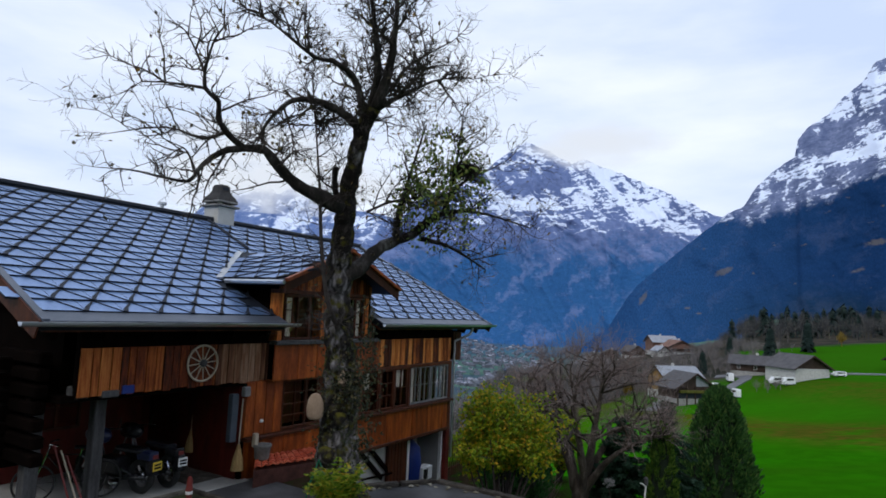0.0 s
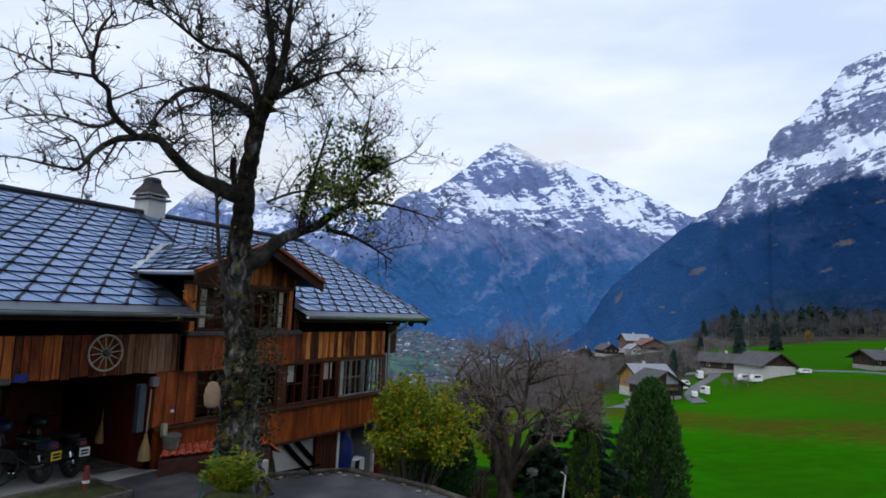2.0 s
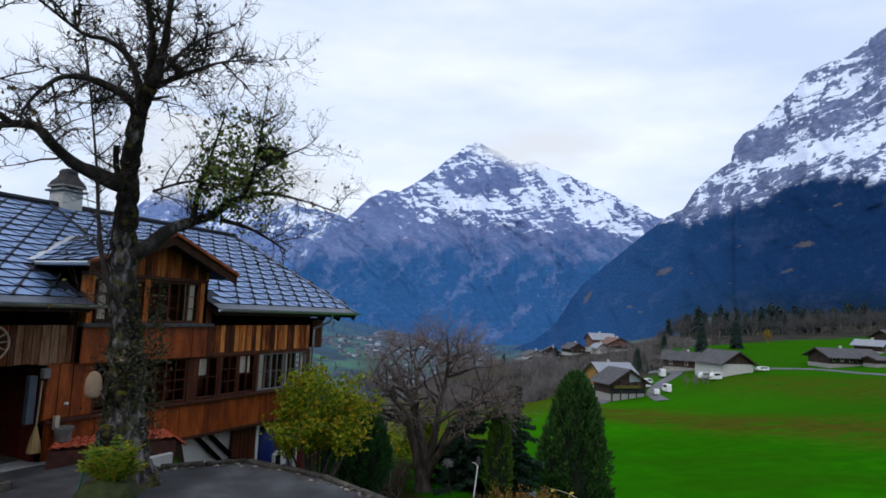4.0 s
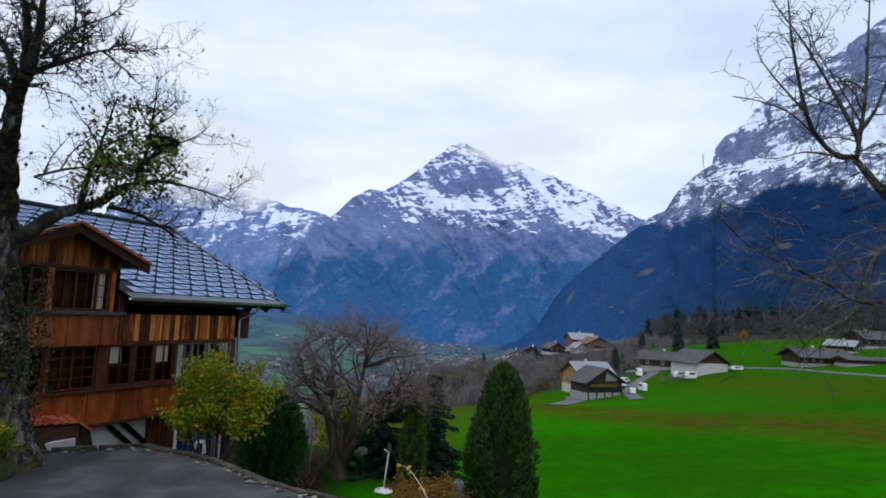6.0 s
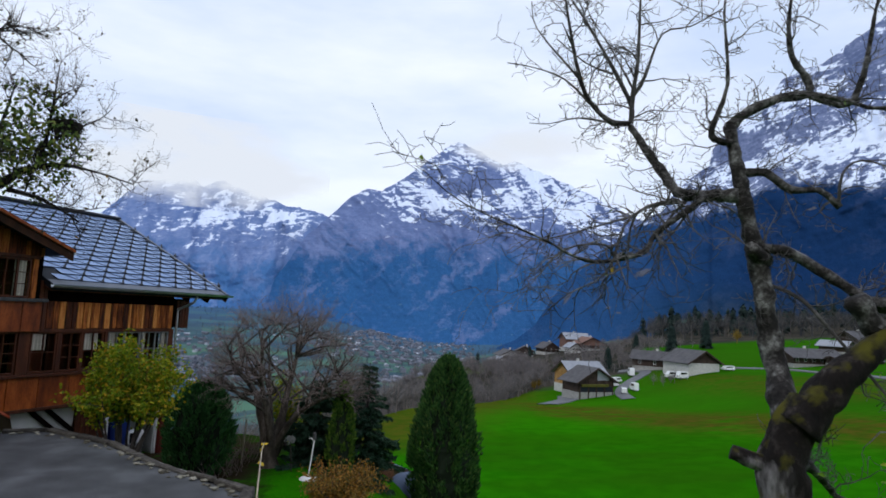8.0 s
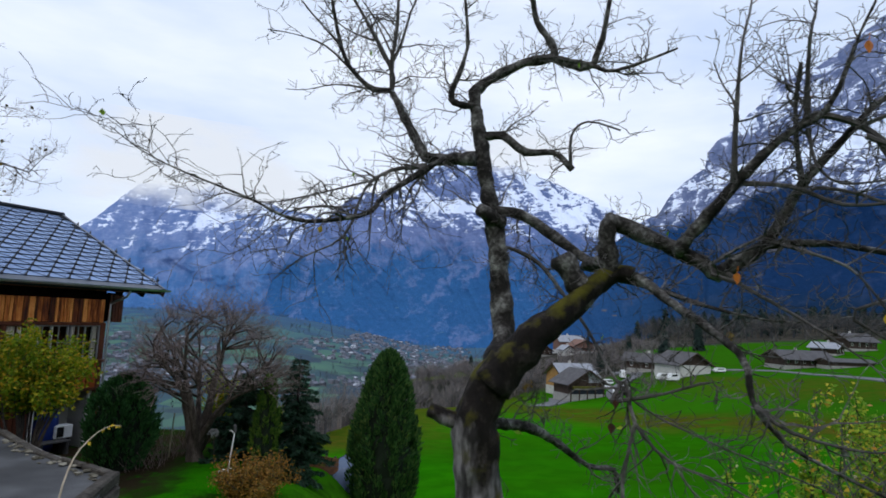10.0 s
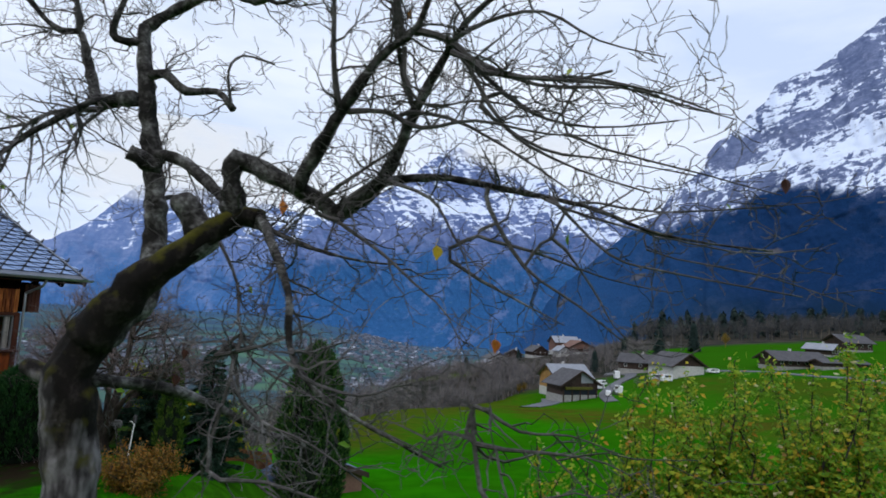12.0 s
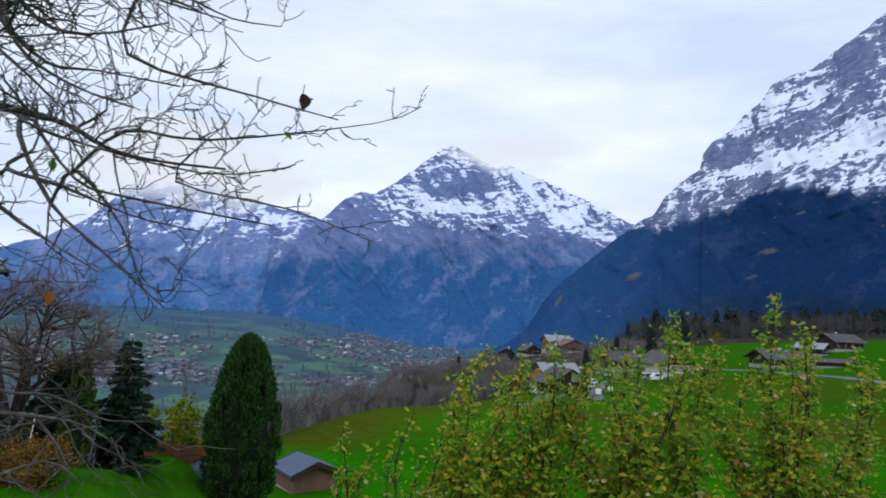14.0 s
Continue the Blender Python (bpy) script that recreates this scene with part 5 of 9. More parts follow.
limb(BRANCHES_B, 0.014, 0.003, (2.03, -1.11, 3.50), (2.26, -1.25, 3.39), (2.38, -1.34, 3.20), (2.48, -1.37, 3.00), (2.49, -1.39, 2.76))
limb(BRANCHES_B, 0.014, 0.003, (1.74, -0.97, 3.27), (2.02, -1.11, 3.08), (2.19, -1.25, 2.93), (2.38, -1.34, 2.76), (2.51, -1.42, 2.48))
limb(BRANCHES_B, 0.02, 0.004, (1.74, -0.97, 3.28), (1.59, -0.88, 3.39), (2.11, -1.14, 3.73), (2.23, -1.25, 3.83))
limb(BRANCHES_B, 0.008, 0.003, (2.87, -1.62, 3.33), (3.11, -1.71, 3.08), (3.36, -1.76, 3.01), (3.93, -1.87, 2.92))
limb(BRANCHES_B, 0.007, 0.003, (2.80, -1.62, 3.35), (3.02, -1.72, 3.25), (3.64, -1.83, 3.11), (3.99, -1.90, 3.14))
limb(BRANCHES_B, 0.01, 0.003, (2.99, -1.24, 4.13), (3.29, -1.35, 4.06), (3.57, -1.44, 3.92), (3.81, -1.50, 3.87))
limb(BRANCHES_B, 0.009, 0.003, (3.01, -1.21, 3.81), (3.70, -1.41, 3.57), (4.09, -1.46, 3.47))
limb(BRANCHES_B, 0.009, 0.002, (3.07, -1.27, 3.41), (3.49, -1.38, 3.36), (4.26, -1.57, 3.43), (4.46, -1.63, 3.50))
limb(BRANCHES_B, 0.018, 0.004, (0.38, 0.09, 3.55), (0.61, -0.01, 3.43), (0.78, -0.09, 3.21), (0.97, -0.22, 2.91), (1.10, -0.49, 2.58), (1.37, -0.68, 2.34), (2.41, -0.98, 1.95))
limb(BRANCHES_B, 0.016, 0.005, (1.13, -0.59, 2.58), (1.14, -0.77, 2.33), (1.34, -0.85, 2.11), (1.67, -0.95, 2.00), (2.05, -1.04, 1.78))
limb(BRANCHES_B, 0.016, 0.006, (1.01, -0.67, 2.45), (1.32, -0.80, 2.53), (1.59, -0.92, 2.63), (1.62, -0.90, 2.49))
limb(BRANCHES_B, 0.014, 0.008, (1.06, -0.80, 1.80), (1.42, -0.92, 1.78), (1.80, -1.03, 1.71))
limb(BRANCHES_B, 0.014, 0.003, (2.58, -1.26, 3.36), (2.78, -1.29, 3.04), (3.06, -1.38, 2.84), (3.39, -1.42, 2.59))
limb(BRANCHES_B, 0.012, 0.003, (2.53, -1.24, 3.20), (2.83, -1.30, 3.12), (3.20, -1.40, 2.99), (3.52, -1.46, 2.93))
limb(BRANCHES_B, 0.01, 0.003, (2.91, -1.36, 3.19), (3.13, -1.34, 2.95), (3.24, -1.38, 2.75), (3.36, -1.42, 2.65))
limb(BRANCHES_B, 0.006, 0.0025, (3.39, -1.43, 3.15), (3.93, -1.59, 3.03), (4.30, -1.69, 2.90))
limb(BRANCHES_B, 0.012, 0.003, (2.39, -1.12, 3.07), (3.01, -1.27, 2.74))
limb(BRANCHES_B, 0.014, 0.003, (2.54, -1.35, 2.31), (2.76, -1.45, 2.21), (3.00, -1.51, 2.21), (3.20, -1.56, 2.15))
limb(BRANCHES_B, 0.014, 0.003, (2.55, -1.33, 2.12), (3.08, -1.50, 2.11), (3.29, -1.55, 2.04))
limb(BRANCHES_B, 0.014, 0.003, (2.64, -1.40, 1.83), (3.02, -1.53, 1.95), (3.19, -1.58, 1.89))
limb(BRANCHES_B, 0.007, 0.003, (2.91, -1.44, 2.11), (3.06, -1.49, 1.98), (3.13, -1.53, 1.86))


def leaf_material(name, stops, rough=0.6, thin=0.0):
    """Leaves that differ one by one; thin lets a share of the light through."""
    m, n, l, p = node_mat(name)
    g = n.new("ShaderNodeNewGeometry")
    r = ramp_of(n, stops)
    l.new(g.outputs["Random Per Island"], r.inputs["Fac"])
    l.new(r.outputs["Color"], p.inputs["Base Color"])
    p.inputs["Roughness"].default_value = rough
    p.inputs["Specular IOR Level"].default_value = 0.2
    if thin:
        t = n.new("ShaderNodeBsdfTranslucent")
        l.new(r.outputs["Color"], t.inputs["Color"])
        x = n.new("ShaderNodeMixShader")
        x.inputs["Fac"].default_value = thin
        l.new(p.outputs[0], x.inputs[1])
        l.new(t.outputs[0], x.inputs[2])
        l.new(x.outputs[0], n["Material Output"].inputs["Surface"])
    return m


M["leaf_dry"] = leaf_material("dry_brown_leaf", [(0.0, (0.03, 0.025, 0.012)), (0.5, (0.06, 0.05, 0.02)), (0.85, (0.12, 0.09, 0.02)), (1.0, (0.2, 0.1, 0.015))])
M["leaf_green"] = leaf_material("pale_green_leaf", [(0.0, (0.05, 0.09, 0.015)), (0.5, (0.11, 0.17, 0.03)), (1.0, (0.2, 0.2, 0.04))])
M["leaf_lime"] = leaf_material("yellow_green_leaf", [(0.0, (0.0725, 0.141, 0.00396)), (0.45, (0.155, 0.229, 0.00594)), (0.8, (0.3, 0.29, 0.0099)), (1.0, (0.435, 0.255, 0.0119))], thin=0.4)
M["leaf_shrub"] = leaf_material("autumn_shrub_leaf", [(0.0, (0.0922, 0.214, 0.0134)), (0.5, (0.205, 0.367, 0.024)), (0.76, (0.39, 0.45, 0.0336)), (0.9, (0.574, 0.429, 0.0384)), (0.97, (0.471, 0.184, 0.0192)), (1.0, (0.75, 0.736, 0.48))], thin=0.4)
M["leaf_rust"] = leaf_material("russet_leaf", [(0.0, (0.075, 0.065, 0.008)), (0.5, (0.18, 0.09, 0.012)), (1.0, (0.29, 0.13, 0.016))])
M["twig"] = grainy("brown_twig", [(0.3, (0.016, 0.012, 0.011)), (0.7, (0.065, 0.053, 0.048))], 8, rough=0.95, bump=0)
M["twig_pale"] = grainy("lichen_grey_twig", [(0.3, (0.035, 0.03, 0.03)), (0.55, (0.1, 0.092, 0.09)), (0.75, (0.3, 0.29, 0.29))], 6, rough=0.95, bump=0)
M["leaf_gold"] = grainy("yellow_leaf", [(0.3, (0.4, 0.27, 0.01)), (0.7, (0.6, 0.42, 0.03))], 30, rough=0.6, bump=0.1)
M["leaf_orange"] = grainy("orange_leaf", [(0.3, (0.4, 0.1, 0.01)), (0.7, (0.6, 0.2, 0.03))], 30, rough=0.6, bump=0.1)
M["leaf_brown"] = grainy("withered_leaf", [(0.3, (0.02, 0.008, 0.006)), (0.7, (0.08, 0.025, 0.015))], 30, rough=0.7, bump=0.1)
M["twig_red"] = grainy("reddish_twig", [(0.3, (0.095, 0.07, 0.064)), (0.7, (0.27, 0.205, 0.19))], 8, rough=0.95, bump=0)


def sm(pts):
    """Rounds a limb's course."""
    out = []
    n = len(pts)
    for i in range(n - 1):
        p0, p1, p2, p3 = (Vector(pts[max(0, min(n - 1, i + k))][:3]) for k in (-1, 0, 1, 2))
        r1, r2 = pts[i][3], pts[i + 1][3]
        for k in range(3):
            t = k / 3
            q = 0.5 * ((2 * p1) + (p2 - p0) * t + (2 * p0 - 5 * p1 + 4 * p2 - p3) * t * t + (3 * p1 - p0 - 3 * p2 + p3) * t ** 3)
            out.append((q, r1 + (r2 - r1) * t))
    out.append((Vector(pts[-1][:3]), pts[-1][3]))
    return out


def knotty(g, course, rng, n=10, rough=0.12, fine=0.0):
    """A limb with an uneven surface along its course; fine adds ridges of bark."""
    if fine:
        dense = []
        for (a, ra), (b, rb) in zip(course, course[1:]):
            k = max(1, int((b - a).length / 0.045))
            dense += [(a.lerp(b, i / k), ra + (rb - ra) * i / k) for i in range(k)]
        course = dense + [course[-1]]
    k0 = len(g.v)
    g.tube([p for p, r in course], [r for p, r in course], n)
    for i in range(len(course)):
        c, r = course[i]
        for k in range(n):
            v = Vector(g.v[k0 + i * n + k])
            s = 1 + rough * noise.noise(v * (0.42 / max(r, 0.03))) * 1.6 + rough * noise.noise(v * 9)
            if fine:
                a = 2 * math.pi * k / n
                w = Vector((math.cos(a) * 3.2, math.sin(a) * 3.2, v.z * 1.6))
                s += fine * (noise.ridged_multi_fractal(w * 1.4, 0.9, 2.1, 4, 1.0, 2.0) - 1.0)
            g.v[k0 + i * n + k] = tuple(c + (v - c) * s)


def wander(p, d, length, r, rng, steps, bend, lift):
    pts = [(p, r)]
    for i in range(steps):
        d = (d + Vector((rng.gauss(0, bend), rng.gauss(0, bend), rng.gauss(0, bend) + lift))).normalized()
        p = p + d * (length / steps)
        pts.append((p, max(0.0022, r * (1 - 0.8 * (i + 1) / steps))))
    return pts


def twigs(g, course, rng, spacing, length, depth, bend=0.22, lift=0.05, tips=None, rmax=0.05, out=0.9, thick=1.0, heart=None):
    """Side shoots along a course, and shoots on those."""
    run = 0.0
    for i in range(len(course) - 1):
        (a, ra), (b, rb) = course[i], course[i + 1]
        seg = (b - a).length
        d = (b - a).normalized() if seg > 1e-6 else Vector((0, 0, 1))
        run += seg
        if ra > rmax * 2.2:
            run = 0
            continue
        while run > 0:
            run -= spacing * rng.uniform(0.5, 1.5)
            side = Vector((rng.gauss(0, 1), rng.gauss(0, 1), rng.gauss(0.25, 1)))
            side = (side - d * side.dot(d))
            side = side.normalized() if side.length > 1e-3 else d.orthogonal()
            dd = (d * rng.uniform(0.3, 0.9) + side * out).normalized()
            if heart is not None:
                dd = (dd + (a - heart).normalized() * 0.55).normalized()
            ln = length * rng.uniform(0.45, 1.3)
            r = min(rb * 0.75, 0.004 + ln * 0.009)
            c = wander(a.lerp(b, rng.random()), dd, ln, max(0.003, r * thick), rng, 6 if depth else 4, bend, lift)
            g.tube([p for p, q in c], [q for p, q in c], 4 if r > 0.012 else 3, False)
            if tips is not None:
                tips.append((c[-1][0], (c[-1][0] - c[-2][0]).normalized()))
            if depth:
                twigs(g, c, rng, spacing * 0.75, length * 0.48, depth - 1, bend, lift, tips, 1.0, out, thick, heart)


def leaf_quads(g, p, rng, size, hang=0.0):
    d = Vector((rng.gauss(0, 1), rng.gauss(0, 1), rng.gauss(0, 1) - hang)).normalized()
    s = d.orthogonal().normalized()
    nrm = d.cross(s)
    L, W = size * rng.uniform(0.7, 1.3), size * 0.33 * rng.uniform(0.8, 1.2)
    q = p + d * L * 0.5
    g.add([tuple(p), tuple(q + s * W + nrm * W * 0.3), tuple(p + d * L), tuple(q - s * W + nrm * W * 0.3)], [(0, 1, 2), (0, 2, 3)])


def apple_tree_a():
    rng = random.Random(11)
    tree = thing("old_pear_tree", "tall old bare fruit tree with dark mossy limbs and few leaves", "tree", (-0.72, 12.6, YARD_Z))
    trunk, fine, tips = Geo(), Geo(), []
    for i, course in enumerate(BRANCHES_A):
        c = sm(course)
        if i == 0:
            c = [(p, r * (1 + 0.5 * max(0, 0.5 - p.z))) for p, r in c if p.z > -0.3]
            knotty(trunk, c, rng, 40, 0.2, 0.1)
        else:
            if course[0][3] > 0.05:
                bough = Geo()
                knotty(bough, c, rng, 10, 0.18)
                part("bough", bough, M["bark"], tree, smooth=True)
            else:
                knotty(fine, c, rng, 7, 0.16)
            left = sum(p.x for p, r in c) / len(c) < -1.2
            low = not left and sum(p.z for p, r in c) / len(c) < 6.6
            twigs(fine, c, rng, 0.24 if left else 0.16 if low else 0.14, 0.9, 2, 0.19, 0.03, tips, thick=1.25 if low else 1.7)
    # burrs and stubs of lost limbs
    for z, a, r in ((1.5, -1.2, 0.16), (2.4, -0.6, 0.14), (2.9, -2.2, 0.13), (3.5, -1.4, 0.12), (0.9, -2.0, 0.18)):
        d = Vector((math.cos(a), math.sin(a), 0.5))
        b = Vector((-0.08, -0.05, z)) + d * 0.16
        knotty(trunk, [(b, r), (b + d * 0.12, r * 0.95), (b + d * 0.2, r * 0.6), (b + d * 0.22, 0.02)], rng, 12, 0.3)
    part("trunk", trunk, M["patchy_bark"], tree, smooth=True)
    tagged(part("crown", fine, M["twig"], tree, "dense bare dark twigs"), kind="stuff")
    dry, green = Geo(), Geo()
    for p, d in tips:
        if rng.random() < 0.05:
            leaf_quads(dry, p, rng, 0.09, 0.6)
        w = p - Vector((1.55, 0.4, 5.9))
        if w.x * w.x / 0.9 + w.y * w.y / 1.6 + w.z * w.z / 1.6 < 1 and rng.random() < 0.34 * (1.3 - w.length * 0.6):
            for k in range(3):
                leaf_quads(green, p + Vector((rng.gauss(0, 0.06), rng.gauss(0, 0.06), rng.gauss(0, 0.06))), rng, 0.1, 0.3)
    part("dry_foliage", dry, M["leaf_dry"], tree)
    part("green_foliage", green, M["leaf_green"], tree, "pale green leaves that still hang on")


def apple_tree_b():
    rng = random.Random(5)
    base = Vector((11.2, 5.6, 1.0))
    tree = thing("gnarled_apple_tree", "gnarled bare apple tree with moss on its leaning trunk", "tree", tuple(base))
    trunk, fine, tips = Geo(), Geo(), []
    wood = [(k, q, r) for k, course in enumerate(BRANCHES_B) for q, r in sm(course)]
    for i, course in enumerate(BRANCHES_B):
        # a limb grows out of the nearest thicker wood
        foot, r = Vector(course[0][:3]), course[0][3]
        if i:
            q, rq = min(((q, rq) for k, q, rq in wood if k != i and rq > 0.9 * r), key=lambda w: (w[0] - foot).length)
            if 0.06 + rq < (q - foot).length < 1.2:
                course = [(*q, min(rq * 0.8, r * 1.2))] + list(course)
        c = sm(course)
        r0 = course[0][3]
        if r0 > 0.115 or 0.085 < r0 < 0.105:
            knotty(trunk, c, rng, 30, 0.15, 0.09)
        else:
            if r0 > 0.026:
                bough = Geo()
                knotty(bough, c, rng, 20 if r0 > 0.07 else 11, 0.2, 0.06)
                part("bough", bough, M["lichen_bark"], tree, smooth=True)
            else:
                knotty(fine, c, rng, 6, 0.16)
        if i and r0 < 0.085:
            twigs(fine, c, rng, 0.135, 0.45 if r0 > 0.012 else 0.2, 2 if r0 > 0.021 else 1, 0.33, 0.02, tips, 0.035)
        # shoots that hang from the low boughs
        mid = sum((p for p, r in c), Vector()) / len(c)
        if i and r0 < 0.05 and (mid.x < -0.3 and mid.z < 4.1 or mid.z < 2.6):
            twigs(fine, c, rng, 0.17 if mid.x < -0.3 else 0.34, 0.6, 1, 0.26, -0.15, tips, 0.035, 0.9, 1.3)
    part("trunk", trunk, M["moss_bark"], tree, smooth=True)
    tagged(part("crown", fine, M["twig_pale"], tree, "thin bare grey twigs"), kind="stuff")
    dry = Geo()
    for p, d in tips:
        if rng.random() < 0.004:
            leaf_quads(dry, p, rng, 0.06, 1.2)
    part("foliage", dry, M["leaf_shrub"], tree, "a few last yellow leaves")
    # single large leaves that still hang
    for name, at, size, mat in (("yellow_leaf", (13.5, 4.08, 4.1), 0.075, "leaf_gold"), ("orange_leaf", (13.87, 4.55, 3.64), 0.08, "leaf_orange"), ("withered_leaf", (15.17, 3.91, 4.5), 0.075, "leaf_brown"),
                                ("orange_leaf", (13.28, 3.88, 5.6), 0.075, "leaf_orange"), ("withered_leaf", (12.1, 4.58, 3.36), 0.07, "leaf_brown"), ("withered_leaf", (12.13, 4.6, 3.5), 0.06, "leaf_brown"), ("orange_leaf", (12.7, 4.2, 4.3), 0.07, "leaf_orange")):
        g = Geo()
        p = Vector(at) - base
        n = 6
        for k in range(n + 1):
            t = k / n
            wdt = size * 0.34 * math.sin(math.pi * min(1, t * 1.08 + 0.02)) ** 0.8
            q = p + Vector((size * 0.12 * math.sin(t * 3), size * 0.1 * t, -size * t))
            g.v += [tuple(q + Vector((-wdt, wdt * 0.5, wdt * 0.3))), tuple(q), tuple(q + Vector((wdt, wdt * 0.4, wdt * 0.3)))]
        for k in range(n):
            g.f += [(3 * k, 3 * k + 1, 3 * k + 4, 3 * k + 3), (3 * k + 1, 3 * k + 2, 3 * k + 5, 3 * k + 4)]
        g.tube([p + Vector((0, 0, 0)), p + Vector((0.005, 0, 0.04))], 0.002, 4)
        part(name, g, M[mat], tree, "hanging autumn leaf")


def moss_bark(name, bare, rise, moss=0.6):
    """Black-brown bark with pale bare patches, and moss on what faces up."""
    m = grainy(name, [(0.34, (0.0025, 0.0018, 0.0015)), (0.52, (0.009, 0.006, 0.005)), (0.64, (0.035, 0.028, 0.025)), (0.76, (0.15, 0.145, 0.14))], 9, (1, 1, 0.7), rough=0.95, bump=1.0, fine=34)
    n, l = m.node_tree.nodes, m.node_tree.links
    p = n["Principled BSDF"]
    col = p.inputs["Base Color"].links[0].from_socket
    co = n.new("ShaderNodeTexCoord")
    geo = n.new("ShaderNodeNewGeometry")
    sep = n.new("ShaderNodeSeparateXYZ")
    l.new(geo.outputs["Normal"], sep.inputs[0])

    def layer(col, scale, lo, hi, lift, tint, shift):
        mp = n.new("ShaderNodeMapping")
        mp.inputs["Location"].default_value = (shift, shift, 0)
        mp.inputs["Scale"].default_value = (1, 1, 1) if isinstance(tint, tuple) else (1.5, 1.5, 0.6)
        l.new(co.outputs["Object"], mp.inputs["Vector"])
        t = n.new("ShaderNodeTexNoise")
        t.inputs["Scale"].default_value, t.inputs["Detail"].default_value = scale, 7.0
        l.new(mp.outputs["Vector"], t.inputs["Vector"])
        a = n.new("ShaderNodeMath")
        a.operation = "MULTIPLY_ADD"
        a.inputs[1].default_value = lift
        l.new(sep.outputs["Z"], a.inputs[0])
        l.new(t.outputs["Fac"], a.inputs[2])
        if rise and not isinstance(tint, tuple):
            up = n.new("ShaderNodeSeparateXYZ")
            l.new(co.outputs["Object"], up.inputs[0])
            k = n.new("ShaderNodeMath")
            k.operation = "MULTIPLY_ADD"
            k.inputs[1].default_value = -rise
            l.new(up.outputs["Z"], k.inputs[0])
            l.new(a.outputs[0], k.inputs[2])
            a = k
        r = n.new("ShaderNodeMapRange")
        r.inputs["From Min"].default_value, r.inputs["From Max"].default_value = lo, hi
        l.new(a.outputs[0], r.inputs["Value"])
        x = n.new("ShaderNodeMix")
        x.data_type = "RGBA"
        if isinstance(tint, tuple):
            x.inputs["B"].default_value = (*tint, 1)
        else:
            l.new(tint, x.inputs["B"])
        l.new(r.outputs["Result"], x.inputs["Factor"])
        l.new(col, x.inputs["A"])
        return x.outputs["Result"]

    pale = ramp_of(n, [(0.38, (0.025, 0.021, 0.022)), (0.5, (0.1, 0.09, 0.093)), (0.64, (0.23, 0.21, 0.22))])
    pn = n.new("ShaderNodeTexNoise")
    pn.inputs["Scale"].default_value, pn.inputs["Detail"].default_value = 14.0, 8.0
    pm = n.new("ShaderNodeMapping")
    pm.inputs["Scale"].default_value = (1, 1, 0.3)
    l.new(co.outputs["Object"], pm.inputs["Vector"])
    l.new(pm.outputs["Vector"], pn.inputs["Vector"])
    l.new(pn.outputs["Fac"], pale.inputs["Fac"])
    col = layer(col, 1.7, bare, bare + 0.05, -0.08, pale.outputs["Color"], 4.0)
    col = layer(col, 6.5, moss - 0.08, moss + 0.1, 0.15, (0.068, 0.062, 0.004), 0.0)
    l.new(col, p.inputs["Base Color"])
    return m


M["moss_bark"] = moss_bark("mossy_bark", -0.2, 0.33, 0.63)
M["patchy_bark"] = moss_bark("patchy_grey_bark", 0.4, 0.05)
M["brown_bark"] = grainy("grey_brown_garden_bark", [(0.3, (0.016, 0.012, 0.009)), (0.5, (0.055, 0.042, 0.034)), (0.7, (0.15, 0.12, 0.1))], 6, (1, 1, 0.4), rough=0.95, bump=0.8)
M["lichen_bark"] = grainy("grey_lichen_bark", [(0.34, (0.007, 0.006, 0.0055)), (0.46, (0.022, 0.019, 0.0175)), (0.55, (0.085, 0.08, 0.076)), (0.68, (0.3, 0.3, 0.29))], 7, (1, 1, 1), rough=0.95, bump=0.8, fine=34)
apple_tree_a()
apple_tree_b()


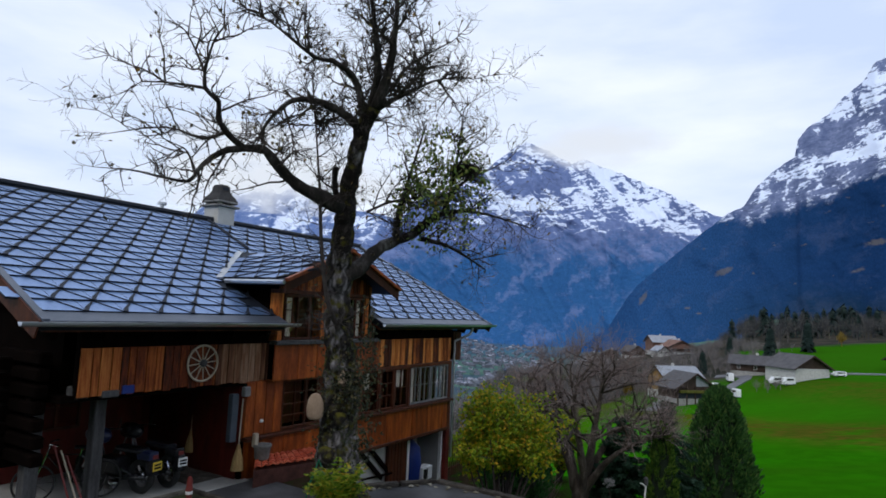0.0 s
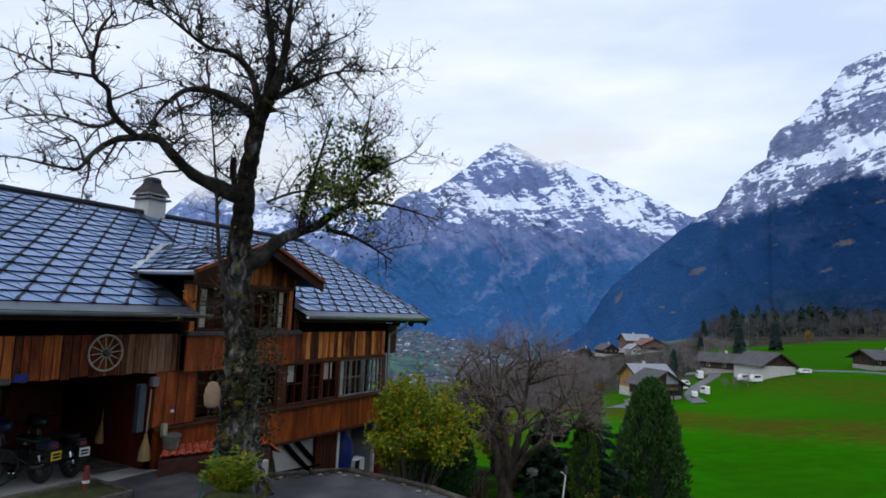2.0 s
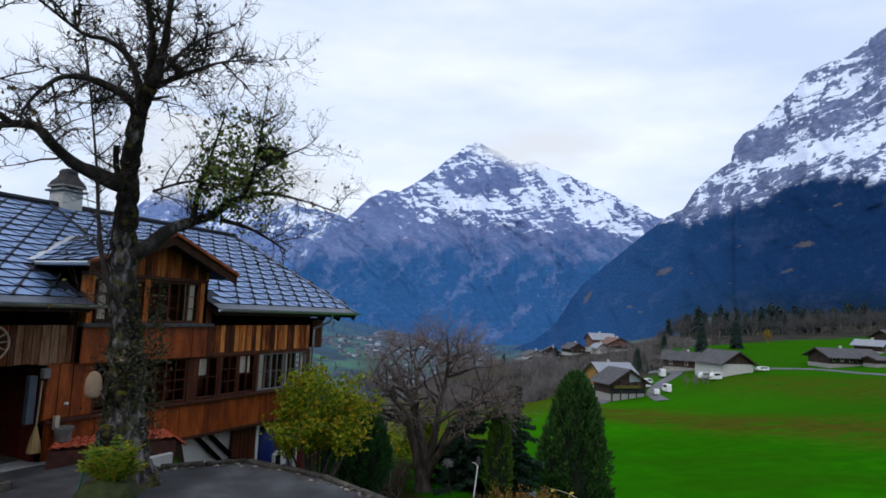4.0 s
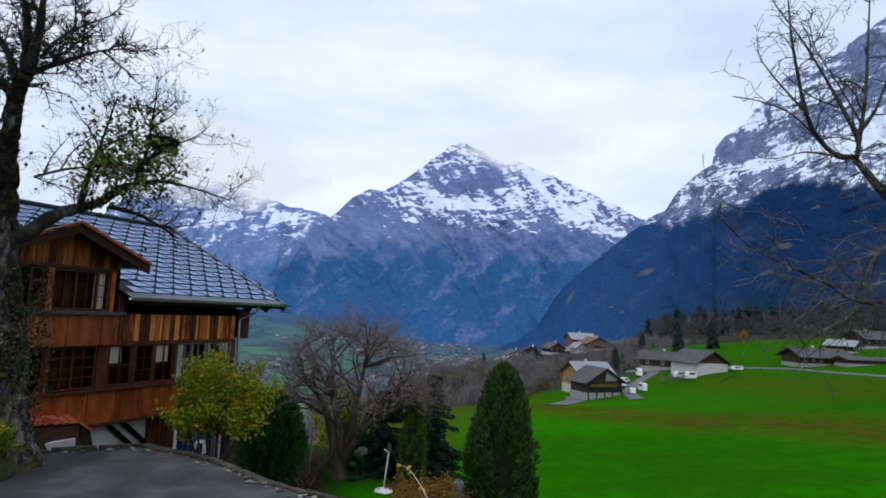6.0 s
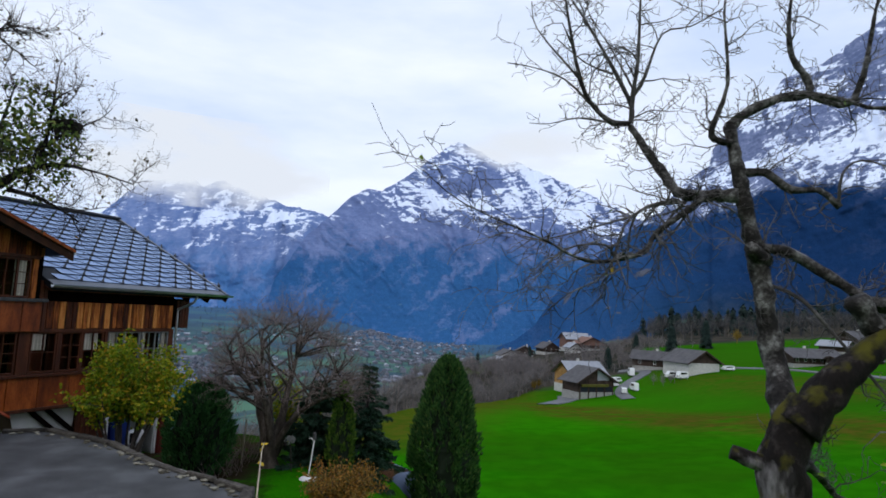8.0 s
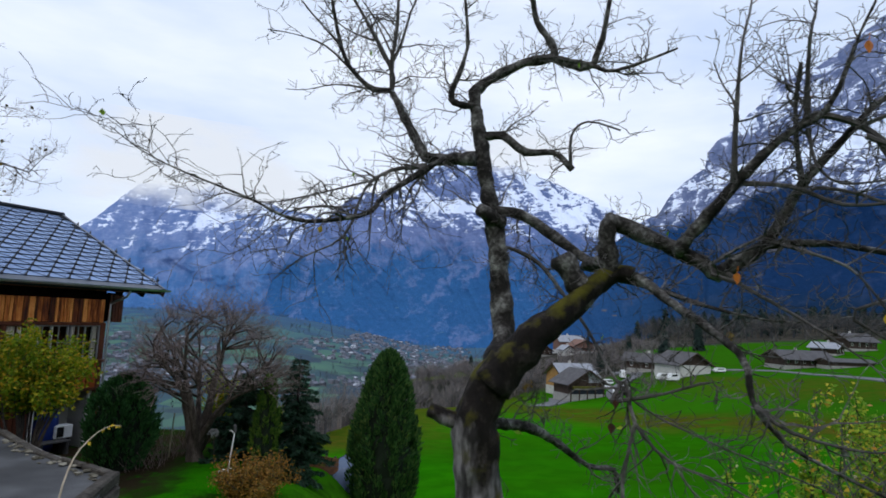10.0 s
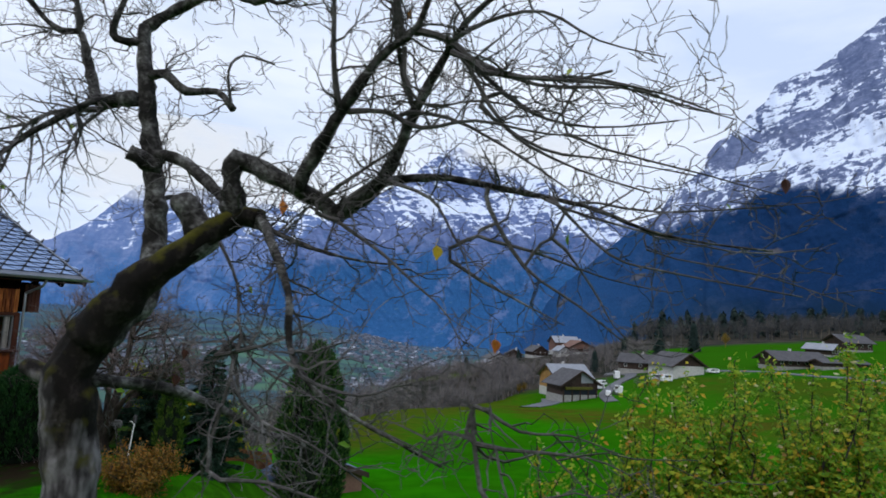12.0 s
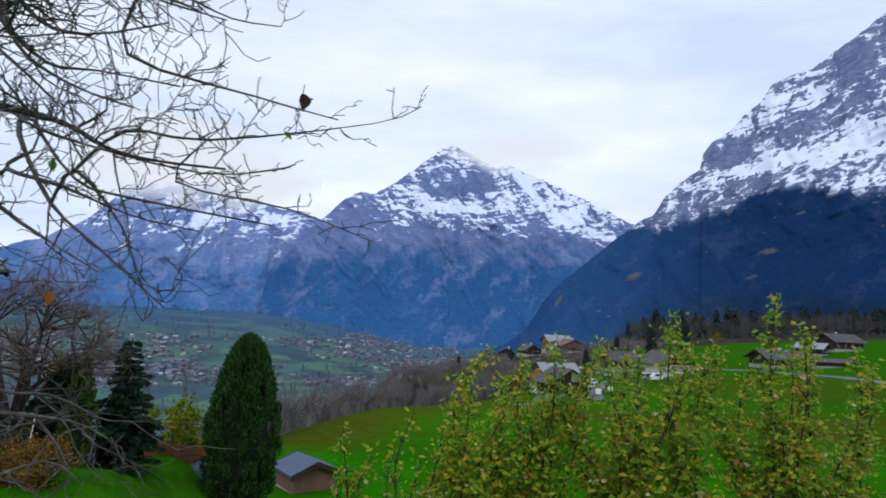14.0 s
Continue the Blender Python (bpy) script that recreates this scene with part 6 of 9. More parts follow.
def bare_round_tree():
    """Stems that part low, boughs that reach the rim of a dome, and a haze of twigs."""
    rng = random.Random(21)
    base = Vector((4.6, 19.6, -0.8))
    tree = thing("walnut_tree", "bare many-stemmed tree with a round reddish-brown crown", "tree", tuple(base))
    trunk, fine = Geo(), Geo()
    stems = [((0, 0, -0.2, 0.3), (0.0, 0, 0.25, 0.27), (0.02, 0, 0.65, 0.22), (0.12, 0.0, 1.1, 0.15), (0.28, 0.05, 1.75, 0.12), (0.34, 0.05, 2.3, 0.1), (0.5, 0.1, 3.1, 0.06), (0.6, 0.1, 4.1, 0.025)),
             ((-0.02, 0, 0.5, 0.16), (-0.22, 0.05, 1.15, 0.13), (-0.47, 0.1, 2.0, 0.1), (-0.62, 0.1, 2.4, 0.085), (-1.05, 0.1, 2.85, 0.06), (-1.55, 0.15, 3.6, 0.03)),
             ((0.05, -0.05, 0.6, 0.13), (0.02, -0.3, 1.3, 0.11), (-0.12, -0.5, 2.1, 0.085), (-0.3, -0.6, 2.9, 0.055), (-0.25, -0.7, 3.9, 0.025)),
             ((0.1, 0.05, 0.55, 0.13), (0.35, 0.3, 1.2, 0.11), (0.75, 0.5, 1.95, 0.085), (1.15, 0.6, 2.45, 0.06), (1.75, 0.7, 2.95, 0.03)),
             ((0.08, 0.0, 0.7, 0.12), (0.4, -0.25, 1.3, 0.1), (0.85, -0.55, 1.9, 0.07), (1.5, -0.8, 2.35, 0.045), (2.2, -0.9, 2.6, 0.02)),
             ((0.0, 0.1, 0.6, 0.11), (-0.15, 0.5, 1.4, 0.09), (-0.35, 0.9, 2.2, 0.065), (-0.5, 1.2, 3.1, 0.03))]
    courses = []
    for pts in stems:
        c = sm(pts)
        knotty(trunk, c, rng, 12, 0.2)
        courses += [(q, r) for q, r in c if q.z > 1.75]
    heart = Vector((0.25, 0.05, 2.0))
    for i in range(120):
        a = i * 2.39996
        up = 1 - 1.12 * (i + 0.5) / 120
        side = math.sqrt(max(0.0, 1 - up * up))
        end = Vector((0.3 + 2.4 * side * math.cos(a), 0.05 + 2.1 * side * math.sin(a), 2.6 + (2.4 if up > 0 else 1.6) * up)) * rng.uniform(0.88, 1.05)
        foot, r = min(rng.sample(courses, 9), key=lambda q: (q[0] - end).length + 1.3 * max(0.0, q[0].z - end.z + 0.5))
        r = min(r * 0.7, 0.045)
        mid = foot.lerp(end, 0.45) + Vector((rng.gauss(0, 0.14), rng.gauss(0, 0.14), rng.gauss(0.12, 0.12)))
        c = sm([(*foot, r), (*mid, r * 0.6 + 0.004), (*foot.lerp(end, 0.75), r * 0.35 + 0.004), (*end, 0.006)])
        knotty(trunk, c, rng, 5, 0.15)
        twigs(fine, c[4:], rng, 0.105, 0.66, 1, 0.24, 0.02, None, 0.06, 1.0, 1.1, heart)
    part("trunk", trunk, M["brown_bark"], tree, smooth=True)
    tagged(part("crown", fine, M["twig_red"], tree, "reddish-brown fan of twigs"), kind="stuff")


bare_round_tree()


def conifer(name, label, at, height, radius, n, mat, seed, profile, spray=0.28, droop=0.0, lumps=90):
    """A dense evergreen: upright tufts of thin sprays over a tapered body coloured dark for the shade inside."""
    rng = random.Random(seed)
    tree = thing(name, label, "tree", at)
    part("trunk", Geo().tube([(0, 0, -0.3), (0, 0, height * 0.9)], [0.09, 0.02], 8), M["bark"], tree)
    core, g = Geo(), Geo()
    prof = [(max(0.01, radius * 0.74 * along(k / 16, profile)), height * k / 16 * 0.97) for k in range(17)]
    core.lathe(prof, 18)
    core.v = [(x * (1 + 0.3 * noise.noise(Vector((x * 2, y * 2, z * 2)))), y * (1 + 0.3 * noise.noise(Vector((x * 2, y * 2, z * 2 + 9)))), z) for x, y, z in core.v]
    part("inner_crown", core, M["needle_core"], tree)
    # flame-shaped tufts, each a bundle of sprays
    for i in range(lumps):
        t = (i + rng.random()) / lumps
        t = t ** 0.9 * 0.97
        a = i * 2.39996 + rng.gauss(0, 0.25)
        rr = radius * along(t, profile) * rng.uniform(0.66, 0.98)
        c = Vector((rr * math.cos(a), rr * math.sin(a), height * t))
        tall = min(radius * rng.uniform(0.42, 0.85), (height - c.z) * 1.1 + 0.1)
        wide = radius * rng.uniform(0.12, 0.22)
        lean = Vector((math.cos(a) * 0.22, math.sin(a) * 0.22, 1 - droop)).normalized()
        for k in range(n // lumps):
            u = rng.random() ** 0.8
            b = rng.random() * 6.283
            q = wide * (1 - u) ** 0.7 * (0.5 + 0.5 * min(1, u * 5)) * rng.uniform(0.6, 1.05)
            p = c + lean * (tall * (u - 0.25)) + Vector((math.cos(b) * q, math.sin(b) * q, 0))
            most = radius * along(p.z / height, profile) * rng.uniform(0.95, 1.14)
            flat = math.hypot(p.x, p.y)
            if flat > most:
                p.x, p.y = p.x * most / flat, p.y * most / flat
            d = (lean + Vector((math.cos(b) * 0.45, math.sin(b) * 0.45, rng.gauss(0, 0.2))) + Vector((math.cos(a), math.sin(a), 0)) * 0.25).normalized()
            s = d.cross(Vector((math.cos(b + rng.gauss(0, 0.6)), math.sin(b + rng.gauss(0, 0.6)), 0.1))).normalized()
            L, W = spray * rng.uniform(0.5, 1.1), spray * 0.14 * rng.uniform(0.7, 1.3)
            o = s.cross(d) * W * 0.8
            g.add([tuple(p), tuple(p + d * L * 0.4 + s * W), tuple(p + d * L), tuple(p + d * L * 0.4 - s * W), tuple(p + d * L * 0.45 + o)], [(0, 1, 4), (1, 2, 4), (2, 3, 4), (3, 0, 4)])
    part("sprays", g, mat, tree)
    return tree


def spruce(label, at, height, radius, mat, seed, whorls=15, low=0.06, fill=1.0, sag=0.32):
    """An open spruce: whorls of sagging boughs hung with needle sprays, air between them."""
    rng = random.Random(seed)
    tree = thing("spruce", label, "tree", at)
    part("trunk", Geo().tube([(0, 0, -0.2), (0, 0, height * 0.6), (0, 0, height)], [0.09, 0.05, 0.01], 8), M["bark"], tree)
    wood, g = Geo(), Geo()
    for w in range(whorls):
        t = low + (0.97 - low) * w / (whorls - 1)
        reach = radius * (1 - t) ** 0.75 + 0.06
        for k in range(6 if t < 0.8 else 4):
            a = rng.random() * 6.283
            ln = reach * rng.uniform(0.65, 1.15)
            pts = []
            for j in range(6):
                u = j / 5
                pts.append(Vector((math.cos(a) * ln * u, math.sin(a) * ln * u, height * t + ln * (0.18 * u - sag * u * u * 1.6 + 0.16 * u ** 4))))
            wood.tube(pts, [0.016 * (1 - 0.85 * j / 5) for j in range(6)], 4, False)
            for j in range(int(90 * fill * ln / 0.8) + 14):
                u = rng.uniform(0.12, 1.0)
                i = min(4, int(u * 5))
                p = pts[i].lerp(pts[i + 1], u * 5 - i)
                side = rng.choice((-1, 1)) * ln * 0.3 * (1.05 - u) * rng.random()
                p = p + Vector((-math.sin(a) * side, math.cos(a) * side, -abs(side) * 0.5 - rng.random() * 0.05))
                d = Vector((math.cos(a) + rng.gauss(0, 0.5), math.sin(a) + rng.gauss(0, 0.5), -0.45 + rng.gauss(0, 0.35))).normalized()
                s = d.orthogonal().normalized()
                s = s * math.cos(u * 40) + d.cross(s) * math.sin(u * 40)
                L, W = rng.uniform(0.08, 0.2), rng.uniform(0.013, 0.027)
                g.add([tuple(p), tuple(p + d * L * 0.5 + s * W), tuple(p + d * L), tuple(p + d * L * 0.5 - s * W)], [(0, 1, 2), (0, 2, 3)])
    tagged(part("bough_wood", wood, M["twig"], tree), kind="stuff")
    tagged(part("needles", g, mat, tree), kind="stuff")


# core colour paints in the shade between a conifer's sprays
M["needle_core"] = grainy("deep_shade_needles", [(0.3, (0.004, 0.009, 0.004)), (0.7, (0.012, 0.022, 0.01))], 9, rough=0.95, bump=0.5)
M["needle"] = leaf_material("dark_green_needles", [(0.0, (0.009, 0.034, 0.009)), (0.45, (0.028, 0.085, 0.019)), (0.85, (0.062, 0.145, 0.032)), (1.0, (0.115, 0.17, 0.042))], 0.8)
M["needle_mid"] = leaf_material("fresh_green_needles", [(0.0, (0.01, 0.042, 0.012)), (0.5, (0.026, 0.1, 0.026)), (1.0, (0.055, 0.15, 0.04))], 0.7)
M["needle_blue"] = leaf_material("blue_green_needles", [(0.0, (0.008, 0.024, 0.014)), (0.6, (0.017, 0.046, 0.027)), (1.0, (0.036, 0.08, 0.046))], 0.8)
M["needle_yel"] = leaf_material("yellow_green_needles", [(0.0, (0.02, 0.055, 0.008)), (0.6, (0.06, 0.125, 0.014)), (1.0, (0.13, 0.19, 0.025))], 0.8)
COLUMN = [(0, 0.5), (0.08, 0.69), (0.24, 0.93), (0.38, 1.0), (0.56, 0.84), (0.735, 0.63), (0.88, 0.43), (0.96, 0.25), (1, 0.06)]
ROUND = [(0, 0.75), (0.2, 0.95), (0.5, 1.0), (0.75, 0.85), (0.92, 0.5), (1, 0.1)]
conifer("cypress", "dense dark green columnar cypress on the lawn", (9.95, 23.9, -3.6), 6.1, 1.33, 15000, M["needle"], 3, COLUMN, 0.24, 0.0, 190)
conifer("round_thuja", "round dark green thuja beside the chalet", (2.72, 18.95, -0.7), 2.5, 0.9, 8500, M["needle_mid"], 4, ROUND, 0.17, 0.35, 120)
spruce("low dark blue-green spruce behind the lawn", (5.85, 20.1, -0.85), 2.85, 1.25, M["needle_blue"], 6, 18, 0.04, 4.6, 0.2)
spruce("thin blue-green spruce with drooping boughs", (7.3, 20.6, -1.2), 3.7, 1.2, M["needle_blue"], 7, 20, 0.05, 3.2)
conifer("slim_thuja", "slim yellow-green thuja among darker conifers", (6.72, 19.1, -0.9), 2.85, 0.42, 3600, M["needle_yel"], 8, COLUMN, 0.16, 0.0, 70)


def leafy_bush(name, label, at, rad, n, mat, seed, stems=7, leaf=0.1, low=0.3, spacing=0.12):
    """A shrub: stems, thin shoots and many single leaves with gaps between."""
    rng = random.Random(seed)
    bush = thing(name, label, "shrub", at)
    wood, leaves, tips = Geo(), Geo(), []
    for i in range(stems):
        a = 2 * math.pi * i / stems + rng.gauss(0, 0.3)
        k = rng.uniform(0.35, 0.95)
        end = Vector((math.cos(a) * rad[0] * k, math.sin(a) * rad[1] * k, rad[2] * rng.uniform(0.72, 1.0) * (1.15 - 0.35 * k)))
        pts = [(rng.gauss(0, 0.08), rng.gauss(0, 0.08), -0.2, 0.05)]
        for t in (0.3, 0.6, 1.0):
            pts.append((end.x * t ** 1.2 + rng.gauss(0, 0.06), end.y * t ** 1.2 + rng.gauss(0, 0.06), end.z * t, 0.05 * (1 - 0.85 * t)))
        c = sm(pts)
        wood.tube([p for p, r in c], [r for p, r in c], 5)
        twigs(wood, [q for q in c if q[0].z > rad[2] * low], rng, spacing, 0.55 * min(rad[0], 1.3), 1, 0.2, 0.08, tips, 0.2)
    tagged(part("branchwork", wood, M["twig"], bush), kind="stuff")
    for p, d in tips:
        for j in range(n):
            leaf_quads(leaves, p - d * rng.uniform(0, 0.3) + Vector((rng.gauss(0, 0.05), rng.gauss(0, 0.05), rng.gauss(0, 0.05))), rng, leaf, 0.2)
    tagged(part("foliage", leaves, mat, bush), kind="stuff")
    return bush


leafy_bush("lilac_bush", "yellow-green leafy bush at the yard's edge", (2.25, 15.3, -0.6), (1.12, 1.05, 3.55), 11, M["leaf_lime"], 31, 17, 0.088, low=0.53)
def shoot_shrub(label, shoots, seed, leafy=1.0):
    """A shrub of upright leafy shoots, each given as foot and top: (x, y, height)."""
    rng = random.Random(seed)
    x0, y0 = shoots[0][0], shoots[0][1]
    z0 = ground_z(x0, y0)
    bush = thing("fruit_shrub", label, "shrub", (x0, y0, z0), 0.0, "fruit shrubs on the bank")
    wood, leaves = Geo(), Geo()
    shoots = [q for x, y, top in shoots for q in ((x, y, top), (x + rng.gauss(0, 0.2), y + rng.gauss(0, 0.15), top - rng.uniform(0.15, 0.7)))]
    for x, y, top in shoots:
        foot = Vector(((x - x0) * 0.5 + rng.gauss(0, 0.25), (y - y0) * 0.5 + rng.gauss(0, 0.15), 0))
        foot.z = ground_z(foot.x + x0, foot.y + y0) - z0 - 0.1
        tip = Vector((x - x0, y - y0 + rng.gauss(0, 0.1), top - z0))
        mid = [foot.lerp(tip, t) + Vector((rng.gauss(0, 0.13), rng.gauss(0, 0.1), 0)) for t in (0.3, 0.6, 0.82)]
        stem = part("shoot", Geo(), M["twig"], bush)
        c = sm([(*foot, 0.024), (*mid[0], 0.018), (*mid[1], 0.013), (*mid[2], 0.009), (*tip, 0.004)])
        stem.data = Geo().tube([p for p, r in c], [r for p, r in c], 5).mesh("shoot", M["twig"])
        h = (tip - foot).length
        k = int(h * 20)
        for i in range(k):
            t = 0.22 + 0.78 * i / k
            p = foot.lerp(tip, t)
            a = rng.random() * 6.283
            ln = (1.02 - t) ** 1.3 * rng.uniform(0.2, 1.2) + 0.05
            d = Vector((math.cos(a), math.sin(a), rng.uniform(-0.1, 1.2))).normalized()
            q = wander(min((pp for pp, r in c), key=lambda v: abs(v.z - p.z)), d, ln, 0.006, rng, 3, 0.2, 0.1)
            wood.tube([u for u, r in q], [r for u, r in q], 3, False)
            for u, r in q[1:]:
                if rng.random() > leafy:
                    continue
                for j in range(rng.choice((1, 3, 5, 7, 9, 12) if t < 0.75 else (1, 2, 3, 5))):
                    leaf_quads(leaves, u + Vector((rng.gauss(0, 0.05), rng.gauss(0, 0.05), rng.gauss(0, 0.06))), rng, rng.uniform(0.045, 0.09), 0.1)
        for j in range(rng.choice((2, 5, 8))):
            leaf_quads(leaves, tip + Vector((rng.gauss(0, 0.03), rng.gauss(0, 0.03), rng.uniform(-0.25, 0.05))), rng, 0.075, 0.1)
    tagged(part("branchwork", wood, M["twig"], bush), kind="stuff")
    tagged(part("foliage", leaves, M["leaf_shrub"], bush), kind="stuff")


shoot_shrub("loose low shrub with thin yellowing shoots", [(15.3, 8.7, 2.0), (14.95, 8.7, 2.35), (15.75, 8.6, 2.5), (16.1, 8.5, 2.3), (15.5, 9.2, 2.0)], 33, 0.35)
shoot_shrub("twiggy shrub with brown and yellow-green leaves", [(16.8, 8.6, 2.9), (16.4, 8.5, 2.9), (16.6, 9.1, 3.2), (17.0, 8.4, 2.7), (17.3, 8.5, 3.4), (17.1, 9.2, 3.1), (16.2, 9.0, 2.6), (17.5, 8.9, 2.8)], 34)
shoot_shrub("tall leafy shrub with upright yellow-green shoots", [(18.3, 8.5, 3.3), (17.8, 8.5, 3.2), (18.0, 9.0, 3.4), (18.6, 8.4, 3.68), (18.9, 8.9, 3.5), (18.4, 9.3, 3.2), (19.1, 8.4, 3.3), (18.2, 8.2, 2.9)], 35)
shoot_shrub("tall shrub with long bare dark shoots", [(19.7, 8.6, 3.2), (19.4, 8.5, 3.4), (19.82, 8.3, 3.98), (20.2, 8.6, 3.4), (20.6, 8.9, 3.5), (20.0, 9.2, 3.1), (21.2, 9.0, 3.4), (21.8, 9.3, 3.2)], 36)
leafy_bush("russet_bush", "low russet-brown bush on the lawn", (7.1, 16.4, -0.8), (0.9, 0.85, 0.85), 9, M["leaf_rust"], 37, 18, 0.055, low=0.1, spacing=0.085)

# ---- meadow, farms, woods and village ----
M["far_dark"] = grainy("far_dark_boards", [(0.3, (0.02, 0.013, 0.01)), (0.7, (0.07, 0.045, 0.035))], 0.8, rough=0.9, bump=0.2, fine=5)
M["far_tan"] = grainy("far_honey_boards", [(0.3, (0.25, 0.13, 0.04)), (0.7, (0.45, 0.26, 0.09))], 0.8, rough=0.9, bump=0.2, fine=5)
M["far_roof"] = grainy("far_grey_roof", [(0.3, (0.045, 0.043, 0.048)), (0.7, (0.1, 0.095, 0.1))], 0.6, rough=0.7, bump=0.2, fine=4)
M["far_slate"] = grainy("far_pale_roof", [(0.3, (0.2, 0.215, 0.25)), (0.7, (0.32, 0.335, 0.37))], 0.6, rough=0.6, bump=0.2, fine=4)
M["far_red"] = grainy("far_red_brown_roof", [(0.3, (0.12, 0.06, 0.045)), (0.7, (0.22, 0.12, 0.09))], 0.6, rough=0.8, bump=0.2, fine=4)
M["moss_far"] = grainy("mossy_shingle", [(0.3, (0.05, 0.055, 0.012)), (0.7, (0.12, 0.11, 0.02))], 0.8, rough=0.95, bump=0.3, fine=5)
M["road"] = grainy("grey_lane", [(0.3, (0.1, 0.103, 0.115)), (0.7, (0.17, 0.173, 0.185))], 0.5, rough=0.8, bump=0.1, fine=8)
M["tyre"] = grainy("black_rubber", [(0.3, (0.012, 0.012, 0.012)), (0.7, (0.03, 0.03, 0.03))], 10, rough=0.8, bump=0.1)
M["carpaint"] = grainy("white_car_paint", [(0.3, (0.7, 0.71, 0.72)), (0.7, (0.82, 0.82, 0.82))], 1, rough=0.25, bump=0)
M["darkglass"] = grainy("dark_tinted_glass", [(0.3, (0.01, 0.012, 0.015)), (0.7, (0.02, 0.024, 0.03))], 1, rough=0.1, bump=0, spec=0.6)


def farmhouse(name, label, x, y, turn, w, d, eave, rise, wall, roof, base=0.0, basemat="white", windows=3, over=1.0, lift=0.0, side_windows=0, balcony=False, chimney=True):
    """A farm building: gabled walls on a plinth, two thick roof slopes with verge boards, single windows, a balcony and a chimney."""
    ho = thing(name, label, "house", (x, y, ground_z(x, y) + lift), turn)
    a, b, k = w / 2, d / 2, rise / (w / 2)
    body = Geo().add([(-a, -b, 0), (a, -b, 0), (a, b, 0), (-a, b, 0), (-a, -b, eave), (a, -b, eave), (a, b, eave), (-a, b, eave), (0, -b, eave + rise), (0, b, eave + rise)],
                     [(0, 1, 5, 8, 4), (2, 3, 7, 9, 6), (1, 2, 6, 5), (3, 0, 4, 7), (3, 2, 1, 0)])
    part("wall", body, M[wall], ho)
    if base:
        part("plinth", Geo().box(-a - 0.1, a + 0.1, -b - 0.1, b + 0.1, -3.5, base, 0.02), M[basemat], ho)
    for s in (-1, 1):
        e = a + over
        vs = []
        for h in (0.0, 0.22):
            vs += [(0, -b - over, eave + rise + h), (s * e, -b - over, eave - k * over + h), (s * e, b + over, eave - k * over + h), (0, b + over, eave + rise + h)]
        faces = [(3, 2, 1, 0), (4, 5, 6, 7), (0, 1, 5, 4), (1, 2, 6, 5), (2, 3, 7, 6), (3, 0, 4, 7)]
        slope = part("roof_slope", Geo().add(vs, faces), M[roof], ho)
        for yy in (-b - over - 0.06, b + over):
            verge = Geo().add([(px, yy + q, pz + h) for px, pz in ((0, eave + rise), (s * e, eave - k * over)) for h in (-0.28, 0.26) for q in (0, 0.06)],
                              [(0, 2, 3, 1), (4, 5, 7, 6), (0, 1, 5, 4), (2, 6, 7, 3), (0, 4, 6, 2), (1, 3, 7, 5)])
            part("verge_board", verge, M["far_dark"], slope)
        for i in range(side_windows):
            wy = -b + d * (i + 0.5) / side_windows
            win = part("window", Geo().box(s * a - 0.06, s * a + 0.06, wy - 0.45, wy + 0.45, eave * 0.45, eave * 0.45 + 1.1), M["darkglass"], ho)
            part("window_frame", Geo().box(s * a - 0.04, s * a + 0.04, wy - 0.56, wy + 0.56, eave * 0.45 - 0.12, eave * 0.45 + 1.22), M["whitepaint"], win)
    for i in range(windows):
        wx = -a + w * (i + 0.5) / windows
        for z in ((eave * 0.45,) if eave < 4.4 else (eave * 0.22, eave * 0.66)):
            win = part("window", Geo().box(wx - 0.45, wx + 0.45, -b - 0.16, -b + 0.05, z, z + 1.1), M["darkglass"], ho)
            part("window_frame", Geo().box(wx - 0.56, wx + 0.56, -b - 0.13, -b + 0.02, z - 0.12, z + 1.22), M["whitepaint"], win)
    if balcony:
        bal = part("balcony", Geo().box(-a * 0.9, a * 0.9, -b - 1.1, -b, eave * 0.55 - 0.2, eave * 0.55 - 0.05), M["far_dark"], ho)
        part("railing", Geo().box(-a * 0.9, a * 0.9, -b - 1.12, -b - 1.02, eave * 0.55, eave * 0.55 + 0.8), M["far_dark"], bal)
    if chimney:
        part("chimney", Geo().box(a * 0.2, a * 0.2 + 0.7, -0.4, 0.4, eave + rise * 0.6, eave + rise + 1.0, 0.03), M["white"], ho)
    return ho


farmhouse("honey_chalet", "honey-coloured chalet with a pale roof", 69.3, 231.0, 109, 11.5, 14.2, 5.6, 3.8, "far_tan", "far_slate", 1.2, windows=3, lift=0.6, side_windows=4, over=1.3)
porch = farmhouse("honey_porch", "small honey-coloured gabled porch before the chalet", 66.5, 223.6, 19, 6.0, 3.4, 4.4, 1.7, "far_tan", "far_roof", 1.0, windows=2, lift=0.6, over=0.8, chimney=False)
barn = farmhouse("open_barn", "dark open-fronted barn below a grey roof", 68.0, 215.0, 20, 14.2, 9.5, 6.2, 4.2, "far_dark", "far_roof", 2.4, "concrete", 0, 1.4, -0.4, chimney=False)
# near-black panel on the closed wall stands for the shaded inside
part("opening", Geo().box(-6.4, 6.4, -4.86, -4.6, 2.5, 4.2), M["gap"], barn, "dark panel painting in the shade of the open front")
for bx in (-6.6, -3.2, 0.0, 3.2, 6.6):
    part("post", Geo().box(bx - 0.18, bx + 0.18, -5.1, -4.72, -0.5, 6.4), M["far_dark"], barn)
